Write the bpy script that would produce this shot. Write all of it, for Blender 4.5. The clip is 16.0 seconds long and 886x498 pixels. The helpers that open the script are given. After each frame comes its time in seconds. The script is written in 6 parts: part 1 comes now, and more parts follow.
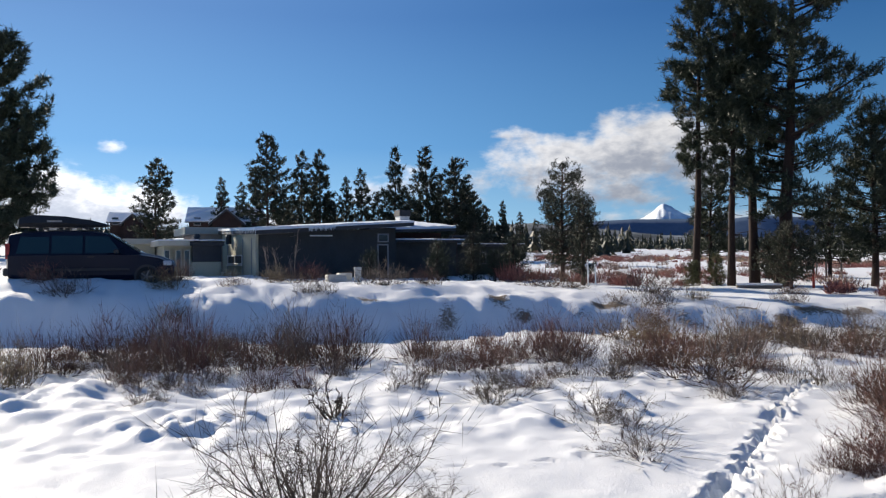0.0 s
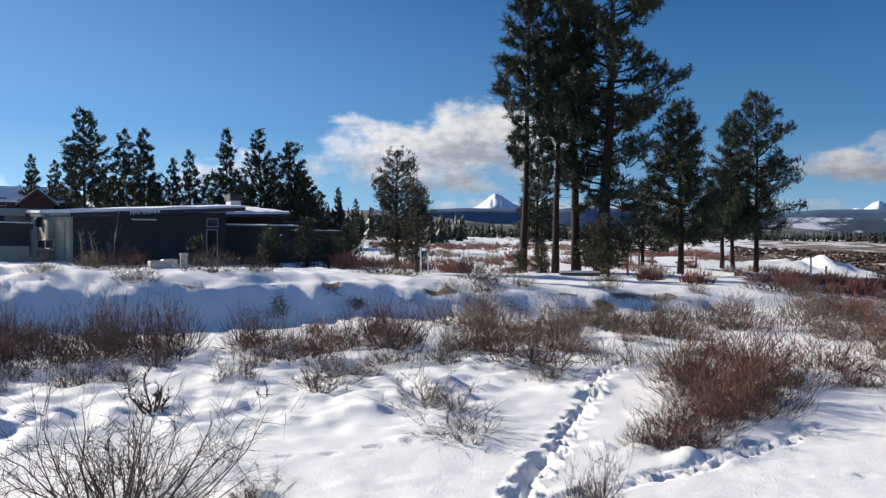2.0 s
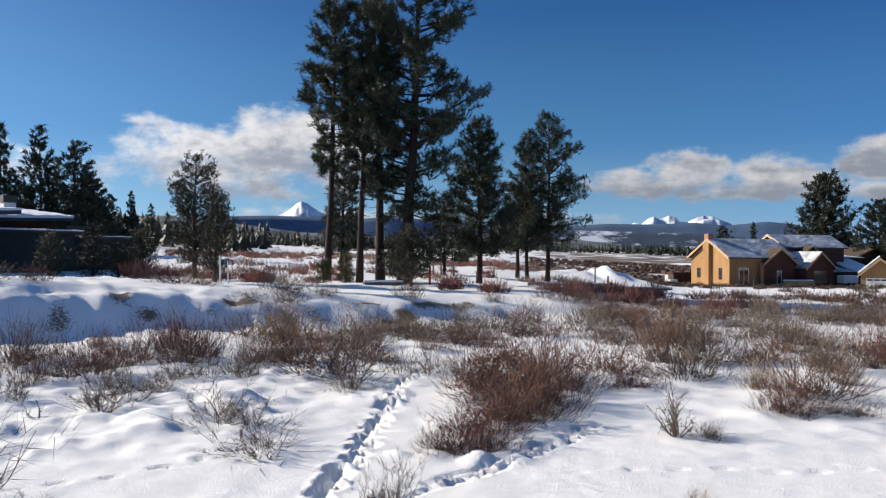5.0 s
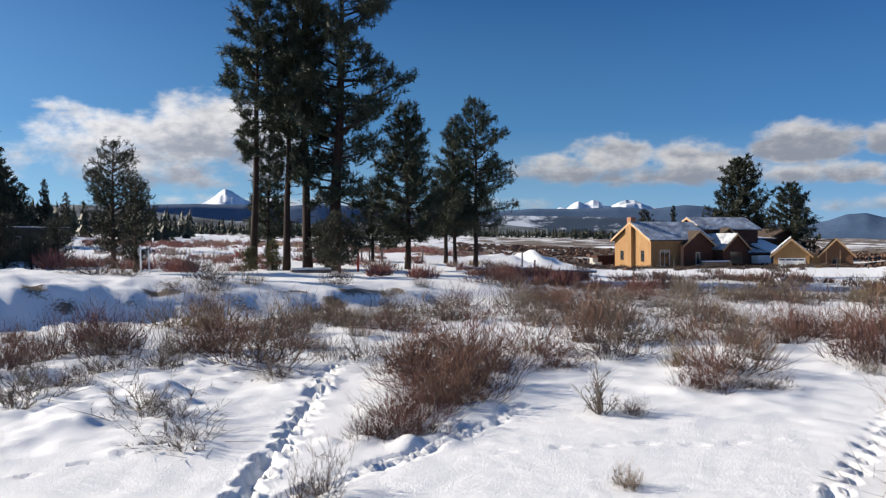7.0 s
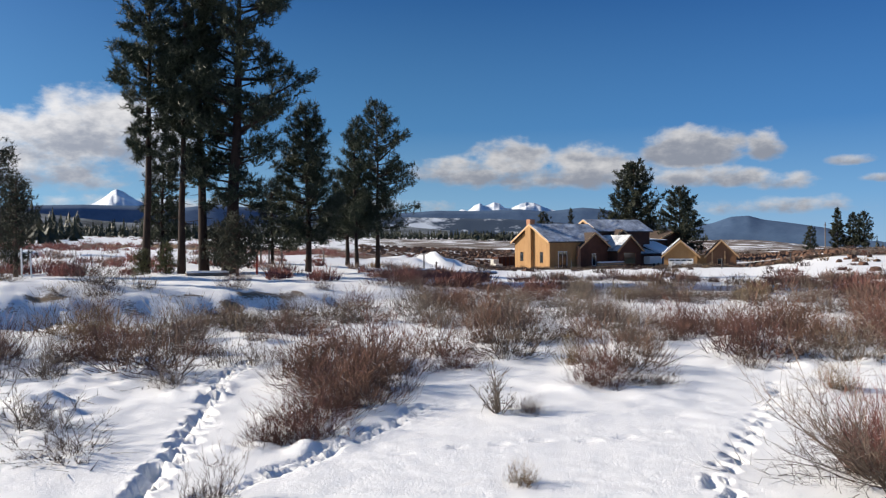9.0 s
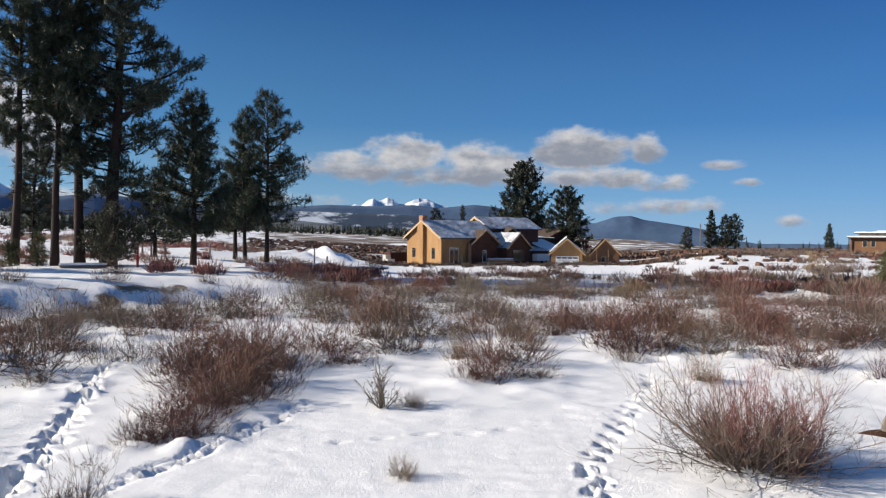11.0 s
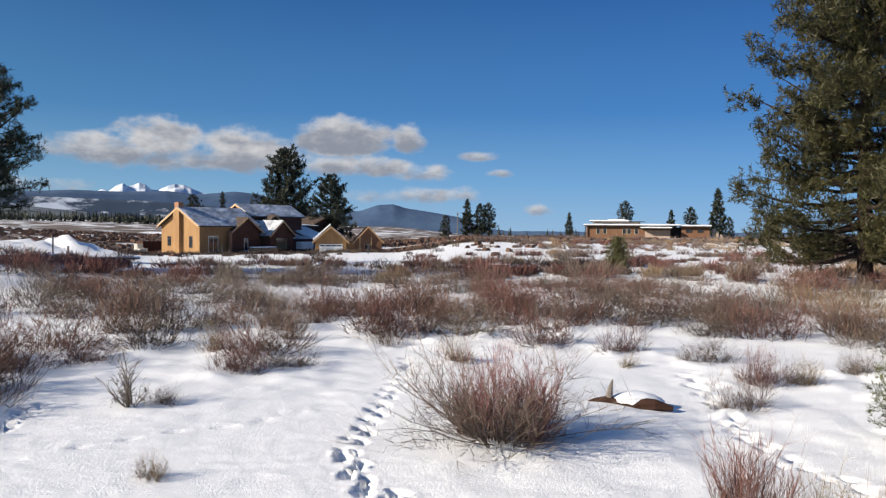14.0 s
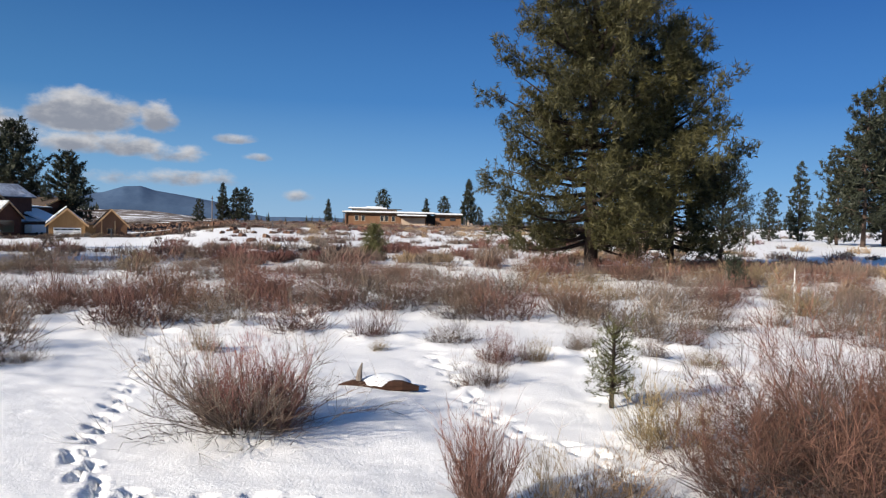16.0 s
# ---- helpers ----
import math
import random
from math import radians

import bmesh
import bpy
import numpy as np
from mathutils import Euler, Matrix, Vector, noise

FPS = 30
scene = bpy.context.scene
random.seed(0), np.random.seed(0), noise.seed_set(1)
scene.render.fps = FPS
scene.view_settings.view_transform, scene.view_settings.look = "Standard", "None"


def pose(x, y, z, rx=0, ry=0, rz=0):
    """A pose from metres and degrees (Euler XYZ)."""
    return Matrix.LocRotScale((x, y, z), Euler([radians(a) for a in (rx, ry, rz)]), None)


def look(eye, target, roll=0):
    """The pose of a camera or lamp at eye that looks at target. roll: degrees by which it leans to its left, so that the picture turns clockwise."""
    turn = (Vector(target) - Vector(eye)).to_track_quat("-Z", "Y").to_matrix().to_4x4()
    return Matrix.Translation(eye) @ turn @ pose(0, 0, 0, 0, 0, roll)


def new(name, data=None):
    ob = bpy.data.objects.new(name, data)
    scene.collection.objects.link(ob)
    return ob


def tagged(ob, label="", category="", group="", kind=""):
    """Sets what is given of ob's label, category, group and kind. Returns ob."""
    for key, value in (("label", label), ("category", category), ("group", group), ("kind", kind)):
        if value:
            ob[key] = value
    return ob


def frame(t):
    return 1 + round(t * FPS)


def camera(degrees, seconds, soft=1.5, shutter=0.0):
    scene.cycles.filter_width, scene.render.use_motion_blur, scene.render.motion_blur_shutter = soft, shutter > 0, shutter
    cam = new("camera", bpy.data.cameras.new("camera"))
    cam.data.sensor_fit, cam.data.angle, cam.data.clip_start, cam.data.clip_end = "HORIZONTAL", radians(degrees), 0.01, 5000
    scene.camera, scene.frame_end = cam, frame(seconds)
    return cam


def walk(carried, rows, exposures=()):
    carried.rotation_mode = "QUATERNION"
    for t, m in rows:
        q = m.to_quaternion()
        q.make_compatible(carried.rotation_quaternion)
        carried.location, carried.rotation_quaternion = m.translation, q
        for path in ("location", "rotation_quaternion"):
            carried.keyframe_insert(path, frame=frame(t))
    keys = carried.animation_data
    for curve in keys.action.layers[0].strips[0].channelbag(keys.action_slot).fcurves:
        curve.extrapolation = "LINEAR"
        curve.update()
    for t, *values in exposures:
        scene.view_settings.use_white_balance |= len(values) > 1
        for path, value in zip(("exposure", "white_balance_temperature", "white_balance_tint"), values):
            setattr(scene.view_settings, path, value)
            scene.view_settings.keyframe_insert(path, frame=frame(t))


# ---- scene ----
import itertools


def view(x, y, z, yaw, pitch, roll):
    """A camera pose: compass turn to the right, tilt up and lean to the left, in degrees."""
    return pose(x, y, z, 90 + pitch, 0, -yaw) @ pose(0, 0, 0, 0, 0, roll)


# ---------------------------------------------------------------- camera
cam = camera(58.48, 16.0, soft=1.2)
PATH = [
    (0.0, view(-0.245, 0.089, 2.481, 1.513, 0.813, -0.571)),
    (0.5, view(-0.215, 0.092, 2.491, 3.907, 0.046, 0.004)),
    (1.0, view(-0.195, 0.088, 2.495, 6.850, -0.117, 0.117)),
    (1.5, view(-0.176, 0.087, 2.488, 10.362, -0.210, -0.432)),
    (2.0, view(-0.155, 0.088, 2.496, 13.336, -0.210, -0.074)),
    (2.5, view(-0.131, 0.078, 2.497, 15.406, -0.175, 0.055)),
    (3.0, view(-0.105, 0.072, 2.495, 18.805, 0.126, 0.079)),
    (3.5, view(-0.117, 0.068, 2.510, 20.227, 0.301, -0.246)),
    (4.0, view(-0.095, 0.061, 2.508, 22.160, 0.499, -0.160)),
    (4.5, view(-0.078, 0.055, 2.506, 25.074, 0.778, -0.075)),
    (5.0, view(-0.065, 0.042, 2.518, 27.286, 0.485, 0.438)),
    (5.2, view(-0.064, 0.036, 2.503, 28.188, 0.325, 0.357)),
    (7.3, view(-0.039, 0.038, 2.498, 33.300, -0.536, -0.187)),
    (7.5, view(-0.027, 0.042, 2.497, 33.948, -0.545, -0.040)),
    (8.0, view(-0.020, 0.026, 2.497, 34.993, -0.575, -0.371)),
    (8.5, view(-0.017, 0.013, 2.496, 36.925, -0.232, -0.570)),
    (9.0, view(0.000, 0.001, 2.501, 39.494, -0.425, -0.505)),
    (11.3, view(0.048, -0.093, 2.499, 49.224, -0.781, 0.129)),
    (11.5, view(0.055, -0.080, 2.491, 50.780, -0.809, -0.062)),
    (12.0, view(0.067, -0.099, 2.498, 54.468, -0.795, 0.482)),
    (12.5, view(0.070, -0.107, 2.490, 57.243, -1.001, 0.293)),
    (13.0, view(0.080, -0.119, 2.485, 59.589, -1.563, 0.337)),
    (13.5, view(0.087, -0.123, 2.483, 61.248, -1.679, 0.324)),
    (14.0, view(0.088, -0.152, 2.490, 64.210, -1.531, 0.346)),
    (14.5, view(0.136, -0.137, 2.486, 68.057, -1.600, 0.236)),
    (15.0, view(0.087, -0.191, 2.482, 71.926, -1.947, 0.396)),
    (15.5, view(0.113, -0.224, 2.481, 76.884, -2.777, 0.748)),
    (16.0, view(0.105, -0.261, 2.483, 81.534, -2.267, 1.296)),
]
walk(cam, PATH)

# ---------------------------------------------------------------- sky and sun
SUN_AZ, SUN_EL = -44.0, 24.0


def node(tree, kind, **inputs):
    n = tree.nodes.new(kind)
    for key, value in inputs.items():
        if key in ("operation", "blend_type", "data_type", "interpolation_type", "noise_dimensions", "feature", "sky_type", "clamp"):
            if key == "operation":
                n.operation = value
            elif key == "blend_type":
                n.blend_type = value
            elif key == "data_type":
                n.data_type = value
            elif key == "interpolation_type":
                n.interpolation_type = value
            elif key == "noise_dimensions":
                n.noise_dimensions = value
            elif key == "feature":
                n.feature = value
            elif key == "sky_type":
                n.sky_type = value
            elif key == "clamp":
                n.use_clamp = value
            continue
        slot = int(key[1:]) if key[0] == "i" and key[1:].isdigit() else key.replace("_", " ")
        if isinstance(value, bpy.types.NodeSocket):
            tree.links.new(value, n.inputs[slot])
        else:
            n.inputs[slot].default_value = value
    return n


def calc(tree, op, a, b=0.0, c=0.0, clamp=False):
    return node(tree, "ShaderNodeMath", operation=op, i0=a, i1=b, i2=c, clamp=clamp).outputs[0]


def mixed(tree, fac, a, b):
    n = node(tree, "ShaderNodeMix", data_type="RGBA", i0=fac, i6=a, i7=b)
    return n.outputs[2]


def make_world():
    world = bpy.data.worlds.new("winter_sky")
    scene.world = world
    world.use_nodes = True
    tree = world.node_tree
    tree.nodes.clear()
    sky = tree.nodes.new("ShaderNodeTexSky")
    sky.sky_type = "NISHITA"
    sky.sun_disc = False
    sky.sun_elevation = radians(SUN_EL)
    sky.sun_rotation = radians(SUN_AZ)
    sky.altitude = 1100
    sky.air_density = SKY_AIR
    sky.dust_density = SKY_DUST
    sky.ozone_density = 2.0
    # clouds: soft banks low over the horizon, by compass bearing and height in degrees
    coord = tree.nodes.new("ShaderNodeTexCoord").outputs["Generated"]
    xyz = node(tree, "ShaderNodeSeparateXYZ", i0=coord).outputs
    az = calc(tree, "MULTIPLY", calc(tree, "ARCTAN2", xyz[0], xyz[1]), 57.2958)
    el = calc(tree, "MULTIPLY", calc(tree, "ARCSINE", xyz[2]), 57.2958)
    flat = node(tree, "ShaderNodeCombineXYZ", i0=az, i1=calc(tree, "MULTIPLY", el, 1.7), i2=0.0).outputs[0]
    puff = node(tree, "ShaderNodeTexNoise", Vector=flat, Scale=0.42, Detail=7.0, Roughness=0.58).outputs[0]
    big = node(tree, "ShaderNodeTexNoise", Vector=flat, Scale=0.16, Detail=3.0, Roughness=0.5).outputs[0]
    total = None
    lower = None
    for a, e, w, h, strong in CLOUDS:
        dx = calc(tree, "DIVIDE", calc(tree, "SUBTRACT", az, a), w)
        dy = calc(tree, "DIVIDE", calc(tree, "SUBTRACT", el, e), h)
        # flat undersides: the lower half falls off faster
        dy = calc(tree, "MAXIMUM", dy, calc(tree, "MULTIPLY", dy, -1.5))
        r2 = calc(tree, "ADD", calc(tree, "MULTIPLY", dx, dx), calc(tree, "MULTIPLY", dy, dy))
        dens = calc(tree, "MULTIPLY", calc(tree, "SUBTRACT", 1.0, r2), strong)
        total = dens if total is None else calc(tree, "SMOOTH_MAX", total, dens, 0.25)
        rel = calc(tree, "MULTIPLY", calc(tree, "DIVIDE", calc(tree, "SUBTRACT", el, e), h), calc(tree, "MULTIPLY_ADD", dens, 1.2, 0.4, clamp=True))
        lower = rel if lower is None else calc(tree, "ADD", lower, rel)
    rough = calc(tree, "ADD", calc(tree, "MULTIPLY", calc(tree, "SUBTRACT", puff, 0.5), 2.2), calc(tree, "MULTIPLY", calc(tree, "SUBTRACT", big, 0.5), 1.6))
    thick = calc(tree, "ADD", total, rough)
    cover = node(tree, "ShaderNodeMapRange", interpolation_type="SMOOTHSTEP", Value=thick, i1=0.05, i2=0.95, i3=0.0, i4=0.95).outputs[0]
    # the side towards the sun and the tops are white, the bellies grey
    folds = node(tree, "ShaderNodeTexNoise", Vector=flat, Scale=0.75, Detail=4.0, Roughness=0.6).outputs[0]
    belly = calc(tree, "SUBTRACT", calc(tree, "MULTIPLY", thick, 0.5), calc(tree, "MULTIPLY", lower, 0.75))
    belly = calc(tree, "ADD", belly, calc(tree, "MULTIPLY", calc(tree, "SUBTRACT", folds, 0.5), 1.6))
    shade = node(tree, "ShaderNodeMapRange", interpolation_type="SMOOTHSTEP", Value=belly, i1=-0.5, i2=0.85, i3=0.0, i4=1.0).outputs[0]
    white = mixed(tree, shade, (*CLOUD_LIT, 1), (*CLOUD_SHADE, 1))
    ramp = tree.nodes.new("ShaderNodeValToRGB")
    tree.links.new(calc(tree, "DIVIDE", el, 90.0, clamp=True), ramp.inputs[0])
    stops = [(0.0, (0.24, 0.36, 0.46)), (0.035, (0.145, 0.29, 0.44)), (0.09, (0.053, 0.170, 0.35)), (0.19, (0.018, 0.084, 0.235)), (0.5, (0.030, 0.070, 0.165)), (1.0, (0.034, 0.068, 0.145))]
    while len(ramp.color_ramp.elements) < len(stops):
        ramp.color_ramp.elements.new(0.5)
    for spot, (place, colour) in zip(ramp.color_ramp.elements, stops):
        spot.position, spot.color = place, (*colour, 1)
    # brighter towards the sun
    toward = node(tree, "ShaderNodeVectorMath", operation="DOT_PRODUCT", i0=coord, i1=(math.sin(radians(SUN_AZ)) * math.cos(radians(SUN_EL)), math.cos(radians(SUN_AZ)) * math.cos(radians(SUN_EL)), math.sin(radians(SUN_EL)))).outputs["Value"]
    glow = calc(tree, "ADD", 0.93, calc(tree, "MULTIPLY", calc(tree, "POWER", calc(tree, "MAXIMUM", toward, 0.0), 3.0), 1.5))
    clear = node(tree, "ShaderNodeVectorMath", operation="SCALE", i0=ramp.outputs[0], Scale=glow).outputs[0]
    clear = mixed(tree, calc(tree, "MULTIPLY", calc(tree, "POWER", calc(tree, "MAXIMUM", toward, 0.0), 4.0), 0.42), clear, (0.23, 0.295, 0.35, 1))
    deep = node(tree, "ShaderNodeVectorMath", operation="MULTIPLY", i0=clear, i1=(0.74, 0.95, 1.22)).outputs[0]
    clear = mixed(tree, calc(tree, "MULTIPLY_ADD", toward, -1.1, 0.25, clamp=True), clear, deep)
    raw = node(tree, "ShaderNodeVectorMath", operation="SCALE", i0=sky.outputs[0], Scale=SKY_STRENGTH).outputs[0]
    scaled = mixed(tree, SKY_TINT, raw, clear)
    white = node(tree, "ShaderNodeVectorMath", operation="SCALE", i0=white, Scale=calc(tree, "MULTIPLY_ADD", glow, 1.15, -0.18)).outputs[0]
    final = mixed(tree, cover, scaled, white)
    back = node(tree, "ShaderNodeBackground", Color=final, Strength=1.0)
    out = tree.nodes.new("ShaderNodeOutputWorld")
    tree.links.new(back.outputs[0], out.inputs[0])


SKY_STRENGTH, SKY_AIR, SKY_DUST, SKY_TINT = 0.06, 1.0, 0.15, 0.94
CLOUD_LIT, CLOUD_SHADE = (0.53, 0.52, 0.52), (0.215, 0.23, 0.27)
# bearing, height, half width, half height, thickness
CLOUDS = [
    (10.5, 7.0, 7.0, 2.4, 0.9), (15.6, 7.4, 4.6, 3.6, 1.3), (9.0, 5.4, 7.5, 2.4, 0.8), (19.2, 6.6, 3.4, 3.8, 1.1), (13.5, 4.6, 7.0, 1.6, 0.8),
    (-24.5, 3.6, 4.0, 3.6, 1.5), (-19.0, 3.2, 5.0, 2.2, 1.1), (-13.0, 2.6, 5.0, 1.5, 0.9), (-21.5, 7.7, 1.2, 0.7, 0.7), (6.5, 9.0, 2.4, 0.6, 0.5),
    (-2.0, 5.2, 4.0, 2.0, 0.45), (-4.5, 4.6, 2.0, 1.5, 0.5), (20.0, 2.6, 10.0, 0.9, 0.6), (35.5, 2.6, 5.0, 0.7, 0.6),
    (41.2, 5.0, 4.4, 1.5, 1.1), (44.5, 5.8, 3.6, 2.0, 1.2), (50.0, 5.3, 3.8, 1.9, 1.1), (57.0, 6.2, 3.8, 2.0, 1.4), (61.8, 6.2, 1.4, 1.5, 0.9),
    (48.5, 4.4, 8.5, 1.3, 1.0), (58.0, 4.2, 5.5, 1.0, 0.9), (62.8, 3.7, 2.4, 0.9, 0.75), (67.0, 5.1, 1.5, 0.45, 0.55), (68.3, 3.9, 1.1, 0.4, 0.6), (62.5, 2.2, 6.0, 0.9, 0.75), (71.0, 1.2, 1.2, 0.6, 0.7),
]
make_world()
sun = new("sun", bpy.data.lights.new("sun", "SUN"))
sun.data.energy, sun.data.angle, sun.data.color = 5.0, radians(0.53), (1.0, 0.90, 0.755)
sun.matrix_basis = look((0, 0, 0), (-math.sin(radians(SUN_AZ)) * math.cos(radians(SUN_EL)), -math.cos(radians(SUN_AZ)) * math.cos(radians(SUN_EL)), -math.sin(radians(SUN_EL))))
scene.view_settings.exposure = 0.53


# ---------------------------------------------------------------- materials
def surface(name, low, high, scale=4.0, fine=40.0, rough=0.8, bump=0.2, metal=0.0, spread=0.5, vary=0.0, stretch=None, specular=0.35, depth=0.02, bias=0.0):
    """A two-tone surface with grain at two sizes and a fine relief. vary: how far each piece differs in brightness."""
    m = bpy.data.materials.new(name)
    m.use_nodes = True
    tree = m.node_tree
    shader = tree.nodes["Principled BSDF"]
    coord = tree.nodes.new("ShaderNodeTexCoord").outputs["Object"]
    if stretch:
        coord = node(tree, "ShaderNodeMapping", Vector=coord, Scale=stretch).outputs[0]
    broad = node(tree, "ShaderNodeTexNoise", Vector=coord, Scale=scale, Detail=4.0, Roughness=0.6).outputs[0]
    grain = node(tree, "ShaderNodeTexNoise", Vector=coord, Scale=fine, Detail=3.0, Roughness=0.65).outputs[0]
    both = calc(tree, "ADD", calc(tree, "MULTIPLY", broad, 0.65), calc(tree, "MULTIPLY", grain, 0.35))
    fac = node(tree, "ShaderNodeMapRange", Value=both, i1=0.5 + bias - spread / 2, i2=0.5 + bias + spread / 2, i3=0.0, i4=1.0).outputs[0]
    colour = mixed(tree, fac, (*low, 1), (*high, 1))
    if vary:
        info = tree.nodes.new("ShaderNodeObjectInfo").outputs["Random"]
        light = calc(tree, "ADD", calc(tree, "MULTIPLY", info, 2 * vary), 1 - vary)
        colour = node(tree, "ShaderNodeHueSaturation", Color=colour, Value=light).outputs[0]
    tree.links.new(colour, shader.inputs["Base Color"])
    shader.inputs["Roughness"].default_value = rough
    shader.inputs["Metallic"].default_value = metal
    shader.inputs["Specular IOR Level"].default_value = specular
    if bump:
        b = node(tree, "ShaderNodeBump", Strength=bump, Distance=depth, Height=both)
        tree.links.new(b.outputs[0], shader.inputs["Normal"])
    return m


def twig_surface(name, root, tip, vary=0.2):
    """Bark that runs from a grey-brown foot to coloured twigs, by the height above the foot. The foot's dark tone also
    paints in the shade there.
    """
    m = bpy.data.materials.new(name)
    m.use_nodes = True
    tree = m.node_tree
    shader = tree.nodes["Principled BSDF"]
    coord = tree.nodes.new("ShaderNodeTexCoord").outputs["Object"]
    height = node(tree, "ShaderNodeSeparateXYZ", i0=coord).outputs[2]
    spots = node(tree, "ShaderNodeTexNoise", Vector=coord, Scale=5.0, Detail=3.0).outputs[0]
    island = tree.nodes.new("ShaderNodeNewGeometry").outputs["Random Per Island"]
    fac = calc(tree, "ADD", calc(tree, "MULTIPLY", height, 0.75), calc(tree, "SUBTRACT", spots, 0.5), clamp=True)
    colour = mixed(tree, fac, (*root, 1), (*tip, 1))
    info = tree.nodes.new("ShaderNodeObjectInfo").outputs["Random"]
    value = calc(tree, "ADD", calc(tree, "ADD", calc(tree, "MULTIPLY", info, 2 * vary), calc(tree, "MULTIPLY", island, 0.7)), 0.65 - vary)
    hue = calc(tree, "MULTIPLY_ADD", calc(tree, "FRACT", calc(tree, "MULTIPLY", info, 7.0)), 0.03, 0.487)
    colour = node(tree, "ShaderNodeHueSaturation", Color=colour, Hue=hue, Value=value).outputs[0]
    tree.links.new(colour, shader.inputs["Base Color"])
    shader.inputs["Roughness"].default_value = 0.8
    shader.inputs["Specular IOR Level"].default_value = 0.25
    return m


def needle_surface(name, low, high, vary=0.15):
    m = bpy.data.materials.new(name)
    m.use_nodes = True
    tree = m.node_tree
    shader = tree.nodes["Principled BSDF"]
    coord = tree.nodes.new("ShaderNodeTexCoord").outputs["Object"]
    broad = node(tree, "ShaderNodeTexNoise", Vector=coord, Scale=0.5, Detail=3.0).outputs[0]
    island = tree.nodes.new("ShaderNodeNewGeometry").outputs["Random Per Island"]
    fac = calc(tree, "ADD", calc(tree, "MULTIPLY", broad, 0.7), calc(tree, "SUBTRACT", calc(tree, "MULTIPLY", island, 0.6), 0.15), clamp=True)
    colour = mixed(tree, fac, (*low, 1), (*high, 1))
    info = tree.nodes.new("ShaderNodeObjectInfo").outputs["Random"]
    colour = node(tree, "ShaderNodeHueSaturation", Color=colour, Value=calc(tree, "ADD", calc(tree, "MULTIPLY", info, 2 * vary), 1 - vary)).outputs[0]
    tree.links.new(colour, shader.inputs["Base Color"])
    shader.inputs["Roughness"].default_value = 0.55
    shader.inputs["Specular IOR Level"].default_value = 0.3
    return m


def snow_surface():
    """Old snow with a grainy crust; bare earth and dead grass where the ground's own earth layer says so."""
    m = bpy.data.materials.new("snow")
    m.use_nodes = True
    tree = m.node_tree
    shader = tree.nodes["Principled BSDF"]
    coord = tree.nodes.new("ShaderNodeTexCoord").outputs["Object"]
    broad = node(tree, "ShaderNodeTexNoise", Vector=coord, Scale=0.35, Detail=4.0).outputs[0]
    crust = node(tree, "ShaderNodeTexNoise", Vector=coord, Scale=11.0, Detail=7.0, Roughness=0.75).outputs[0]
    grain = node(tree, "ShaderNodeTexNoise", Vector=coord, Scale=34.0, Detail=3.0, Roughness=0.7).outputs[0]
    white = mixed(tree, broad, (0.82, 0.825, 0.84, 1), (0.91, 0.905, 0.90, 1))
    soil = mixed(tree, crust, (0.05, 0.035, 0.028, 1), (0.26, 0.19, 0.12, 1))
    earth = tree.nodes.new("ShaderNodeAttribute")
    earth.attribute_name = "earth"
    patch = calc(tree, "ADD", earth.outputs["Fac"], calc(tree, "MULTIPLY", calc(tree, "SUBTRACT", crust, 0.5), 1.1))
    fac = node(tree, "ShaderNodeMapRange", interpolation_type="SMOOTHSTEP", Value=patch, i1=0.42, i2=0.62, i3=0.0, i4=1.0).outputs[0]
    tree.links.new(mixed(tree, fac, white, soil), shader.inputs["Base Color"])
    shader.inputs["Roughness"].default_value = 0.62
    shader.inputs["Specular IOR Level"].default_value = 0.3
    rise = calc(tree, "ADD", calc(tree, "MULTIPLY", crust, 0.5), calc(tree, "MULTIPLY", grain, 0.5))
    bump = node(tree, "ShaderNodeBump", Strength=0.9, Distance=0.02, Height=rise)
    tree.links.new(bump.outputs[0], shader.inputs["Normal"])
    return m


def glass_surface(name, colour, rough=0.06):
    m = bpy.data.materials.new(name)
    m.use_nodes = True
    shader = m.node_tree.nodes["Principled BSDF"]
    shader.inputs["Base Color"].default_value = (*colour, 1)
    shader.inputs["Roughness"].default_value = rough
    shader.inputs["Specular IOR Level"].default_value = 0.6
    return m


SNOW = snow_surface()
ROOF_SNOW = surface("roof_snow", (0.70, 0.74, 0.80), (0.88, 0.88, 0.87), 0.8, 12, 0.6, 0.3)
BARK_RED = surface("pine_bark", (0.012, 0.009, 0.008), (0.050, 0.029, 0.023), 2.5, 14, 0.9, 0.6, stretch=(1, 1, 0.25))
BARK_DARK = surface("dark_bark", (0.03, 0.022, 0.02), (0.12, 0.08, 0.06), 2.5, 14, 0.9, 0.6, stretch=(1, 1, 0.25))
NEEDLES = needle_surface("pine_needles", (0.014, 0.021, 0.014), (0.058, 0.07, 0.038))
# warmer needle copy with the sunlit look put into its colour
NEEDLES_LIT = needle_surface("sunlit_olive_needles", (0.010, 0.014, 0.006), (0.115, 0.102, 0.036))
NEEDLES_YOUNG = needle_surface("young_needles", (0.035, 0.045, 0.015), (0.15, 0.145, 0.045))
NEEDLES_FAR = needle_surface("far_needles", (0.015, 0.021, 0.015), (0.054, 0.060, 0.034))
JUNIPER = needle_surface("juniper_leaves", (0.016, 0.022, 0.014), (0.055, 0.058, 0.03))
# red and sage root tones are darkened to paint the bushes' shaded cores
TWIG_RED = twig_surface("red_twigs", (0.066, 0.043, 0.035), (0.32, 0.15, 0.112))
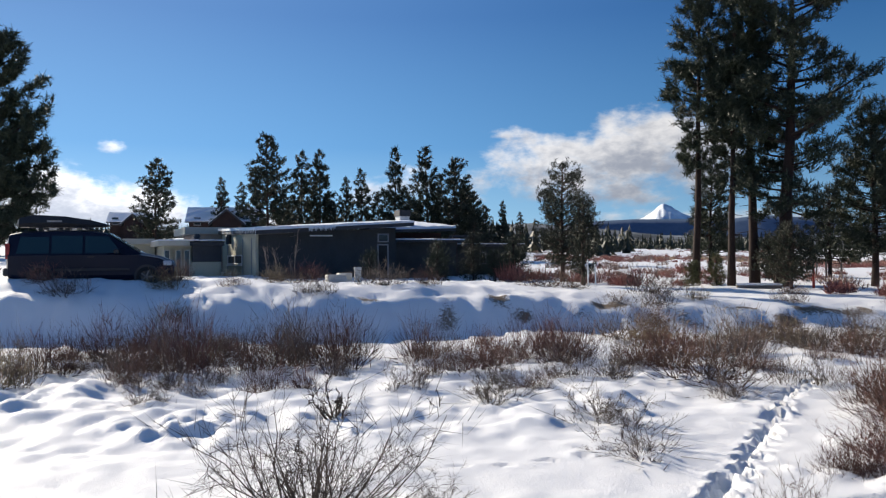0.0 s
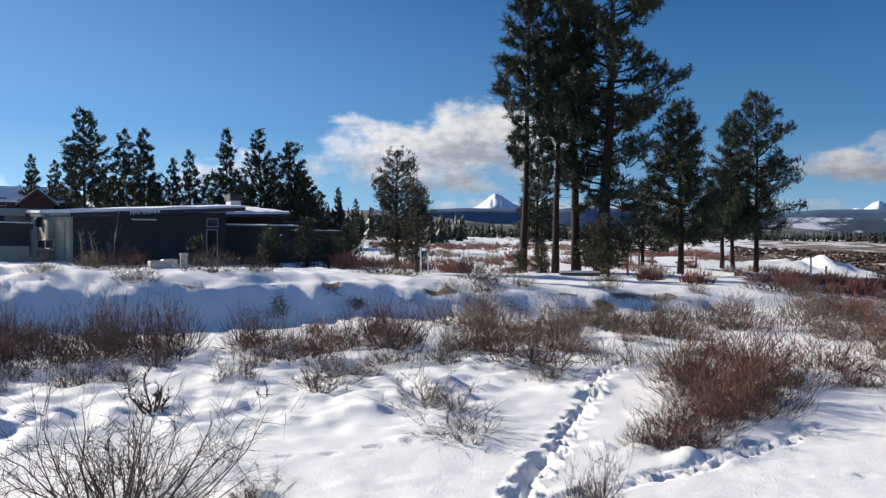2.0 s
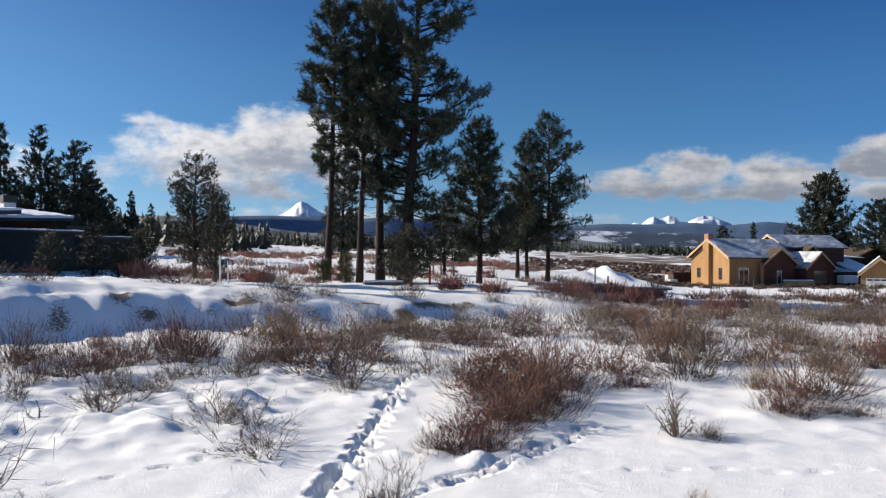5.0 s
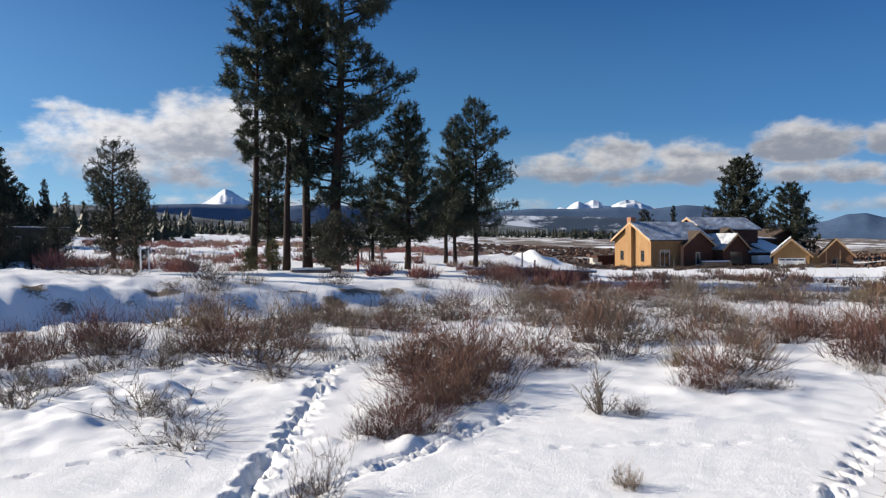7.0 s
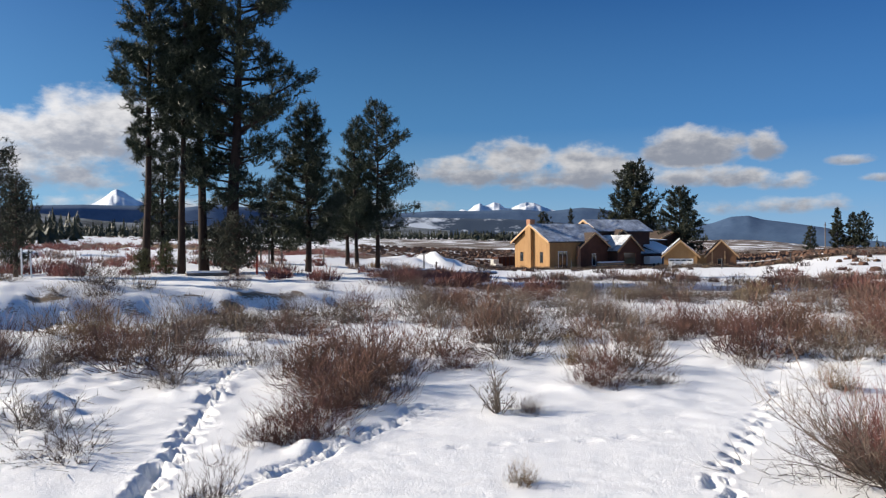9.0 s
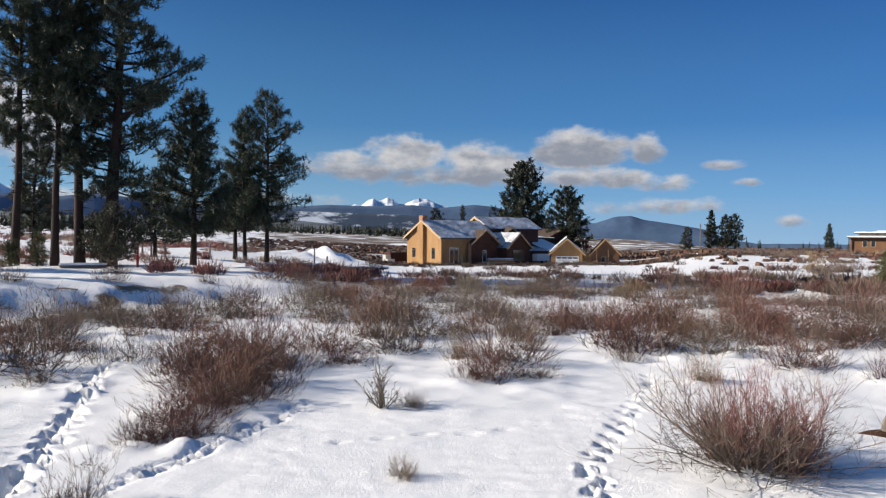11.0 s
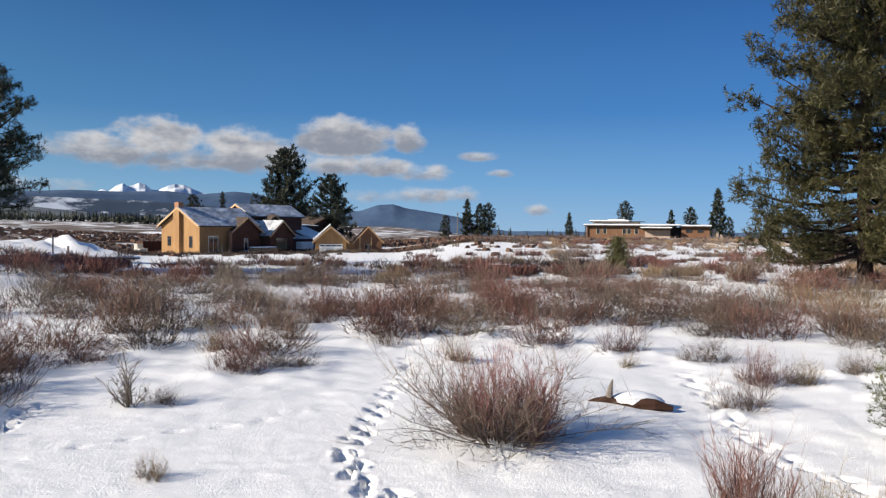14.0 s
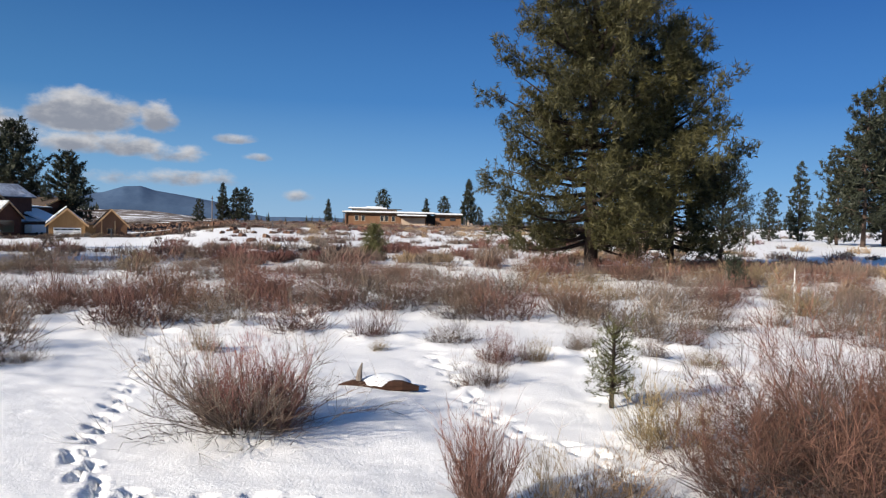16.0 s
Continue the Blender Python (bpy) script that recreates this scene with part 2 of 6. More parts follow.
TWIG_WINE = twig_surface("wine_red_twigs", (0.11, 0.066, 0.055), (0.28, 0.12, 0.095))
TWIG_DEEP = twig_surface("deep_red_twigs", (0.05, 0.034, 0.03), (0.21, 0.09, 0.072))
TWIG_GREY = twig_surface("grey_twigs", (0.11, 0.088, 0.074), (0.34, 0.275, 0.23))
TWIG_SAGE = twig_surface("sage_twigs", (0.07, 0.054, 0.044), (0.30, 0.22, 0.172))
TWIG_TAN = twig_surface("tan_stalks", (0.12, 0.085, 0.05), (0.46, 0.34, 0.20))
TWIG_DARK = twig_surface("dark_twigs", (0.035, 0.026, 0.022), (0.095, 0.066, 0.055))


# ---------------------------------------------------------------- building blocks
class Geo:
    """Collects triangles and quads in plain lists for one mesh."""

    def __init__(self):
        self.v, self.f = [], []

    def add(self, verts, faces):
        n = len(self.v)
        self.v += [tuple(p) for p in verts]
        self.f += [tuple(n + i for i in f) for f in faces]
        return self

    def box(self, x0, x1, y0, y1, z0, z1, bevel=0.0):
        if bevel <= 0:
            vs = [(x, y, z) for z in (z0, z1) for x, y in ((x0, y0), (x1, y0), (x1, y1), (x0, y1))]
            return self.add(vs, [(3, 2, 1, 0), (4, 5, 6, 7), (0, 1, 5, 4), (1, 2, 6, 5), (2, 3, 7, 6), (3, 0, 4, 7)])
        bm = bmesh.new()
        bmesh.ops.create_cube(bm, size=1.0, matrix=Matrix.LocRotScale(((x0 + x1) / 2, (y0 + y1) / 2, (z0 + z1) / 2), None, (x1 - x0, y1 - y0, z1 - z0)))
        bmesh.ops.bevel(bm, geom=list(bm.edges), offset=bevel, segments=1, affect="EDGES")
        self.take(bm)
        return self

    def take(self, bm, m=None):
        bm.verts.index_update()
        self.add([(m @ v.co if m else v.co)[:] for v in bm.verts], [[v.index for v in f.verts] for f in bm.faces])
        bm.free()
        return self

    def prism(self, outline, y0, y1):
        """An outline in x and z, pushed from y0 to y1."""
        n = len(outline)
        vs = [(x, y0, z) for x, z in outline] + [(x, y1, z) for x, z in outline]
        fs = [tuple(range(n - 1, -1, -1)), tuple(range(n, 2 * n))] + [(i, (i + 1) % n, n + (i + 1) % n, n + i) for i in range(n)]
        return self.add(vs, [tuple(reversed(f)) for f in fs])

    def tube(self, points, radii, sides=6, cap=True):
        pts = [Vector(p) for p in points]
        rings = []
        side = Vector((1, 0, 0))
        n = len(self.v)
        for i, p in enumerate(pts):
            d = (pts[min(i + 1, len(pts) - 1)] - pts[max(i - 1, 0)])
            d = d.normalized() if d.length > 1e-9 else Vector((0, 0, 1))
            if abs(d.dot(side)) > 0.95:
                side = Vector((0, 1, 0))
            u = (side - d * side.dot(d)).normalized()
            w = d.cross(u)
            for k in range(sides):
                a = 2 * math.pi * k / sides
                self.v.append((p + (u * math.cos(a) + w * math.sin(a)) * radii[i])[:])
        for i in range(len(pts) - 1):
            for k in range(sides):
                a, b = n + i * sides + k, n + i * sides + (k + 1) % sides
                self.f.append((a, b, b + sides, a + sides))
        if cap:
            self.f.append(tuple(n + k for k in range(sides - 1, -1, -1)))
            last = n + (len(pts) - 1) * sides
            self.f.append(tuple(last + k for k in range(sides)))
        return self

    def mesh(self, name, material, smooth=False):
        me = bpy.data.meshes.new(name)
        me.from_pydata(self.v, [], self.f)
        if smooth:
            me.polygons.foreach_set("use_smooth", [True] * len(me.polygons))
        me.materials.append(material)
        me.update()
        return me


def tri_mesh(name, verts, tris, material, smooth=False):
    """A mesh from number arrays: points (n, 3) and triangles (m, 3) or quads (m, 4)."""
    me = bpy.data.meshes.new(name)
    k = tris.shape[1]
    me.vertices.add(len(verts))
    me.vertices.foreach_set("co", np.ascontiguousarray(verts, np.float32).ravel())
    me.loops.add(tris.size)
    me.loops.foreach_set("vertex_index", np.ascontiguousarray(tris, np.int32).ravel())
    me.polygons.add(len(tris))
    me.polygons.foreach_set("loop_start", np.arange(len(tris), dtype=np.int32) * k)
    me.polygons.foreach_set("loop_total", np.full(len(tris), k, np.int32))
    if smooth:
        me.polygons.foreach_set("use_smooth", np.ones(len(tris), bool))
    me.update(calc_edges=True)
    me.materials.append(material)
    return me


def part(name, geo, material, parent, label="", smooth=False):
    """One mesh as a part of a thing or of a part."""
    me = geo if isinstance(geo, bpy.types.Mesh) else geo.mesh(name, material, smooth)
    ob = new(name, me)
    ob.parent = parent
    if label:
        ob["label"] = label
    return ob


def thing(name, m, label, category, group="", kind=""):
    ob = new(name)
    ob.empty_display_size = 0.2
    ob.matrix_basis = m
    return tagged(ob, label, category, group, kind)


# ---------------------------------------------------------------- the lie of the land
BEARINGS = [-35, -10, 15, 30, 38, 45, 60, 67, 75, 85, 95, 115]
REACHES = [0, 18, 45, 100, 170, 300, 800, 3000]
HEIGHTS = np.array([
    [0, 0, 0, 0, 0, 0, 0, 0.05, 0.1, 0.1, 0.1, 0.1],
    [-0.2, -0.25, -0.2, -0.05, 0.1, 0.1, 0, 0.1, 0.1, 0.2, 0.25, 0.3],
    [2.0, 0.8, 0.7, 0.4, -0.6, -1.3, -1.0, 0, 0.2, 0.5, 0.6, 0.6],
    [7.2, 4.5, 2.0, 0.6, -1.6, -3.3, -2.6, 0.3, 0.3, 0.6, 0.8, 0.8],
    [11, 9, 4, 2, -0.5, -1.5, -2.5, -1, -0.5, -1, 0.3, 0.3],
    [24, 20, 11, 9, 8, 6, 3, -5, -6, -6, -3, -3],
    [30, 30, 30, 20, 18, 15, 0, -25, -25, -25, -15, -15]], float)
HEIGHTS = np.vstack([np.zeros(12), HEIGHTS])
GRID = np.random.RandomState(7).rand(256, 256)


def smooth_step(a, b, x):
    t = np.clip((x - a) / (b - a), 0, 1)
    return t * t * (3 - 2 * t)


def grain2(x, y, size, seed=0):
    """Smooth noise from -1 to 1 with lumps of that size in metres."""
    u, v = np.asarray(x) / size + 17.3 * seed + 90, np.asarray(y) / size + 41.7 * seed + 90
    i, j = np.floor(u).astype(int), np.floor(v).astype(int)
    fu, fv = u - i, v - j
    fu, fv = fu * fu * (3 - 2 * fu), fv * fv * (3 - 2 * fv)
    g = lambda a, b: GRID[a % 256, b % 256]
    return 2 * ((g(i, j) * (1 - fu) + g(i + 1, j) * fu) * (1 - fv) + (g(i, j + 1) * (1 - fu) + g(i + 1, j + 1) * fu) * fv) - 1


def bank_line(x, y):
    """How far a place lies past the foot of the bank, in metres."""
    wob = 0.9 * grain2(x, y * 0, 5.0, 3) + 0.16 * grain2(x, y, 1.6, 4)
    return y - (25.5 + 0.06 * x) + wob


def base_height(x, y):
    x, y = np.asarray(x, float), np.asarray(y, float)
    az = np.clip(np.degrees(np.arctan2(x, y)), -35, 115)
    far = np.clip(np.hypot(x, y), 0, 2999)
    b, r = np.array(BEARINGS), np.array(REACHES)
    i = np.clip(np.searchsorted(b, az) - 1, 0, 10)
    u = (az - b[i]) / (b[i + 1] - b[i])
    u = u * u * (3 - 2 * u)
    j = np.clip(np.searchsorted(r, far) - 1, 0, 6)
    v = np.clip((far - r[j]) / (r[j + 1] - r[j]), 0, 1)
    z = (HEIGHTS[j, i] * (1 - u) + HEIGHTS[j, i + 1] * u) * (1 - v) + (HEIGHTS[j + 1, i] * (1 - u) + HEIGHTS[j + 1, i + 1] * u) * v
    rise = np.interp(az, [-35, -25, -15, -10, 5, 15, 30, 38, 44], [2.1, 2.02, 1.88, 1.76, 1.5, 1.2, 0.8, 0.35, 0])
    s = bank_line(x, y)
    return z + rise * (0.72 * smooth_step(0, 2.0, s) + 0.28 * smooth_step(1.5, 4.2, s)) 


TRACKS = [
    # points in plan, stride, width between the feet, pit length, depth
    ([(2.0, 7.0), (2.6, 8.0), (3.4, 9.2), (4.6, 11.2), (5.55, 12.9), (6.4, 14.3), (7.5, 15.6)], 0.24, 0.075, 0.20, 0.15),
    ([(2.6, 7.2), (3.5, 7.75), (4.7, 8.15), (5.65, 8.6), (6.85, 9.15), (7.4, 9.6)], 0.11, 0.085, 0.14, 0.045),
    ([(6.2, 3.3), (6.5, 3.8), (7.3, 4.5), (7.9, 4.75), (9.2, 5.26), (11.2, 6.0), (13.5, 7.0)], 0.24, 0.075, 0.12, 0.08),
    ([(10.8, 0.95), (12.5, 1.5), (13.9, 1.95)], 0.30, 0.07, 0.14, 0.07),
    ([(10.8, 0.95), (9.6, 0.4), (8.9, 0.07), (8.6, -0.5), (8.2, -0.8), (7.5, -1.05)], 0.24, 0.08, 0.12, 0.07),
    ([(7.5, 4.6), (6.75, 4.0), (6.5, 3.6), (6.4, 2.9), (6.6, 1.8)], 0.30, 0.075, 0.12, 0.10),
    ([(5.2, 7.7), (5.95, 7.4), (6.5, 7.24), (7.04, 7.05), (7.45, 6.7), (7.9, 6.34), (9.0, 6.1)], 0.62, 0.02, 0.15, 0.03),
    ([(-0.5, 9.6), (0.4, 9.7), (1.5, 9.9), (2.4, 10.3)], 0.60, 0.03, 0.13, 0.04),
]


# bushes: place in plan, height, width
RED_AT = [(-6.6, 20.5, 1.47, 1.7), (-9.0, 19.7, 0.93, 1.25), (-2.3, 20.0, 1.45, 1.59), (-0.3, 19.7, 1.14, 1.42), (1.5, 23.2, 0.62, 0.89), (2.2, 19.4, 1.27, 1.13), (5.3, 18.0, 1.22, 1.76), (10.6, 23.6, 0.77, 1.16), (16.6, 25.2, 1.1, 1.97),
          (9.2, 18.4, 0.44, 0.89), (7.6, 12.9, 1.19, 1.84), (7.6, 11.0, 1.36, 1.46), (6.3, 10.2, 0.79, 1.4), (4.7, 9.1, 0.67, 0.82), (10.0, 11.8, 0.67, 1.23), (13.4, 14.6, 1.57, 1.57), (10.7, 8.8, 1.01, 1.11), (18.5, 10.8, 1.08, 1.54), (21.7, 11.1, 1.05, 1.75)]
RED_CLUMP = [(-5.4, 17.6, 1.5, 1.9), (-2.2, 18.3, 1.35, 1.8), (-3.8, 17.4, 1.1, 1.5), (0.9, 17.0, 0.9, 1.4), (2.9, 18.6, 1.3, 1.7), (8.6, 12.2, 1.3, 1.9), (7.0, 11.8, 1.2, 1.8), (6.9, 10.3, 1.1, 1.6), (5.6, 9.8, 0.8, 1.3), (9.3, 13.6, 1.2, 1.8), (5.2, 9.0, 0.7, 1.1), (8.0, 13.5, 1.1, 1.6)]
RED_MORE = [(-4.9, 33.0, 0.9, 1.5), (-13.4, 27.8, 0.8, 1.4), (15.5, 3.4, 0.69, 1.03), (17.0, 9.7, 0.85, 1.27), (13.4, 0.7, 0.88, 0.88), (15.9, -2.8, 0.47, 0.7), (22.4, -4.5, 0.82, 1.48), (-6.3, 40.6, 1.19, 2.98), (4.9, 33.6, 0.97, 2.43), (-0.1, 30.5, 0.76, 1.53),
            (7.7, 27.0, 0.9, 1.37), (7.6, 43.9, 1.02, 2.71), (17.6, 29.5, 0.61, 0.98)]
SAGE_AT = [(-5.2, 15.8, 0.84, 0.72), (-7.0, 17.9, 0.9, 1.11), (-4.4, 18.6, 1.03, 1.24), (0.3, 18.0, 0.65, 0.91), (10.3, 21.8, 1.04, 1.56), (12.3, 22.9, 1.12, 1.86), (8.3, 8.1, 0.34, 0.59), (14.4, 14.2, 1.16, 1.74), (20.2, 25.8, 0.95, 1.9), (11.6, 8.4, 0.52, 1.04),
           (19.6, 15.8, 1.08, 1.63), (15.7, 11.6, 0.84, 1.4), (16.6, 12.6, 0.9, 1.8), (16.5, 7.0, 1.0, 1.81), (14.6, 8.2, 0.42, 0.73), (18.1, 14.7, 1.01, 1.85)]
SAGE_MORE = [(14.5, 10.6, 0.65, 0.78), (19.9, 5.1, 1.18, 2.07), (19.5, 3.8, 1.0, 1.86), (14.9, 1.7, 0.65, 0.98), (11.6, 0.85, 0.68, 0.85), (14.6, -0.7, 0.64, 0.64), (14.1, -1.9, 0.52, 0.52), (-3.9, 27.5, 0.7, 1.59), (-12.2, 27.0, 0.9, 1.6)]
GREY_AT = [(-8.4, 16.1, 1.18, 1.05), (-3.0, 18.9, 1.1, 1.24), (3.4, 20.5, 0.75, 1.2), (3.7, 16.4, 0.97, 1.22), (5.1, 13.9, 0.65, 1.4), (2.3, 11.8, 1.0, 1.6), (2.6, 10.2, 0.7, 1.4), (-0.1, 8.0, 0.54, 0.66), (3.1, 7.2, 0.88, 0.76), (17.8, 5.7, 0.81, 1.07), (10.7, -1.4, 0.55, 0.71)]
TAN_AT = [(12.4, 10.7, 0.71, 0.95), (13.2, 5.9, 0.42, 0.63), (13.8, 2.9, 0.2, 0.41), (5.8, 5.8, 0.24, 0.37), (13.6, 0.1, 0.39, 0.59), (18.9, -2.4, 0.55, 0.69), (13.6, -2.7, 0.3, 0.7), (6.55, -0.22, 0.62, 0.6), (7.0, -0.75, 0.5, 0.9), (8.8, -1.5, 0.75, 1.1), (-9.2, 28.2, 0.85, 1.7), (-5.6, 30.5, 0.7, 1.6), (25.9, -8.9, 0.79, 1.77), (23.8, -6.8, 0.71, 1.42),
          (-7.1, 37.4, 0.82, 1.9), (-8.3, 25.9, 0.83, 1.3), (6.9, 28.9, 0.42, 1.27), (5.8, 32.2, 0.58, 1.4)]


def hummocks():
    """Snow heaped about the feet of the nearer bushes."""
    r = random.Random(9)
    out = []
    for x, y, h, w in RED_AT + RED_CLUMP + RED_MORE + SAGE_AT + SAGE_MORE + GREY_AT + TAN_AT:
        if math.hypot(x, y) < 26 and w > 0.6:
            for _ in range(6):
                a = r.uniform(0, 6.283)
                q = r.uniform(0.25, 0.75) * w
                out.append((x + q * math.cos(a), y + q * math.sin(a), max(0.22, min(0.5, r.uniform(0.15, 0.32) * w)), r.uniform(0.03, 0.07)))
    # knobbly heaps over buried brush near the path
    for x, y, size, high in ((-4.2, 12.0, 0.55, 0.26), (-3.7, 12.5, 0.5, 0.30), (-3.1, 12.2, 0.6, 0.24), (-3.3, 11.5, 0.45, 0.15), (-6.5, 15.0, 0.6, 0.3), (-6.0, 15.6, 0.5, 0.24), (-7.2, 14.2, 0.6, 0.28),
                             (-7.7, 15.6, 0.5, 0.2), (-1.2, 12.2, 0.7, 0.2), (-0.4, 11.6, 0.6, 0.16), (-5.4, 13.2, 0.7, 0.16), (0.8, 13.4, 0.6, 0.16), (3.0, 13.0, 0.6, 0.18), (4.6, 15.4, 0.7, 0.26)):
        for _ in range(8):
            out.append((x + r.uniform(-1.5, 1.5) * size, y + r.uniform(-1.1, 1.1) * size, r.uniform(0.16, 0.42), high * r.uniform(0.2, 0.7)))
    return out


HUMMOCKS = hummocks()


def pits():
    """Every footprint: place, heading, length, depth."""
    rnd = random.Random(5)
    out = []
    for points, stride, apart, size, deep in TRACKS:
        side = 1
        for (x0, y0), (x1, y1) in zip(points, points[1:]):
            far = math.hypot(x1 - x0, y1 - y0)
            ux, uy = (x1 - x0) / far, (y1 - y0) / far
            for k in range(max(1, round(far / stride))):
                s = (k + 0.5) * far / max(1, round(far / stride)) + rnd.uniform(-0.05, 0.05)
                side = -side
                o = side * apart + rnd.uniform(-0.03, 0.03)
                out.append((x0 + ux * s - uy * o, y0 + uy * s + ux * o, ux, uy, size * rnd.uniform(0.8, 1.2), deep * rnd.uniform(0.7, 1.2)))
    return out


PIT_ROWS, HUMMOCK_ROWS = np.array(pits()), np.array(HUMMOCKS)


def within(rows, x0, x1, y0, y1):
    return (rows[:, 0] > x0) & (rows[:, 0] < x1) & (rows[:, 1] > y0) & (rows[:, 1] < y1)


def snow_height(x, y):
    """The snow's surface: the lie of the land, drifts, lumps over buried brush, the broken bank and the footprints."""
    x, y = np.asarray(x, float), np.asarray(y, float)
    far = np.hypot(x, y)
    az = np.degrees(np.arctan2(x, y))
    z = base_height(x, y)
    near = 1 - smooth_step(60, 140, far)
    pond = np.exp(-(((x - 6.5) / 3.2) ** 2 + ((y - 5.5) / 2.8) ** 2))
    lump = (0.35 + 0.65 * smooth_step(9, 14, far)) * (1 - 0.85 * pond)
    left = 1 - smooth_step(8, 26, az)
    z = z + near * lump * (0.065 * grain2(x, y, 3.1, 1) + (0.022 + 0.035 * left) * grain2(x, y, 1.15, 2))
    z = z + near * lump * left * (0.075 * np.abs(grain2(x, y, 0.7, 20)) + 0.04 * grain2(x, y, 0.3, 27)) * smooth_step(9, 12, far)
    knots = np.maximum(0, grain2(x, y, 0.85, 6) * 0.7 + grain2(x, y, 2.4, 5) * 0.8 - 0.35)
    z = z + near * lump * (0.13 + 0.02 * left) * knots
    z = z + near * lump * (0.04 + 0.015 * left) * np.maximum(0, grain2(x, y, 0.42, 7) + 0.6 * grain2(x, y, 3.3, 10) - 0.15)
    z = z + near * 0.011 * (1 - 0.7 * pond) * grain2(x, y, 0.33, 8) + near * 0.006 * grain2(x, y, 0.15, 9)
    s = bank_line(x, y)
    face = smooth_step(-0.8, 0.4, s) * (1 - smooth_step(2.0, 5.0, s)) * (1 - smooth_step(28, 40, az))
    z = z + face * (0.07 * grain2(x, y, 0.8, 11) + 0.07 * grain2(x, y, 0.3, 15) + 0.10 * np.maximum(0, grain2(x, y, 1.7, 12)))
    mound = np.exp(-(((x - 58.5) / 6) ** 2 + ((y - 74) / 5) ** 2))
    z = z + 1.15 * mound * (1 + 0.4 * grain2(x, y, 3.0, 13) + 0.5 * grain2(x, y, 1.2, 17))
    z = z + smooth_step(100, 220, far) * 0.5 * grain2(x, y, 14.0, 14)
    reach = (x.min() - 2, x.max() + 2, y.min() - 2, y.max() + 2)
    heap = np.zeros_like(z)
    for px, py, size, high in HUMMOCK_ROWS[within(HUMMOCK_ROWS, *reach)]:
        pick = (np.abs(x - px) < 3 * size) & (np.abs(y - py) < 3 * size)
        if pick.any():
            heap[pick] = np.maximum(heap[pick], high * np.exp(-1.4 * (((x[pick] - px) ** 2 + (y[pick] - py) ** 2) / size ** 2) ** 1.2))
    z = z + heap * (1 + 0.5 * grain2(x, y, 0.22, 16) + 0.3 * grain2(x, y, 0.5, 28))
    for px, py, ux, uy, size, deep in PIT_ROWS[within(PIT_ROWS, *reach)]:
        pick = (np.abs(x - px) < 0.6) & (np.abs(y - py) < 0.6)
        if pick.any():
            dx, dy = x[pick] - px, y[pick] - py
            a, b = dx * ux + dy * uy, -dx * uy + dy * ux
            r = np.sqrt((a / size) ** 2 + (b / (0.5 * size)) ** 2) + 0.16 * grain2(x[pick], y[pick], 0.11, 19)
            z[pick] += -deep * (1 - smooth_step(0.68, 1.08, r)) + 0.20 * deep * np.exp(-((r - 1.3) / 0.22) ** 2) * (1 + 0.8 * grain2(x[pick], y[pick], 0.09, 18))
    return z


def at_ground(x, y, sink=0.0):
    return float(snow_height(np.array([float(x)]), np.array([float(y)]))[0]) - sink


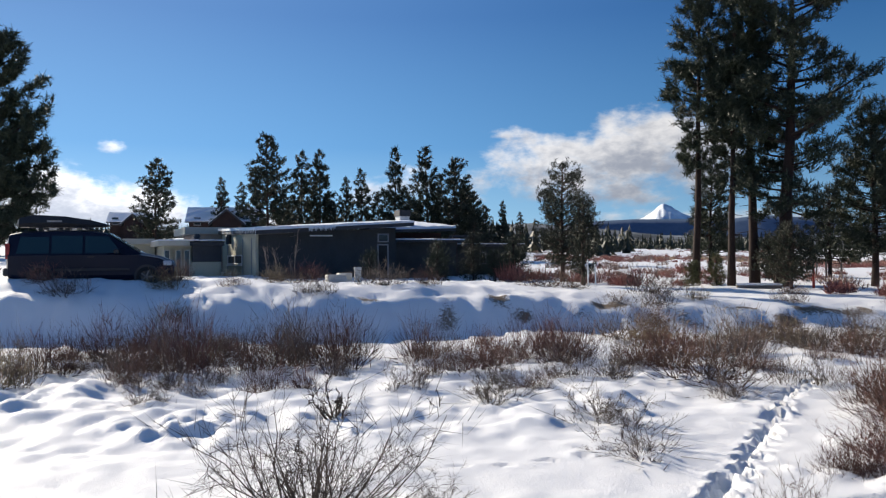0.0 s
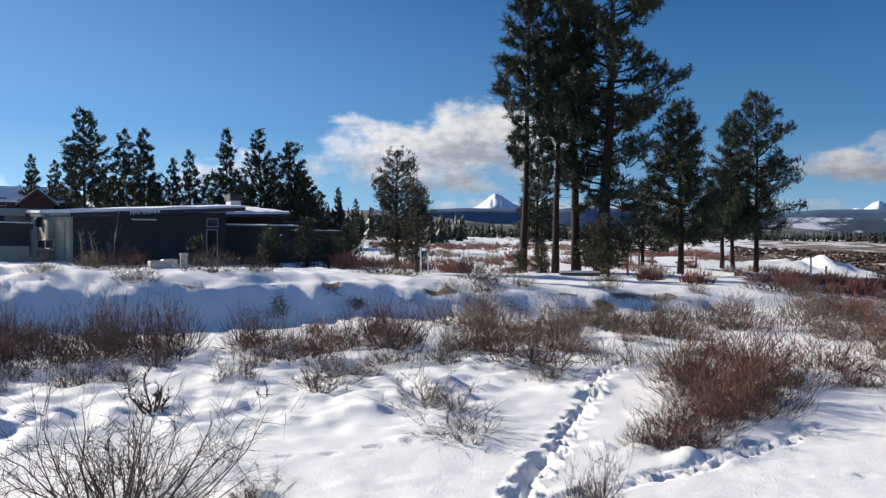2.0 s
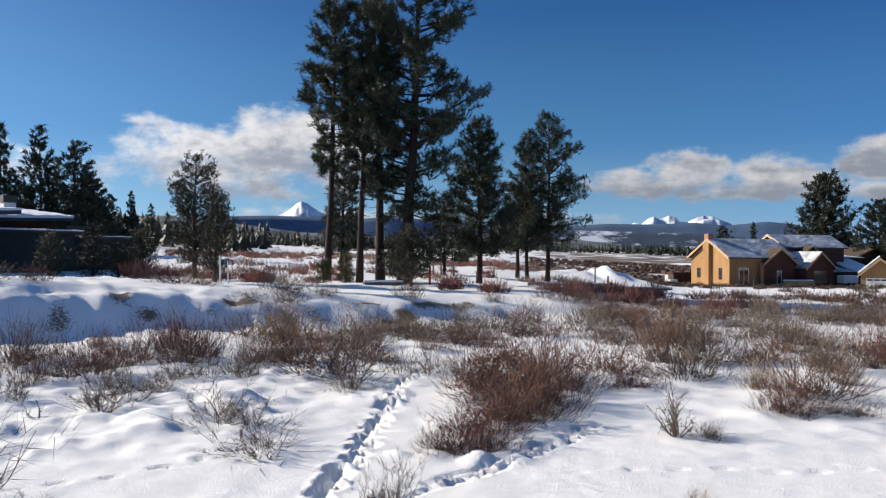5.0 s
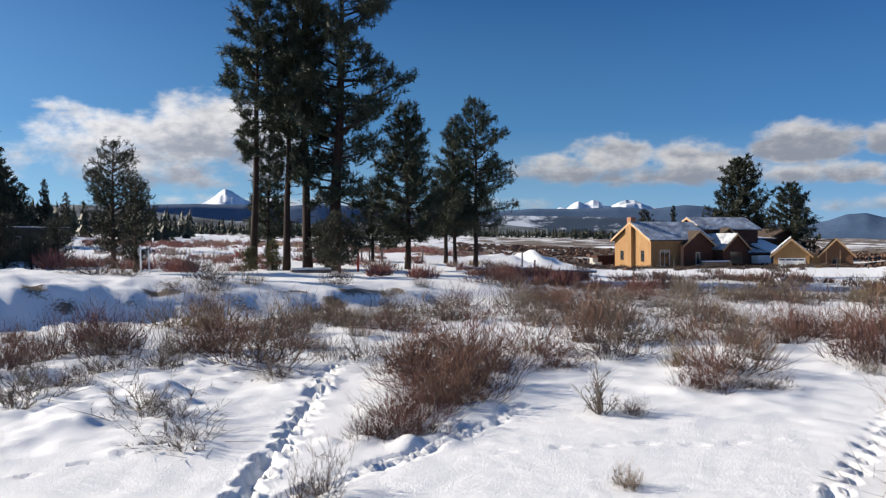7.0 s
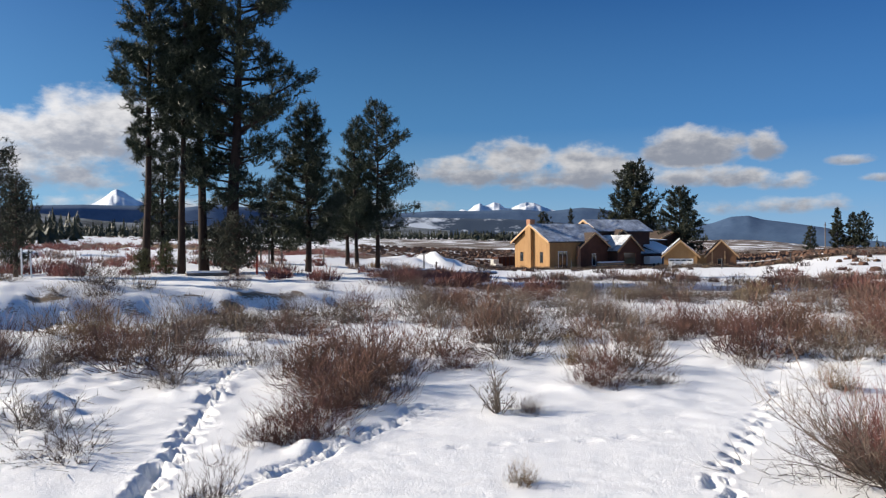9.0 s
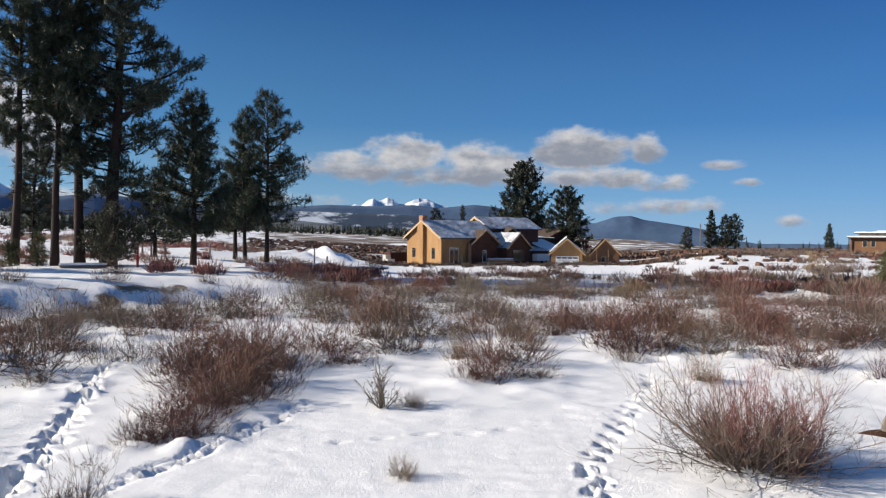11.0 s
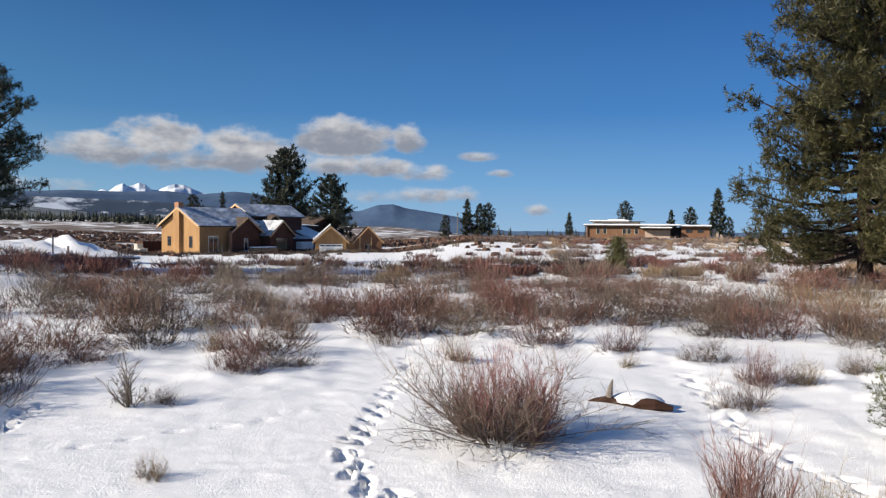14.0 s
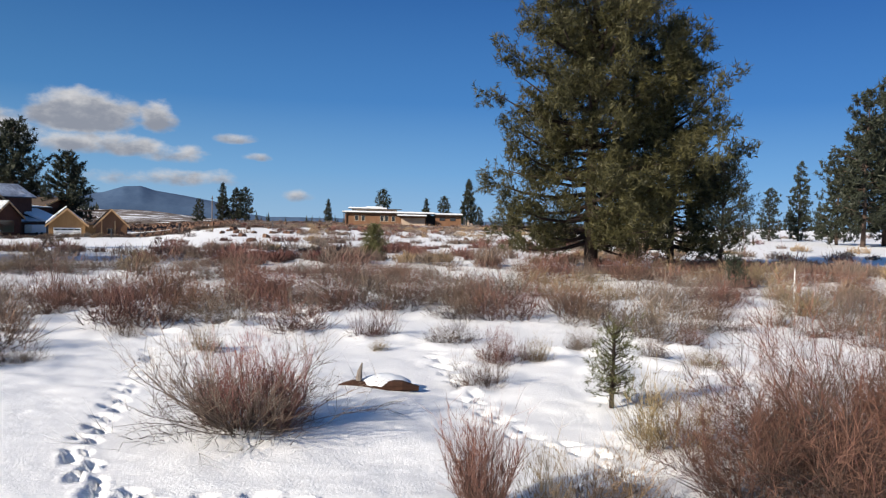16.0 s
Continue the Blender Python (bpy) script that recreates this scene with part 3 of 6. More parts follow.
def make_ground():
    fine = np.arange(-34, 116.01, 0.38)
    rest = np.arange(118, 326, 6.0)
    turns = np.radians(np.concatenate([fine, rest]))
    reach = [2.2]
    while reach[-1] < 4300:
        r = reach[-1]
        reach.append(r + max(0.038, 0.0062 * r if r < 16 else 0.0062 * r + 0.012 * (r - 16)))
    reach = np.array([0.001, 0.4, 0.9, 1.5] + reach)
    t, r = np.meshgrid(turns, reach)
    x, y = r * np.sin(t), r * np.cos(t)
    z = snow_height(x.ravel(), y.ravel())
    verts = np.stack([x.ravel(), y.ravel(), z], -1)
    m, n = len(reach), len(turns)
    i, j = np.meshgrid(np.arange(m - 1), np.arange(n), indexing="ij")
    k = (j + 1) % n
    quads = np.stack([i * n + j, i * n + k, (i + 1) * n + k, (i + 1) * n + j], -1).reshape(-1, 4)[:, ::-1]
    verts = np.vstack([verts, [[0, 0, 0]]])
    me = tri_mesh("ground", verts, quads, SNOW, smooth=True)
    X, Y = verts[:, 0], verts[:, 1]
    far, az = np.hypot(X, Y), np.degrees(np.arctan2(X, Y))
    s = bank_line(X, Y)
    bank = smooth_step(-0.3, 0.8, s) * (1 - smooth_step(2.0, 3.2, s)) * (1 - smooth_step(26, 36, az))
    earth = bank * (0.35 + 0.65 * smooth_step(-16, -3, az)) * (0.22 + 0.62 * np.maximum(0, grain2(X, Y, 0.9, 21)) + 0.25 * np.maximum(0, grain2(X, Y, 3.0, 22)))
    scrub = smooth_step(17, 30, far) * smooth_step(36, 46, az)
    earth += scrub * (0.10 + 0.26 * grain2(X, Y, 4.0, 23)) + 0.18 * smooth_step(64, 70, az) * smooth_step(45, 80, far) * (1 - smooth_step(97, 101, az))
    rubble = smooth_step(112, 150, far) * smooth_step(31, 36, az) * (1 - smooth_step(97, 101, az))
    earth += rubble * (0.52 + 0.25 * grain2(X, Y, 9.0, 24))
    earth += (0.03 + 0.30 * grain2(X, Y, 11.0, 26)) * smooth_step(200, 340, far) * smooth_step(33, 38, az) * (1 - smooth_step(97, 101, az))
    earth += 0.22 * smooth_step(60, 110, far) * np.maximum(0, grain2(X, Y * 2.5, 16.0, 25)) * (az < 36)
    earth += 0.7 * np.exp(-(((X - 38.5) / 3.5) ** 2 + ((Y + 2.5) / 2.6) ** 2))
    road = np.exp(-(((far - 108 - 0.35 * (az - 50)) / 14) ** 2)) * smooth_step(36, 42, az) * (1 - smooth_step(66, 74, az))
    earth -= 0.5 * road
    layer = me.attributes.new("earth", "FLOAT", "POINT")
    layer.data.foreach_set("value", np.clip(earth, 0, 1).astype(np.float32))
    ob = new("ground", me)
    return tagged(ob, "snow-covered ground with drifts, footprints and a broken bank", "ground", kind="structure")


make_ground()


# ---------------------------------------------------------------- far hills and mountains
def ridge(name, label, material, a0, a1, far, depth, outline, rough, seed, step=0.2, category="mountain"):
    """A far range as a solid fold of land: its skyline by bearing and height in degrees, its slopes broken by noise."""
    azs = np.arange(a0, a1 + 0.01, step)
    top = np.interp(azs, [p[0] for p in outline], [p[1] for p in outline])
    rows = []
    n = 15 if depth < 500 else 41
    for k in range(n):
        f = k / (n - 1) * 2 - 1
        d = far + f * depth
        prof = (1 - abs(f)) ** 0.8
        h = d * np.tan(np.radians(top)) * prof + 2.5
        x, y = d * np.sin(np.radians(azs)), d * np.cos(np.radians(azs))
        bump = rough * d * (grain2(x, y, min(depth * 0.22, 70), seed) * 0.6 + grain2(x, y, min(depth * 0.09, 28), seed + 1) * 0.4)
        h = h + bump * (prof > 0) * (0.12 if abs(f) < 0.05 else 1.0) - (40 if abs(f) > 0.99 else 0)
        rows.append(np.stack([x, y, h], -1))
    verts = np.concatenate(rows)
    m = len(azs)
    i, j = np.meshgrid(np.arange(n - 1), np.arange(m - 1), indexing="ij")
    quads = np.stack([i * m + j, i * m + j + 1, (i + 1) * m + j + 1, (i + 1) * m + j], -1).reshape(-1, 4)[:, ::-1]
    ob = new(name, tri_mesh(name, verts, quads, material, smooth=True))
    return tagged(ob, label, category, kind="structure")


# distance haze is painted into the blues of the peaks and far hills
PEAK_SNOW = surface("hazy_peak_snow", (0.36, 0.44, 0.56), (0.88, 0.90, 0.92), 0.006, 0.03, 0.7, 0.0, spread=0.30)
HILL_HAZE_FOREST = surface("hazy_blue_forest", (0.04, 0.078, 0.15), (0.08, 0.13, 0.215), 0.006, 0.05, 0.9, 0.0, spread=0.4)
HILL_MIXED = surface("hill_mixed", (0.035, 0.058, 0.095), (0.58, 0.63, 0.70), 0.0060, 0.022, 0.9, 0.0, spread=0.09, bias=0.06, stretch=(1, 1, 2.5))
HILL_NEAR = surface("wooded_slope", (0.018, 0.027, 0.032), (0.20, 0.225, 0.25), 0.02, 0.11, 0.9, 0.0, spread=0.22)
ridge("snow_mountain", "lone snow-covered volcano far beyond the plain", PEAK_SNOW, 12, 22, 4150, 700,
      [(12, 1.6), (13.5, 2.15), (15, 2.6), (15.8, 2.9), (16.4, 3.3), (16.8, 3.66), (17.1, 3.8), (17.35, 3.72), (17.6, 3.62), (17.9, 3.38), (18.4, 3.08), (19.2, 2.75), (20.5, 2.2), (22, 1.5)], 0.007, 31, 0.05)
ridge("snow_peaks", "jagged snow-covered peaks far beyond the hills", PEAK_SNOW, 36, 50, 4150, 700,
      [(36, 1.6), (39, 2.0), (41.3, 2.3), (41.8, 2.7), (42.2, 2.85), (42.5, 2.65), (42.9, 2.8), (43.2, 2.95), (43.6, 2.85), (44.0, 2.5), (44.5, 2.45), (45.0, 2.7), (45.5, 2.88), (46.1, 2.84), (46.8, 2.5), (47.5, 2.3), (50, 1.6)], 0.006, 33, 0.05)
ridge("blue_hills", "low forested hills on the horizon, tinted blue for haze", HILL_HAZE_FOREST, -34, 116, 3300, 150,
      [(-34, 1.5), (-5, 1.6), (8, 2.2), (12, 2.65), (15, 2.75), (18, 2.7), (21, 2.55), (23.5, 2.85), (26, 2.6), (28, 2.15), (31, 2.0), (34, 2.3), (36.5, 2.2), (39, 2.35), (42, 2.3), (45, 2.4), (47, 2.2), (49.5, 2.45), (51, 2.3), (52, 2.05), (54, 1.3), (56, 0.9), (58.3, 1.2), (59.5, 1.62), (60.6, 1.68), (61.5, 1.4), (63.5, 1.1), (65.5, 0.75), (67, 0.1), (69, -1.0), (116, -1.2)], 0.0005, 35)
ridge("snowy_hills", "hills with snowfields and dark forest strips", HILL_MIXED, 26, 55, 2900, 150,
      [(26, 1.4), (31, 1.7), (34, 2.0), (36.5, 1.9), (40, 1.8), (44, 1.7), (48, 1.4), (52, 0.6), (54, 0.0), (55, -0.5)], 0.0006, 37, category="hill")
ridge("wooded_slope", "wooded slope with snow between the trees", HILL_NEAR, -34, 40, 1250, 220,
      [(-34, 2.2), (-20, 2.3), (-5, 2.2), (8, 2.6), (13, 2.1), (17, 1.6), (24, 1.3), (32, 1.2), (37, 1.2), (40, 0.9)], 0.0012, 39, category="hill")


# ---------------------------------------------------------------- trees
def turned(ways, rnd):
    """Turn matrices that lay local z along each way, with a chance roll."""
    n = len(ways)
    z = ways / np.linalg.norm(ways, axis=1, keepdims=True)
    up = np.where(np.abs(z[:, 2:3]) > 0.9, [[1.0, 0, 0]], [[0, 0, 1.0]])
    x = np.cross(up, z)
    x /= np.linalg.norm(x, axis=1, keepdims=True)
    y = np.cross(z, x)
    a = rnd.rand(n, 1) * 6.283
    x, y = x * np.cos(a) + y * np.sin(a), y * np.cos(a) - x * np.sin(a)
    return np.stack([x, y, z], -1)


def needle_tuft(rnd, count, length, width, spread):
    """Blades that splay forward from a short shoot along z, like a bottle brush."""
    a = rnd.rand(count) * 6.283
    lean = spread * np.sqrt(rnd.rand(count))
    way = np.stack([np.sin(lean) * np.cos(a), np.sin(lean) * np.sin(a), np.cos(lean)], -1)
    side = np.cross(way, rnd.randn(count, 3))
    side /= np.linalg.norm(side, axis=1, keepdims=True)
    size = length * (0.5 + 0.45 * rnd.rand(count, 1))
    start = np.stack([0 * a, 0 * a, length * (0.35 - 1.0 * rnd.rand(count))], -1)
    return np.stack([start - side * width / 2, start + side * width / 2, start + way * size], 1)


def crown_mesh(name, places, ways, rnd, material, count, length, width, spread, kinds=6):
    tufts = [needle_tuft(rnd, count, length, width, spread) for _ in range(kinds)]
    turn = turned(ways, rnd)
    size = 0.7 + 0.6 * rnd.rand(len(places))
    out = []
    pick = rnd.randint(kinds, size=len(places))
    for k in range(kinds):
        m = pick == k
        t = tufts[k].reshape(-1, 3)
        v = np.einsum("nij,pj->npi", turn[m], t) * size[m][:, None, None] + places[m][:, None]
        out.append(v.reshape(-1, 3))
    verts = np.concatenate(out)
    return tri_mesh(name, verts, np.arange(len(verts)).reshape(-1, 3), material)


def pine_parts(seed, high, bare, wide, trunk, tufts, count=12, length=0.34, width=0.03, lean=(0, 0), droop=0.0, top_round=0.5, needles=None, bark=None, gaps=0.25, dead=0, sides=5, skirt=0.55, clump=5, step=0.017, curl=0.22, burst=1.05, inner=0.28, puff=0.0):
    """A pine as two meshes: the trunk with its limbs, and the needles. bare: height of the lowest green limb; wide: crown radius."""
    rnd = np.random.RandomState(seed)
    geo = Geo()
    n = 9
    wander = np.cumsum(rnd.randn(n, 2) * 0.03 * high / n, axis=0)
    wander -= wander[0]
    spine = np.array([(lean[0] * (k / (n - 1)) ** 1.3 + wander[k, 0], lean[1] * (k / (n - 1)) + wander[k, 1], high * 0.985 * k / (n - 1) - (0.3 if k == 0 else 0)) for k in range(n)])
    geo.tube(spine, [trunk / 2 * (1.25 if k == 0 else 1) * (1 - 0.94 * (k / (n - 1)) ** 1.1) + 0.012 for k in range(n)], 9)
    centre = lambda z: np.array([np.interp(z, spine[:, 2], spine[:, 0]), np.interp(z, spine[:, 2], spine[:, 1]), z])
    places, ways = [], []
    for _ in range(dead):
        z = bare * (0.45 + 0.5 * rnd.rand())
        a = rnd.rand() * 6.283
        out = np.array([math.cos(a), math.sin(a), -0.1])
        p = centre(z)
        geo.tube([p, p + out * (0.3 + 0.7 * rnd.rand())], [0.03, 0.008], 4)
    z = bare
    turn = rnd.rand() * 6.283
    limbs = []
    while z < high * 0.985:
        f = (z - bare) / (high - bare)
        shape = min(1.0, skirt + 1.8 * f) * (1 - f ** (1.0 + 2.2 * top_round)) ** 0.75
        for _ in range(1 + (rnd.rand() < 0.75) + (rnd.rand() < 0.35)):
            turn += 2.4 + rnd.randn() * 0.4
            long = wide * shape * (0.55 + 0.6 * rnd.rand()) + 0.12
            if rnd.rand() < gaps * 0.5:
                long *= 0.45
            limbs.append((z, turn, long, f))
        z += high * step * (0.7 + 0.7 * rnd.rand()) * (1 + 0.4 * gaps)
    total = sum(l[2] ** 1.35 for l in limbs)
    for z, a, long, f in limbs:
        p = centre(z)
        rise = -0.12 + 0.75 * f - droop * (1 - f) + 0.15 * rnd.randn()
        out = np.array([math.cos(a), math.sin(a), 0])
        pts = []
        for s in (0, 0.35, 0.7, 1.0):
            pts.append(p + out * long * s + np.array([0, 0, long * (rise * s + curl * s * s * (1 - 0.5 * droop))]))
        thick = min(trunk * 0.22, 0.012 + 0.014 * long + 0.004 * long * long)
        geo.tube(pts, [thick, thick * 0.75, thick * 0.45, 0.008], sides, cap=False)
        m = max(2, int(tufts * long ** 1.35 / total))
        pts = np.array(pts)
        # side shoots, left and right of the limb, that carry the tufts
        shoots = max(1, m // clump)
        per = max(1, int(round(m / shoots)))
        for k in range(shoots):
            s = min(1.0, inner + (1 - inner) * ((k + rnd.rand()) / shoots) ** 0.75)
            c = np.array([np.interp(s, (0, 0.35, 0.7, 1), pts[:, q]) for q in range(3)])
            swing = a + rnd.randn() * 0.85
            w = np.array([math.cos(swing), math.sin(swing), 0.28 + 0.4 * rnd.randn()])
            reach = long * (0.14 + 0.24 * rnd.rand()) * (1.1 - 0.5 * s) + 0.12
            along = puff + (1 - puff) * np.sqrt(rnd.rand(per, 1))
            places.append(c + w * reach * along + rnd.randn(per, 3) * (0.10 * (0.6 + long * 0.3) if puff == 0 else 0.2))
            ways.append(w * 0.6 + rnd.randn(per, 3) * 0.5 + np.array([0, 0, 0.5]))
    tip = centre(high * 0.985)
    places.append(tip + rnd.randn(10, 3) * 0.12)
    ways.append(rnd.randn(10, 3) * 0.4 + np.array([0, 0, 1.0]))
    places, ways = np.concatenate(places), np.concatenate(ways)
    wood = geo.mesh("trunk", bark or BARK_RED, True)
    green = crown_mesh("crown", places, ways, rnd, needles or NEEDLES, count, length, width, burst)
    return wood, green


def tree(name, x, y, meshes, label, category="tree", group="", turn=0.0, size=1.0, sink=0.1):
    ob = thing(name, pose(x, y, at_ground(x, y, sink), 0, 0, turn) @ Matrix.Scale(size, 4), label, category, group)
    part("trunk", meshes[0], None, ob)
    part("crown", meshes[1], None, ob)
    return ob


def polar(bearing, far):
    return far * math.sin(radians(bearing)), far * math.cos(radians(bearing))


# the tall ponderosas past the bank; each: bearing, distance, height, bare trunk, crown radius, trunk, lean, tufts
TALL = [
    (18.9, 48.0, 18.6, 6.6, 1.8, 0.42, (0.7, 0.2), 2800, 41), (21.2, 46.5, 16.8, 5.4, 1.5, 0.40, (0.4, 0), 1700, 42),
    (22.7, 47.5, 19.8, 5.6, 1.9, 0.52, (-0.7, 0.2), 2600, 43), (24.4, 46.5, 20.0, 4.2, 3.4, 0.75, (0.9, -0.2), 4800, 44),
]
for bearing, far, high, bare, wide, trunk, lean, tufts, seed in TALL:
    x, y = polar(bearing, far)
    tree("ponderosa_pine", x, y, pine_parts(seed, high, bare, wide, trunk, tufts, 14, 0.40, 0.042, lean, dead=12, top_round=0.8, gaps=0.3, step=0.0155, inner=0.25, clump=6),
         "tall ponderosa pine with a bare reddish trunk in the snow", "tree", "tall pines past the bank")
LOWER = [
    (29.8, 49.5, 10.4, 1.9, 2.2, 0.36, 3000, 0.12, 51), (32.6, 66, 7.4, 2.2, 2.0, 0.35, 1300, 0.3, 52), (33.3, 64, 11.8, 2.6, 1.9, 0.30, 2200, 0.15, 53), (34.75, 66, 13.9, 3.4, 2.8, 0.36, 2700, 0.6, 54),
    (20.0, 66, 9.2, 1.6, 1.9, 0.3, 1700, 0.2, 55), (27.3, 62, 6.4, 1.2, 1.7, 0.25, 1000, 0.2, 56),
]
for bearing, far, high, bare, wide, trunk, tufts, tip, seed in LOWER:
    x, y = polar(bearing, far)
    tree("pine_tree", x, y, pine_parts(seed, high, bare, wide, trunk, tufts, 13, 0.40, 0.04, gaps=0.2, step=0.0135, curl=0.25, skirt=0.8, burst=1.1, top_round=tip, inner=0.22, clump=5, dead=4),
         "dark green pine with a straight trunk standing in snow", "tree", "pines beside the tall ones")
# the broad pine close to the path, lit from the side, and its neighbour; the sunlit tone is in their needle colour
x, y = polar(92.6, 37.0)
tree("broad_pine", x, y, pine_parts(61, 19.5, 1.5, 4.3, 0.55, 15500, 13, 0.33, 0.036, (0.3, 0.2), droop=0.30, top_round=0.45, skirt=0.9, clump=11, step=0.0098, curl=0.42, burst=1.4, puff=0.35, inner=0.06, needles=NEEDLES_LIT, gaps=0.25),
     "broad full-crowned pine with sunlit-toned olive needles down to the ground", "tree")
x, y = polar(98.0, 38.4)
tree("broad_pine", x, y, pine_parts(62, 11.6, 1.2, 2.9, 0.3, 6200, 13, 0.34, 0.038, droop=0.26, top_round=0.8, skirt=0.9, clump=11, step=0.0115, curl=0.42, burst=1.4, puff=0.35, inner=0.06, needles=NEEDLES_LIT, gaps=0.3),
     "pine with sunlit-toned olive needles grown into its broader neighbour", "tree")
x, y = polar(-28.4, 85.0)
tree("pine_tree", x, y, pine_parts(63, 21.5, 1.2, 5.4, 0.8, 5200, 20, 0.75, 0.07, droop=0.1, top_round=0.7, gaps=0.1, curl=0.35, clump=7, step=0.013, burst=1.1, skirt=0.8), "large dark pine behind the parked van", "tree")

# rows of pines farther off: bearing, distance, height, crown radius
KINDS = [pine_parts(70 + k, 18.0, (1.0, 2.2, 0.8, 1.0, 0.8, 0.9)[k], (3.0, 3.5, 2.9, 4.0, 3.0, 5.4)[k], 0.5, (1800, 2000, 1700, 2100, 1700, 4600)[k], 7, 0.68, 0.145, top_round=(0.25, 0.6, 0.12, 0.6, 0.08, 0.5)[k], needles=NEEDLES_FAR, bark=BARK_DARK, gaps=0.1, sides=3, skirt=0.85, burst=1.1, clump=5, step=0.015, inner=0.12) for k in range(6)]
SMALL_KINDS = [pine_parts(80 + k, 18.0, 1.2, (3.2, 4.0, 2.9, 4.2, 3.2)[k], 0.5, 520, 8, 1.4, 0.28, top_round=(0.5, 0.7, 0.2, 0.7, 0.15)[k], needles=NEEDLES_FAR, bark=BARK_DARK, gaps=0.15, sides=3, skirt=0.8, burst=1.2, clump=3) for k in range(5)]


def far_pine(bearing, far, top, kind, label, group):
    """top: height of the tip above the eye's level, in degrees."""
    x, y = polar(bearing, far)
    high = 2.5 + far * math.tan(radians(top)) - at_ground(x, y)
    return tree("pine_tree", x, y, (KINDS if far < 180 or bearing < 57 else SMALL_KINDS)[kind], label, "tree", group, turn=bearing * 37 % 360, size=high / 18.0)


for bearing, far, top, kind in [
    (-18.6, 95, 7.1, 3), (-14.2, 150, 5.9, 2), (-12.8, 150, 5.6, 2), (-11.1, 108, 8.9, 1), (-8.7, 115, 7.8, 2), (-7.4, 110, 7.9, 0), (-5.6, 112, 6.0, 2),
    (-4.5, 108, 6.6, 2), (-2.1, 105, 8.1, 4), (0.4, 100, 8.2, 0), (2.2, 98, 7.4, 3), (3.6, 96, 4.6, 3), (5.7, 100, 4.2, 4), (-10.0, 120, 5.5, 4), (-3.2, 118, 5.0, 3), (1.2, 112, 6.2, 4), (-6.6, 120, 4.4, 5), (-1.0, 114, 4.6, 5), (3.0, 104, 5.2, 5), (4.4, 108, 4.0, 3), (-9.4, 118, 4.6, 3), (7.0, 120, 3.4, 2)]:
    far_pine(bearing, far, top, kind, "dark pine in a row behind the grey house", "pines behind the grey house")
for bearing, far, top, kind in [(53.1, 215, 5.55, 5), (56.1, 205, 3.75, 5), (46.7, 260, 2.2, 3), (48.7, 260, 2.4, 4), (66.0, 330, 2.0, 4), (66.9, 330, 1.7, 3), (67.5, 330, 1.75, 3), (64.4, 330, 0.9, 3),
                                (73.3, 330, 1.1, 4), (77.2, 260, 1.9, 3), (80.3, 270, 1.3, 4), (81.6, 265, 1.5, 3), (83.3, 250, 2.7, 2), (84.1, 300, 0.8, 3)]:
    far_pine(bearing, far, top, kind, "lone dark pine on the open plain", "scattered far pines")
for bearing, far, top, kind in [(104.0, 100, 2.5, 3), (105.8, 105, 4.2, 2), (108.1, 92, 5.0, 3), (109.6, 88, 8.6, 1), (110.8, 95, 9.3, 1), (112.5, 90, 9.5, 0), (107.0, 130, 1.6, 4), (102.7, 150, 0.4, 4), (111.6, 100, 5.0, 3)]:
    far_pine(bearing, far, top, kind, "pine in a grove across the snowy meadow", "pine grove across the meadow")


def far_woods(name, label, spots, high, seed):
    """Far woods as one mass of small firs."""
    rnd = np.random.RandomState(seed)
    verts = []
    for x, y, h in spots:
        z = float(base_height(x, y))
        n = 6
        for k in range(n):
            f = k / n
            r = h * 0.22 * (1 - f) + 0.1
            c = np.array([x, y, z + h * (0.06 + 0.94 * f)])
            for q in range(4):
                a = rnd.rand() * 6.283
                o = np.array([math.cos(a), math.sin(a), -0.35]) * r * (0.7 + 0.6 * rnd.rand())
                s = np.array([-math.sin(a), math.cos(a), 0]) * r * 0.62
                verts += [c + o - s, c + o + s, c + np.array([0, 0, h * 0.2])]
    verts = np.array(verts)
    ob = new(name, tri_mesh(name, verts, np.arange(len(verts)).reshape(-1, 3), NEEDLES_FAR))
    return tagged(ob, label, "woods", kind="stuff")


def wood_spots(seed, count, a0, a1, d0, d1, h0, h1):
    rnd = random.Random(seed)
    out = []
    for _ in range(count):
        x, y = polar(rnd.uniform(a0, a1), rnd.uniform(d0, d1))
        out.append((x, y, rnd.uniform(h0, h1)))
    return out


far_woods("far_woods", "dark belt of far firs along the plain", wood_spots(1, 1500, -34, 24, 400, 950, 5, 10) + wood_spots(5, 1500, 6, 46, 620, 1100, 2.5, 9) + wood_spots(2, 1000, 40, 58, 700, 1400, 2.5, 8) + wood_spots(3, 150, 2, 15, 150, 330, 3.5, 8)
          + wood_spots(4, 110, 66, 116, 700, 1500, 6, 11), 10, 5)


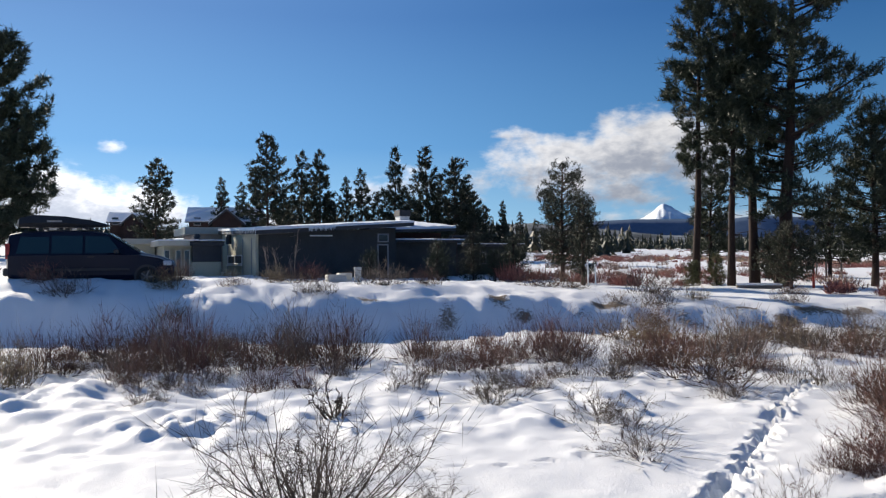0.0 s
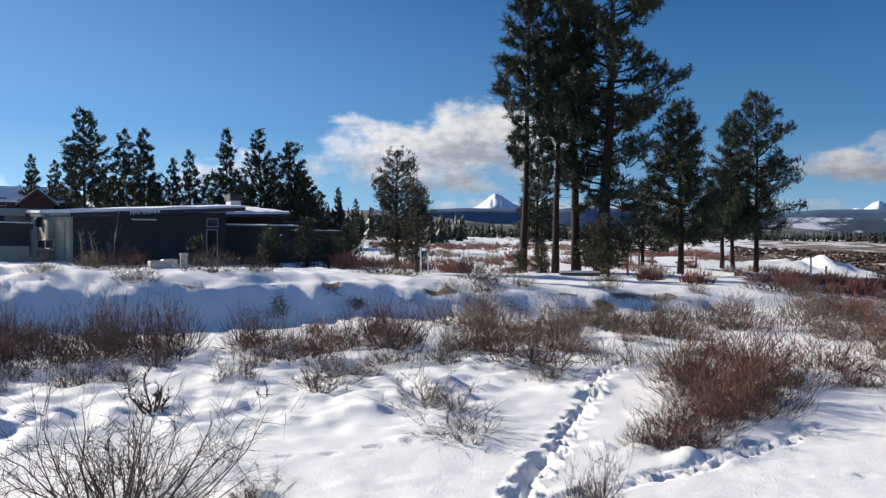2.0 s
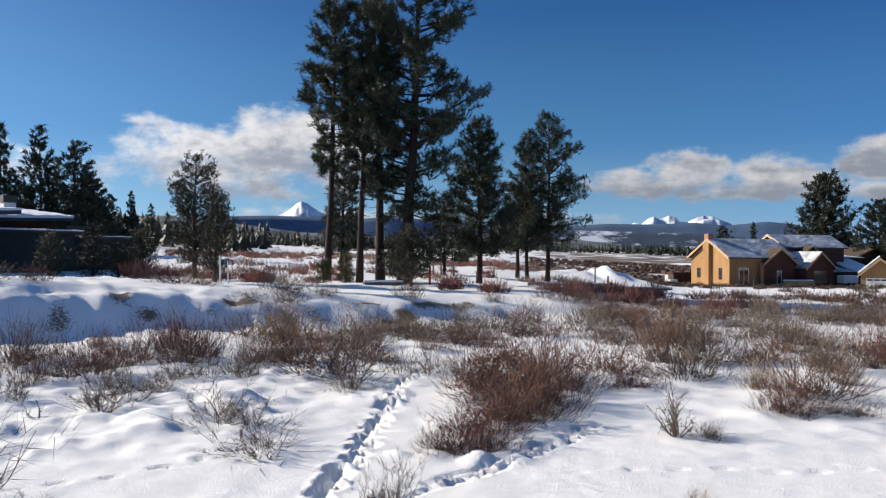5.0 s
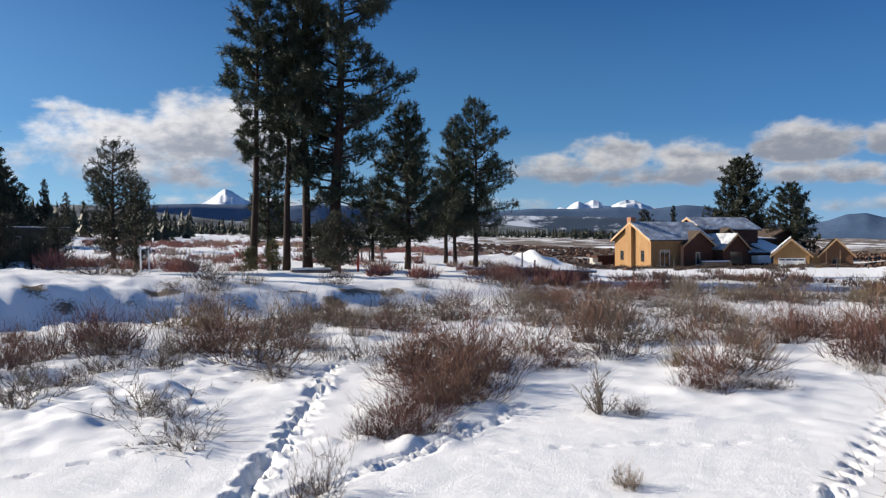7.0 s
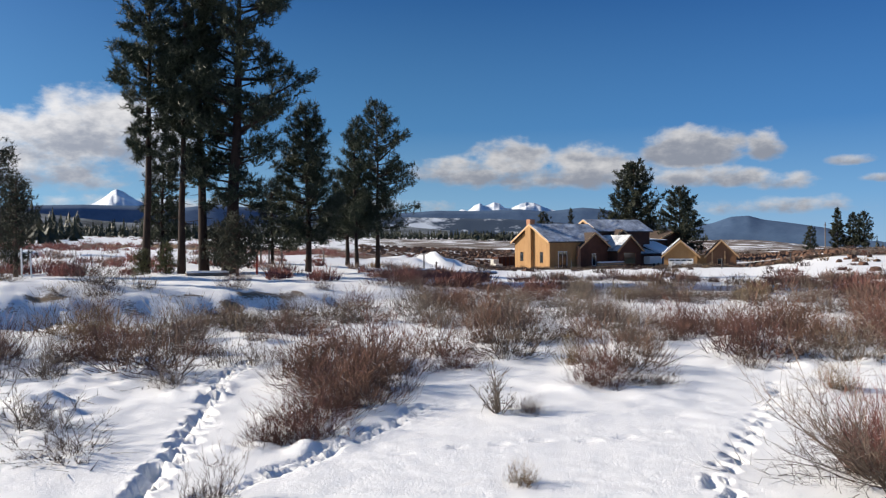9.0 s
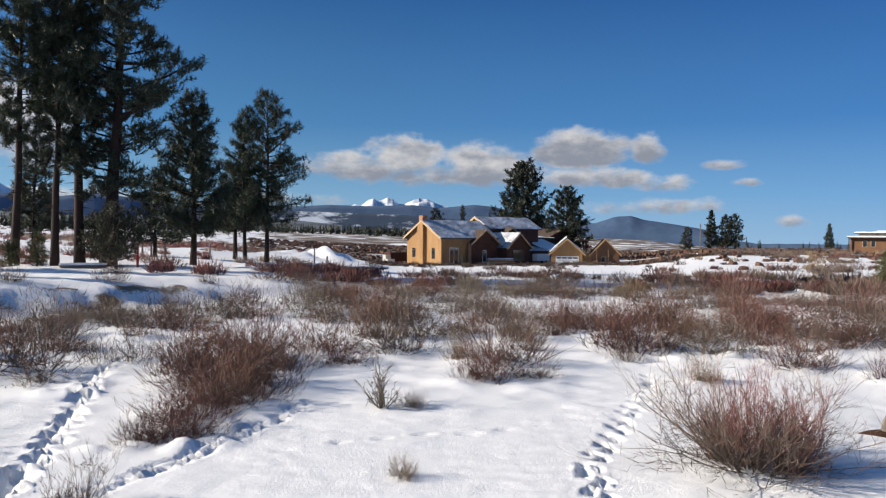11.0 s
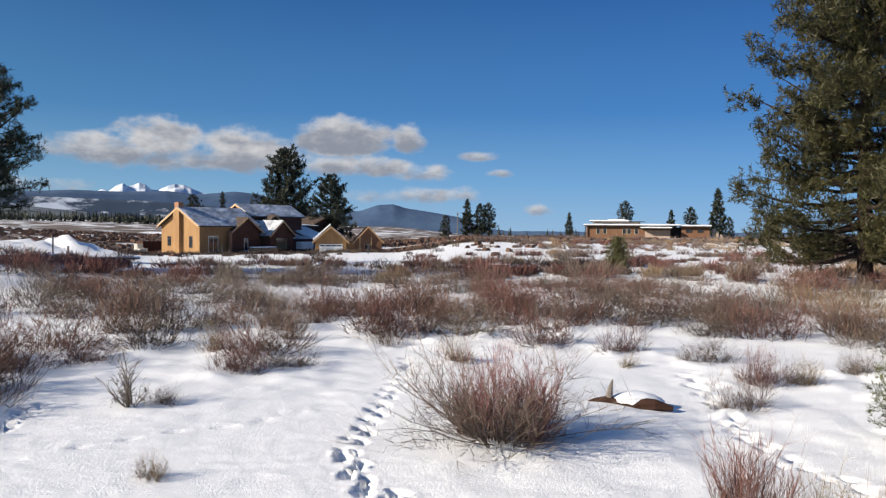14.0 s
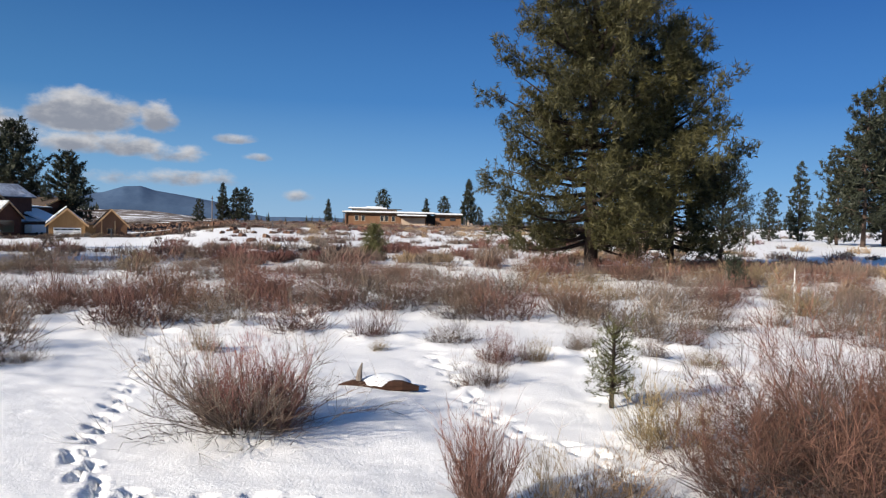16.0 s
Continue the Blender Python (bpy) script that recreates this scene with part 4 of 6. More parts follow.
# ---------------------------------------------------------------- brush
def shrub_mesh(name, seed, stems, high, wide, material, branch=5, twigs=3, thick=0.011, lean=0.9, bend=0.22, crook=0.10, least=0.0, stalk=1.0, feet=1, narrow=0.48, litter=0, fuzz=0):
    """A leafless bush: stems that fan out from one foot or several, each with rising branches and fine twigs. litter: short dead stalks about the foot."""
    rnd = np.random.RandomState(seed)
    tubes, fine = [], []

    def grow(start, way, long, steps, up):
        pts = [start]
        w = way / np.linalg.norm(way)
        for _ in range(steps):
            w = w + rnd.randn(3) * crook + np.array([0, 0, up])
            w /= np.linalg.norm(w)
            pts.append(pts[-1] + w * long / steps)
        return np.array(pts), w

    roots = [(0.0, 0.0, 1.0)]
    for k in range(feet - 1):
        a, q = 6.283 * (k + rnd.rand() * 0.7) / (feet - 1), wide * (0.16 + 0.16 * rnd.rand())
        roots.append((math.cos(a) * q, math.sin(a) * q, 0.5 + 0.45 * rnd.rand()))
    for _ in range(stems):
        rx, ry, tall = roots[rnd.randint(len(roots))]
        a = rnd.rand() * 6.283
        tilt = least + (lean - least) * rnd.rand() ** 0.6
        out = np.array([math.cos(a) * math.sin(tilt), math.sin(a) * math.sin(tilt), math.cos(tilt)])
        room = max(0.16 * wide, wide / 2 - math.hypot(rx, ry))
        long = 1.0 / math.hypot(out[2] / (high * tall), math.hypot(out[0], out[1]) / room) * (0.5 + 0.5 * rnd.rand())
        foot = np.array([rx + math.cos(a) * wide * 0.05 * rnd.rand(), ry + math.sin(a) * wide * 0.05 * rnd.rand(), -0.06])
        pts, w = grow(foot, out, long, 4, bend * 0.3)
        tubes.append((pts, stalk * thick * (0.7 + 0.5 * rnd.rand())))
        for _ in range(branch):
            s = 0.2 + 0.78 * rnd.rand()
            c = np.array([np.interp(s, np.linspace(0, 1, 5), pts[:, k]) for k in range(3)])
            ww = w * 0.9 + rnd.randn(3) * narrow + np.array([0, 0, 0.12])
            bp, bw = grow(c, ww, long * (0.16 + 0.3 * rnd.rand()), 2, 0.10)
            fine.append((bp[0], bp[1], 0.5))
            fine.append((bp[1], bp[2], 0.42))
            for _ in range(twigs):
                q = bp[0] + (bp[2] - bp[0]) * rnd.rand()
                tw = bw + rnd.randn(3) * (narrow + 0.1) + np.array([0, 0, 0.1])
                fine.append((q, q + tw / np.linalg.norm(tw) * long * (0.10 + 0.17 * rnd.rand()), 0.34))
    for _ in range(litter):
        rx, ry, tall = roots[rnd.randint(len(roots))]
        a, q = rnd.rand() * 6.283, wide * 0.26 * math.sqrt(rnd.rand())
        p = np.array([rx + math.cos(a) * q, ry + math.sin(a) * q, -0.04 + 0.16 * high * rnd.rand()])
        w = np.array([math.cos(a) * 0.7, math.sin(a) * 0.7, 0.55]) + rnd.randn(3) * 0.45
        fine.append((p, p + w * high * (0.10 + 0.16 * rnd.rand()), 0.75))
    for _ in range(fuzz):
        # fine twigs that fill each dome
        rx, ry, tall = roots[rnd.randint(len(roots))]
        a, t = rnd.rand() * 6.283, math.sqrt(rnd.rand())
        room = max(0.2 * wide, wide / 2 - math.hypot(rx, ry))
        top = high * tall * math.sqrt(1 - (0.93 * t) ** 2)
        p = np.array([rx + math.cos(a) * t * room, ry + math.sin(a) * t * room, top * (0.08 + 0.72 * rnd.rand())])
        way = np.array([math.cos(a) * t * 0.6, math.sin(a) * t * 0.6, 1.0]) + rnd.randn(3) * 0.36
        fine.append((p, p + way * high * (0.10 + 0.16 * rnd.rand()), 0.36))
    # all stems rise from one root under the snow
    vs, ts = [np.array([math.cos(2.0944 * q) * thick, math.sin(2.0944 * q) * thick, -0.12]) for q in range(3)], []
    base = 3
    for pts, r in tubes:
        n = len(pts)
        d = pts[-1] - pts[0]
        u = np.cross(d, [0.3, 0.9, 0.1])
        u /= np.linalg.norm(u) + 1e-9
        v = np.cross(d / (np.linalg.norm(d) + 1e-9), u)
        for k, p in enumerate(pts):
            rr = r * (1 - 0.75 * k / (n - 1))
            for q in range(3):
                g = q * 2.0944
                vs.append(p + (u * math.cos(g) + v * math.sin(g)) * rr)
        for q in range(3):
            ts += [(q, (q + 1) % 3, base + (q + 1) % 3), (q, base + (q + 1) % 3, base + q)]
        for k in range(n - 1):
            for q in range(3):
                a0, b0 = base + 3 * k + q, base + 3 * k + (q + 1) % 3
                ts += [(a0, b0, b0 + 3), (a0, b0 + 3, a0 + 3)]
        base += 3 * n
    wood = tri_mesh(name + "_stems", np.array(vs), np.array(ts), material)
    p, q, f = np.array([r[0] for r in fine]), np.array([r[1] for r in fine]), np.array([[r[2]] for r in fine])
    u = np.cross(q - p, rnd.randn(len(p), 3))
    u = u / (np.linalg.norm(u, axis=1, keepdims=True) + 1e-9) * thick * f
    verts = np.stack([p - u, p + u, q], 1).reshape(-1, 3)
    return wood, tri_mesh(name + "_twigs", verts, np.arange(len(verts)).reshape(-1, 3), material)


def bush_set(material, seeds, stems, branch, twigs, thick, lean, crook=0.1, feet=4, litter=120, fuzz=0):
    out = []
    for s in seeds:
        wood, spray = shrub_mesh("twigs", s, stems, 1.0, 1.1, material, branch, twigs, thick, lean, crook=crook, stalk=0.55, feet=feet, litter=litter, fuzz=fuzz)
        co = np.zeros(len(spray.vertices) * 3, np.float32)
        spray.vertices.foreach_get("co", co)
        co = co.reshape(-1, 3)
        out.append((wood, spray, float(np.percentile(co[:, 2], 98)), 2 * float(np.percentile(np.hypot(co[:, 0], co[:, 1]), 95))))
    return out


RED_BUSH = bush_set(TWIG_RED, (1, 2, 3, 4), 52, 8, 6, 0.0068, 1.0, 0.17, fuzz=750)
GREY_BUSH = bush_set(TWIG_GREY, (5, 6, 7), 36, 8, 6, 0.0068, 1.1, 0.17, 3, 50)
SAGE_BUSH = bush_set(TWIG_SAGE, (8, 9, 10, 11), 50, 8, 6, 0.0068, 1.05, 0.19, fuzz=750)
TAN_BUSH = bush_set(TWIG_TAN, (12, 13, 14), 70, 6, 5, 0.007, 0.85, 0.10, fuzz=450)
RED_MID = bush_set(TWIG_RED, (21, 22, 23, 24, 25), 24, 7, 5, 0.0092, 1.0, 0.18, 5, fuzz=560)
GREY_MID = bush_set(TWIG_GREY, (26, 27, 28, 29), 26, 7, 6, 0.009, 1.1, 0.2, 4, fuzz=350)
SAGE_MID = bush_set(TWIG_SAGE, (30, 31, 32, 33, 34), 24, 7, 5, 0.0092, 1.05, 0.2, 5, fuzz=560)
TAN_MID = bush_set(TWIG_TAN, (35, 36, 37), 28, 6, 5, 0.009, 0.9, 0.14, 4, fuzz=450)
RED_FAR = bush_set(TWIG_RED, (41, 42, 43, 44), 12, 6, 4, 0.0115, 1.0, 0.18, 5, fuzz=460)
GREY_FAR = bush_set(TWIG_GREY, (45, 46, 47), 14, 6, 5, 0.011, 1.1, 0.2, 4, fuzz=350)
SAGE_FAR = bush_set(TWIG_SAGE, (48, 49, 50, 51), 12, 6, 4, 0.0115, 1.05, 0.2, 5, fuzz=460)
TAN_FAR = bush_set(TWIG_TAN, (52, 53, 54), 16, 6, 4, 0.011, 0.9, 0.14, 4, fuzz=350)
FAR = {"R": RED_FAR, "G": GREY_FAR, "S": SAGE_FAR, "T": TAN_FAR}
MID = {"R": RED_MID, "G": GREY_MID, "S": SAGE_MID, "T": TAN_MID}
BUSHES = {"R": (RED_BUSH, "red_twig_bush", "leafless red-twigged bush rising from the snow", "leafless red bushes"),
          "G": (GREY_BUSH, "bare_bush", "bare grey-brown bush with thin branches in snow", "bare grey bushes"),
          "S": (SAGE_BUSH, "sagebrush", "grey-brown sagebrush with snow about its foot", "sagebrush clumps"),
          "T": (TAN_BUSH, "rabbitbrush", "dry tan rabbitbrush clump in the snow", "dry tan clumps")}
made = itertools.count()


def bush(kind, x, y, high, wide, rnd):
    meshes, name, label, group = BUSHES[kind]
    k = next(made)
    if math.hypot(x, y) > 15.5:
        meshes = (MID if math.hypot(x, y) < 24 else FAR)[kind]
    ob = new(name)
    ob.empty_display_size = 0.2
    wood, spray, tall, broad = meshes[k % len(meshes)]
    part("stem_fan", wood, None, ob)
    part("twig_spray", spray, None, ob)
    ob.matrix_basis = pose(x, y, at_ground(x, y, 0.06), 0, 0, rnd.uniform(0, 360)) @ Matrix.Diagonal((wide / broad, wide / broad, (((0.9 if kind == "T" else 0.56) if math.hypot(x, y) < 15.5 else (0.78 if y < 25 or x > 18 else 0.75)) * high + 0.06) / tall, 1))
    return tagged(ob, label, "bush", group)


rnd = random.Random(11)
TAKEN = []
for kind, rows in (("R", RED_AT + RED_CLUMP + RED_MORE), ("S", SAGE_AT + SAGE_MORE), ("G", GREY_AT), ("T", TAN_AT)):
    for x, y, h, w in rows:
        bush(kind, x, y, h, w, rnd)
        TAKEN.append((x, y, w))

# denser growth: along the foot of the bank, about the broad pine and at the meadow's edge
def band(seed, count, a0, a1, d0, d1, kinds, h0, h1, spread):
    r = random.Random(seed)
    left = count
    for _ in range(count * 12):
        x, y = polar(r.uniform(a0, a1), r.uniform(d0, d1))
        h = r.uniform(h0, h1)
        w = h * spread * r.uniform(0.85, 1.25)
        if left and all(math.hypot(x - p, y - q) > 0.30 * (w + v) for p, q, v in TAKEN):
            bush(r.choice(kinds), x, y, h, w, r)
            TAKEN.append((x, y, w))
            left -= 1


band(71, 9, -29, 14, 18.5, 22.5, "RRGR", 1.0, 1.45, 1.15)
band(74, 14, -29, 10, 13.8, 18.0, "RGGS", 0.5, 0.95, 1.3)
band(72, 30, 87.5, 104, 29.5, 36.0, "RSRT", 0.7, 1.25, 1.7)
band(73, 22, 98, 112, 18.0, 30.0, "SRTG", 0.6, 1.1, 1.7)

# the large bushes close by
def big_bush(name, x, y, meshes, label, size=1.0):
    ob = thing(name, pose(x, y, at_ground(x, y, 0.03)) @ Matrix.Scale(size, 4), label, "bush")
    for part_name, (wood, spray) in meshes:
        stems = part(part_name, wood, None, ob)
        part("twig_spray", spray, None, stems)
    return ob


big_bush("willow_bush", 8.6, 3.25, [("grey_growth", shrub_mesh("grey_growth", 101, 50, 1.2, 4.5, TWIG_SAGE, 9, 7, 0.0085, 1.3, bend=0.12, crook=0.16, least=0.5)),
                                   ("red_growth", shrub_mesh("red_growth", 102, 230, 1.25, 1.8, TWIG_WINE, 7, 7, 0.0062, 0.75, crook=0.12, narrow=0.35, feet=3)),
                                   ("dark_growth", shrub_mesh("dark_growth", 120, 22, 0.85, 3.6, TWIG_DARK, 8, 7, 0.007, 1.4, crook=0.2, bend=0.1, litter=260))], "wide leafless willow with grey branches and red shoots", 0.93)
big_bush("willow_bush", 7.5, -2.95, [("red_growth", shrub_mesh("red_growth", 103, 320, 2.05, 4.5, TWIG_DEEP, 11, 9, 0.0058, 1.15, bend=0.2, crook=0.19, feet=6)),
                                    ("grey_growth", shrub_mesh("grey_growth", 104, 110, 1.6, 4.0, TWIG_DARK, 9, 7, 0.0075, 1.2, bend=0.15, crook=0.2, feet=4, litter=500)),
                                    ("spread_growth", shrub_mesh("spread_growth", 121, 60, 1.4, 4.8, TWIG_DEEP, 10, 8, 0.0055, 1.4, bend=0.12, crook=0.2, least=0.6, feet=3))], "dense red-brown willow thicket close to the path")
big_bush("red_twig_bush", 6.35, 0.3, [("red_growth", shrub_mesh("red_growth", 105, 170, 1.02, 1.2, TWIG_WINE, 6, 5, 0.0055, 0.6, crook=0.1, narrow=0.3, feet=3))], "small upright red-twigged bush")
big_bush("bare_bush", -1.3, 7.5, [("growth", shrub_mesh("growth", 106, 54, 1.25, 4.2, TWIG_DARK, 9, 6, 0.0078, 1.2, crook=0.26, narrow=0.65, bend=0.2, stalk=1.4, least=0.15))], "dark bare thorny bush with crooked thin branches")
big_bush("dead_bush", -1.65, 12.5, [("growth", shrub_mesh("growth", 107, 7, 0.75, 1.3, TWIG_DARK, 6, 5, 0.028, 1.2, crook=0.32))], "dead crooked shrub with dark bent branches")
big_bush("bare_bush", 7.95, 8.4, [("growth", shrub_mesh("growth", 108, 14, 0.85, 0.95, TWIG_GREY, 7, 5, 0.014, 0.8, crook=0.16))], "leaning bare bush with pale grey branches")
big_bush("dead_twig", 0.0, 13.3, [("growth", shrub_mesh("growth", 109, 4, 0.42, 0.45, TWIG_DARK, 3, 2, 0.018, 0.8, crook=0.3))], "dead forked twig standing in snow")

big_bush("brush_pile", 20.2, -1.0, [("stick_heap", shrub_mesh("stick_heap", 110, 26, 0.45, 2.6, TWIG_DARK, 5, 4, 0.016, 1.5, crook=0.2))], "low heap of dark dead branches in snow")
for bearing, far, high, seed in ((-11.15, 38.5, 2.6, 111), (-10.5, 38.0, 2.2, 112), (-9.55, 38.5, 2.4, 113), (14.4, 41.0, 2.2, 114), (15.0, 41.5, 1.9, 115)):
    x, y = polar(bearing, far)
    tagged(big_bush("bare_sapling", x, y, [("growth", shrub_mesh("growth", seed, 5, high, 0.7, TWIG_GREY, 5, 4, 0.018, 0.25, crook=0.08))], "thin bare sapling with pale bark"), category="tree", group="bare saplings")

# brush over the open field: the nearer clumps singly, the rest as one growth
def brush_field():
    rnd = random.Random(23)
    near, far = [], []
    taken = np.zeros((6000, 3))
    n = len(TAKEN)
    taken[:n] = TAKEN
    for _ in range(26000):
        az = rnd.uniform(-33, 114)
        d = math.sqrt(rnd.uniform(13.5 ** 2, 150 ** 2))
        x, y = polar(az, d)
        clump = float(grain2(x, y, 5.0, 51))
        if az < 36:
            s = float(bank_line(x, y))
            if s < -0.6 and d < 28:
                want = float(smooth_step(15, 20, d)) * max(0.0, 0.1 + 0.8 * clump)
            else:
                want = (0.09 if 2.2 < s < 9 else 0.06) if s > 2.2 and d < 75 else 0.0
                if az < 9 and s > 5:
                    want *= 0.15
                if d > 75 and az > 8:
                    want = 0.5 * max(0.0, float(grain2(x * 0.4, y * 1.6, 16.0, 55)) - 0.15)
        else:
            want = 1.0 if d < 56 else (0.03 if d < 140 and az < 70 else 0.40)
            if az > 70 and d > 30:
                want *= 0.55
            want *= float(smooth_step(14, 21, d)) if az < 62 or az > 92 else float(smooth_step(15, 24, d))
            if az > 99:
                want *= 1.3 if d < 45 else (0.3 if d < 85 else 0.05)
            want *= max(0.0, 0.62 + 1.3 * clump)
        if rnd.random() > want:
            continue
        w = rnd.uniform(0.9, 2.2) * (0.85 if az > 75 else 1.0)
        gap = np.hypot(taken[:n, 0] - x, taken[:n, 1] - y) < 0.27 * (w + taken[:n, 2])
        if gap.any() or n >= 5990:
            continue
        taken[n] = (x, y, w)
        n += 1
        hue = float(grain2(x, y, 9.0, 53)) + rnd.uniform(-0.5, 0.5) + (0.25 if az > 72 else -0.05)
        kind = "R" if hue < -0.1 else ("S" if hue < 0.45 else ("T" if hue > 0.66 else "G"))
        row = (kind, x, y, w * rnd.uniform(0.42, 0.66) * (1.0 if d < 40 else 0.75), w)
        (near if d < 40 else far).append(row)
    for _ in range(1500):
        az = rnd.uniform(4, 99)
        d = math.sqrt(rnd.uniform(150 ** 2, 340 ** 2))
        x, y = polar(az, d)
        if az < 36 and grain2(x * 0.3, y * 2, 20.0, 56) < 0.1:
            continue
        w = rnd.uniform(1.2, 2.6)
        far.append((rnd.choice("RSSG"), x, y, w * 0.45, w))
    near.sort(key=lambda r: math.hypot(r[1], r[2]))
    keep = near[:280]
    return keep, near[280:] + far


NEAR_BRUSH, FAR_BRUSH = brush_field()
for kind, x, y, h, w in NEAR_BRUSH:
    bush(kind, x, y, h, w, rnd)


def far_growth(kind, name, label, rows, seed):
    """Every far clump of one kind in one mesh, each a burst of coarse twigs."""
    r = np.random.RandomState(seed)
    verts = []
    for _, x, y, h, w in rows:
        z = at_ground(x, y)
        n = 560 if math.hypot(x, y) < 42 else (240 if math.hypot(x, y) < 70 else (110 if math.hypot(x, y) < 150 else 45))
        a, t = r.rand(n) * 6.283, np.sqrt(r.rand(n))
        lobes = 0.78 + 0.22 * np.cos(3 * a + r.rand() * 6.283) + 0.12 * np.cos(5 * a + r.rand() * 6.283)
        top = h * np.sqrt(np.maximum(0.04, 1 - (0.93 * t) ** 2)) * lobes
        flat = np.stack([np.cos(a), np.sin(a)], -1) * (t * 0.5 * w * lobes)[:, None]
        p = np.array([x, y, z]) + np.concatenate([flat, (top * 0.72 * r.rand(n))[:, None]], -1)
        way = np.concatenate([flat / w * 1.4, np.ones((n, 1))], -1) + r.randn(n, 3) * 0.42
        q = p + way * (0.34 * h * (0.6 + 0.7 * r.rand(n, 1)))
        side = np.cross(q - p, r.randn(n, 3))
        side = side / np.linalg.norm(side, axis=1, keepdims=True) * (0.010 + 0.00022 * math.hypot(x, y))
        verts.append(np.stack([p - side, p + side, q], 1).reshape(-1, 3))
    verts = np.concatenate(verts)
    material = {"R": TWIG_RED, "S": TWIG_SAGE, "G": TWIG_GREY, "T": TWIG_TAN}[kind]
    ob = new(name, tri_mesh(name, verts, np.arange(len(verts)).reshape(-1, 3), material))
    return tagged(ob, label, "brush", kind="stuff")


for kind, name, label in (("R", "far_red_brush", "red-brown brush over the snowy field"), ("S", "far_sagebrush", "grey-brown sagebrush over the snowy field"),
                          ("G", "far_bare_brush", "bare grey brush over the snowy field"), ("T", "far_rabbitbrush", "dry tan brush over the snowy field")):
    far_growth(kind, name, label, [r for r in FAR_BRUSH if r[0] == kind], 60)


# ---------------------------------------------------------------- surfaces of buildings and things
STUCCO_DARK = surface("dark_cladding", (0.038, 0.039, 0.037), (0.07, 0.07, 0.066), 0.7, 9, 0.85, 0.15, stretch=(1, 1, 0.6))
STUCCO_PALE = surface("pale_stucco", (0.40, 0.37, 0.27), (0.56, 0.52, 0.38), 0.7, 14, 0.9, 0.2)
FASCIA_PALE = surface("pale_fascia", (0.44, 0.41, 0.33), (0.58, 0.54, 0.44), 0.8, 12, 0.8, 0.1)
FASCIA_DARK = surface("dark_fascia", (0.035, 0.035, 0.038), (0.075, 0.075, 0.08), 1.0, 12, 0.7, 0.1)
WINDOW_DARK = glass_surface("window_glass", (0.02, 0.025, 0.03))
WINDOW_BLUE = glass_surface("van_glass", (0.012, 0.03, 0.032), 0.04)
FRAME_GREY = surface("grey_frame", (0.20, 0.20, 0.20), (0.32, 0.32, 0.32), 2, 30, 0.5, 0.05)
FRAME_WHITE = surface("white_frame", (0.66, 0.66, 0.64), (0.80, 0.80, 0.78), 2, 30, 0.5, 0.05)
SHEATHING = surface("sheathing_board", (0.22, 0.115, 0.045), (0.44, 0.26, 0.115), 0.9, 10, 0.8, 0.12, spread=0.6, stretch=(1, 1, 0.25))
CEDAR_DARK = surface("brown_siding", (0.06, 0.026, 0.018), (0.125, 0.052, 0.033), 0.8, 14, 0.85, 0.15)
LODGE_WOOD = surface("lodge_siding", (0.022, 0.013, 0.011), (0.055, 0.03, 0.024), 0.8, 14, 0.85, 0.15)
SHINGLE = surface("brown_shingles", (0.045, 0.032, 0.026), (0.11, 0.078, 0.06), 1.2, 18, 0.9, 0.4)
ROOF_THIN = surface("thin_roof_snow", (0.12, 0.13, 0.16), (0.84, 0.86, 0.88), 0.35, 2.2, 0.7, 0.1, spread=0.30)
TIMBER = surface("raw_timber", (0.34, 0.20, 0.09), (0.55, 0.36, 0.18), 2, 18, 0.8, 0.15)
TRIM_WOOD = surface("trim_board", (0.42, 0.25, 0.12), (0.60, 0.40, 0.22), 2, 18, 0.8, 0.1)
DOOR_WHITE = surface("white_door", (0.76, 0.76, 0.75), (0.84, 0.84, 0.82), 2, 20, 0.5, 0.03)
DOOR_GREY = surface("grey_door", (0.30, 0.28, 0.27), (0.42, 0.40, 0.38), 2, 20, 0.6, 0.05)
BRICK_RED = surface("chimney_stone", (0.26, 0.12, 0.07), (0.44, 0.24, 0.15), 3, 20, 0.9, 0.3)
WOOD_BROWN = surface("brown_boards", (0.15, 0.075, 0.04), (0.27, 0.145, 0.085), 0.6, 9, 0.85, 0.15, stretch=(1, 1, 0.3))
BLOCK_TAN = surface("tan_wall", (0.42, 0.32, 0.25), (0.54, 0.43, 0.34), 0.8, 12, 0.9, 0.1)
PAINT_NAVY = surface("navy_paint", (0.005, 0.007, 0.018), (0.009, 0.012, 0.028), 1, 20, 0.35, 0.0, specular=0.18)
PLASTIC_DARK = surface("dark_plastic", (0.015, 0.016, 0.018), (0.035, 0.036, 0.04), 3, 40, 0.45, 0.05)
RUBBER = surface("tyre_rubber", (0.012, 0.012, 0.012), (0.03, 0.03, 0.03), 8, 60, 0.9, 0.2)
ALLOY = surface("wheel_alloy", (0.12, 0.12, 0.13), (0.22, 0.22, 0.23), 5, 40, 0.35, 0.02, metal=0.9)
LAMP_RED = surface("tail_lamp_red", (0.22, 0.015, 0.012), (0.35, 0.03, 0.025), 6, 40, 0.25, 0.0)
LAMP_CLEAR = surface("lamp_clear", (0.5, 0.52, 0.55), (0.7, 0.72, 0.74), 6, 40, 0.15, 0.0)
UTILITY = surface("utility_grey", (0.45, 0.44, 0.40), (0.60, 0.58, 0.53), 3, 25, 0.7, 0.1)
UTILITY_GREEN = surface("utility_green", (0.05, 0.09, 0.08), (0.10, 0.15, 0.13), 3, 25, 0.6, 0.05)
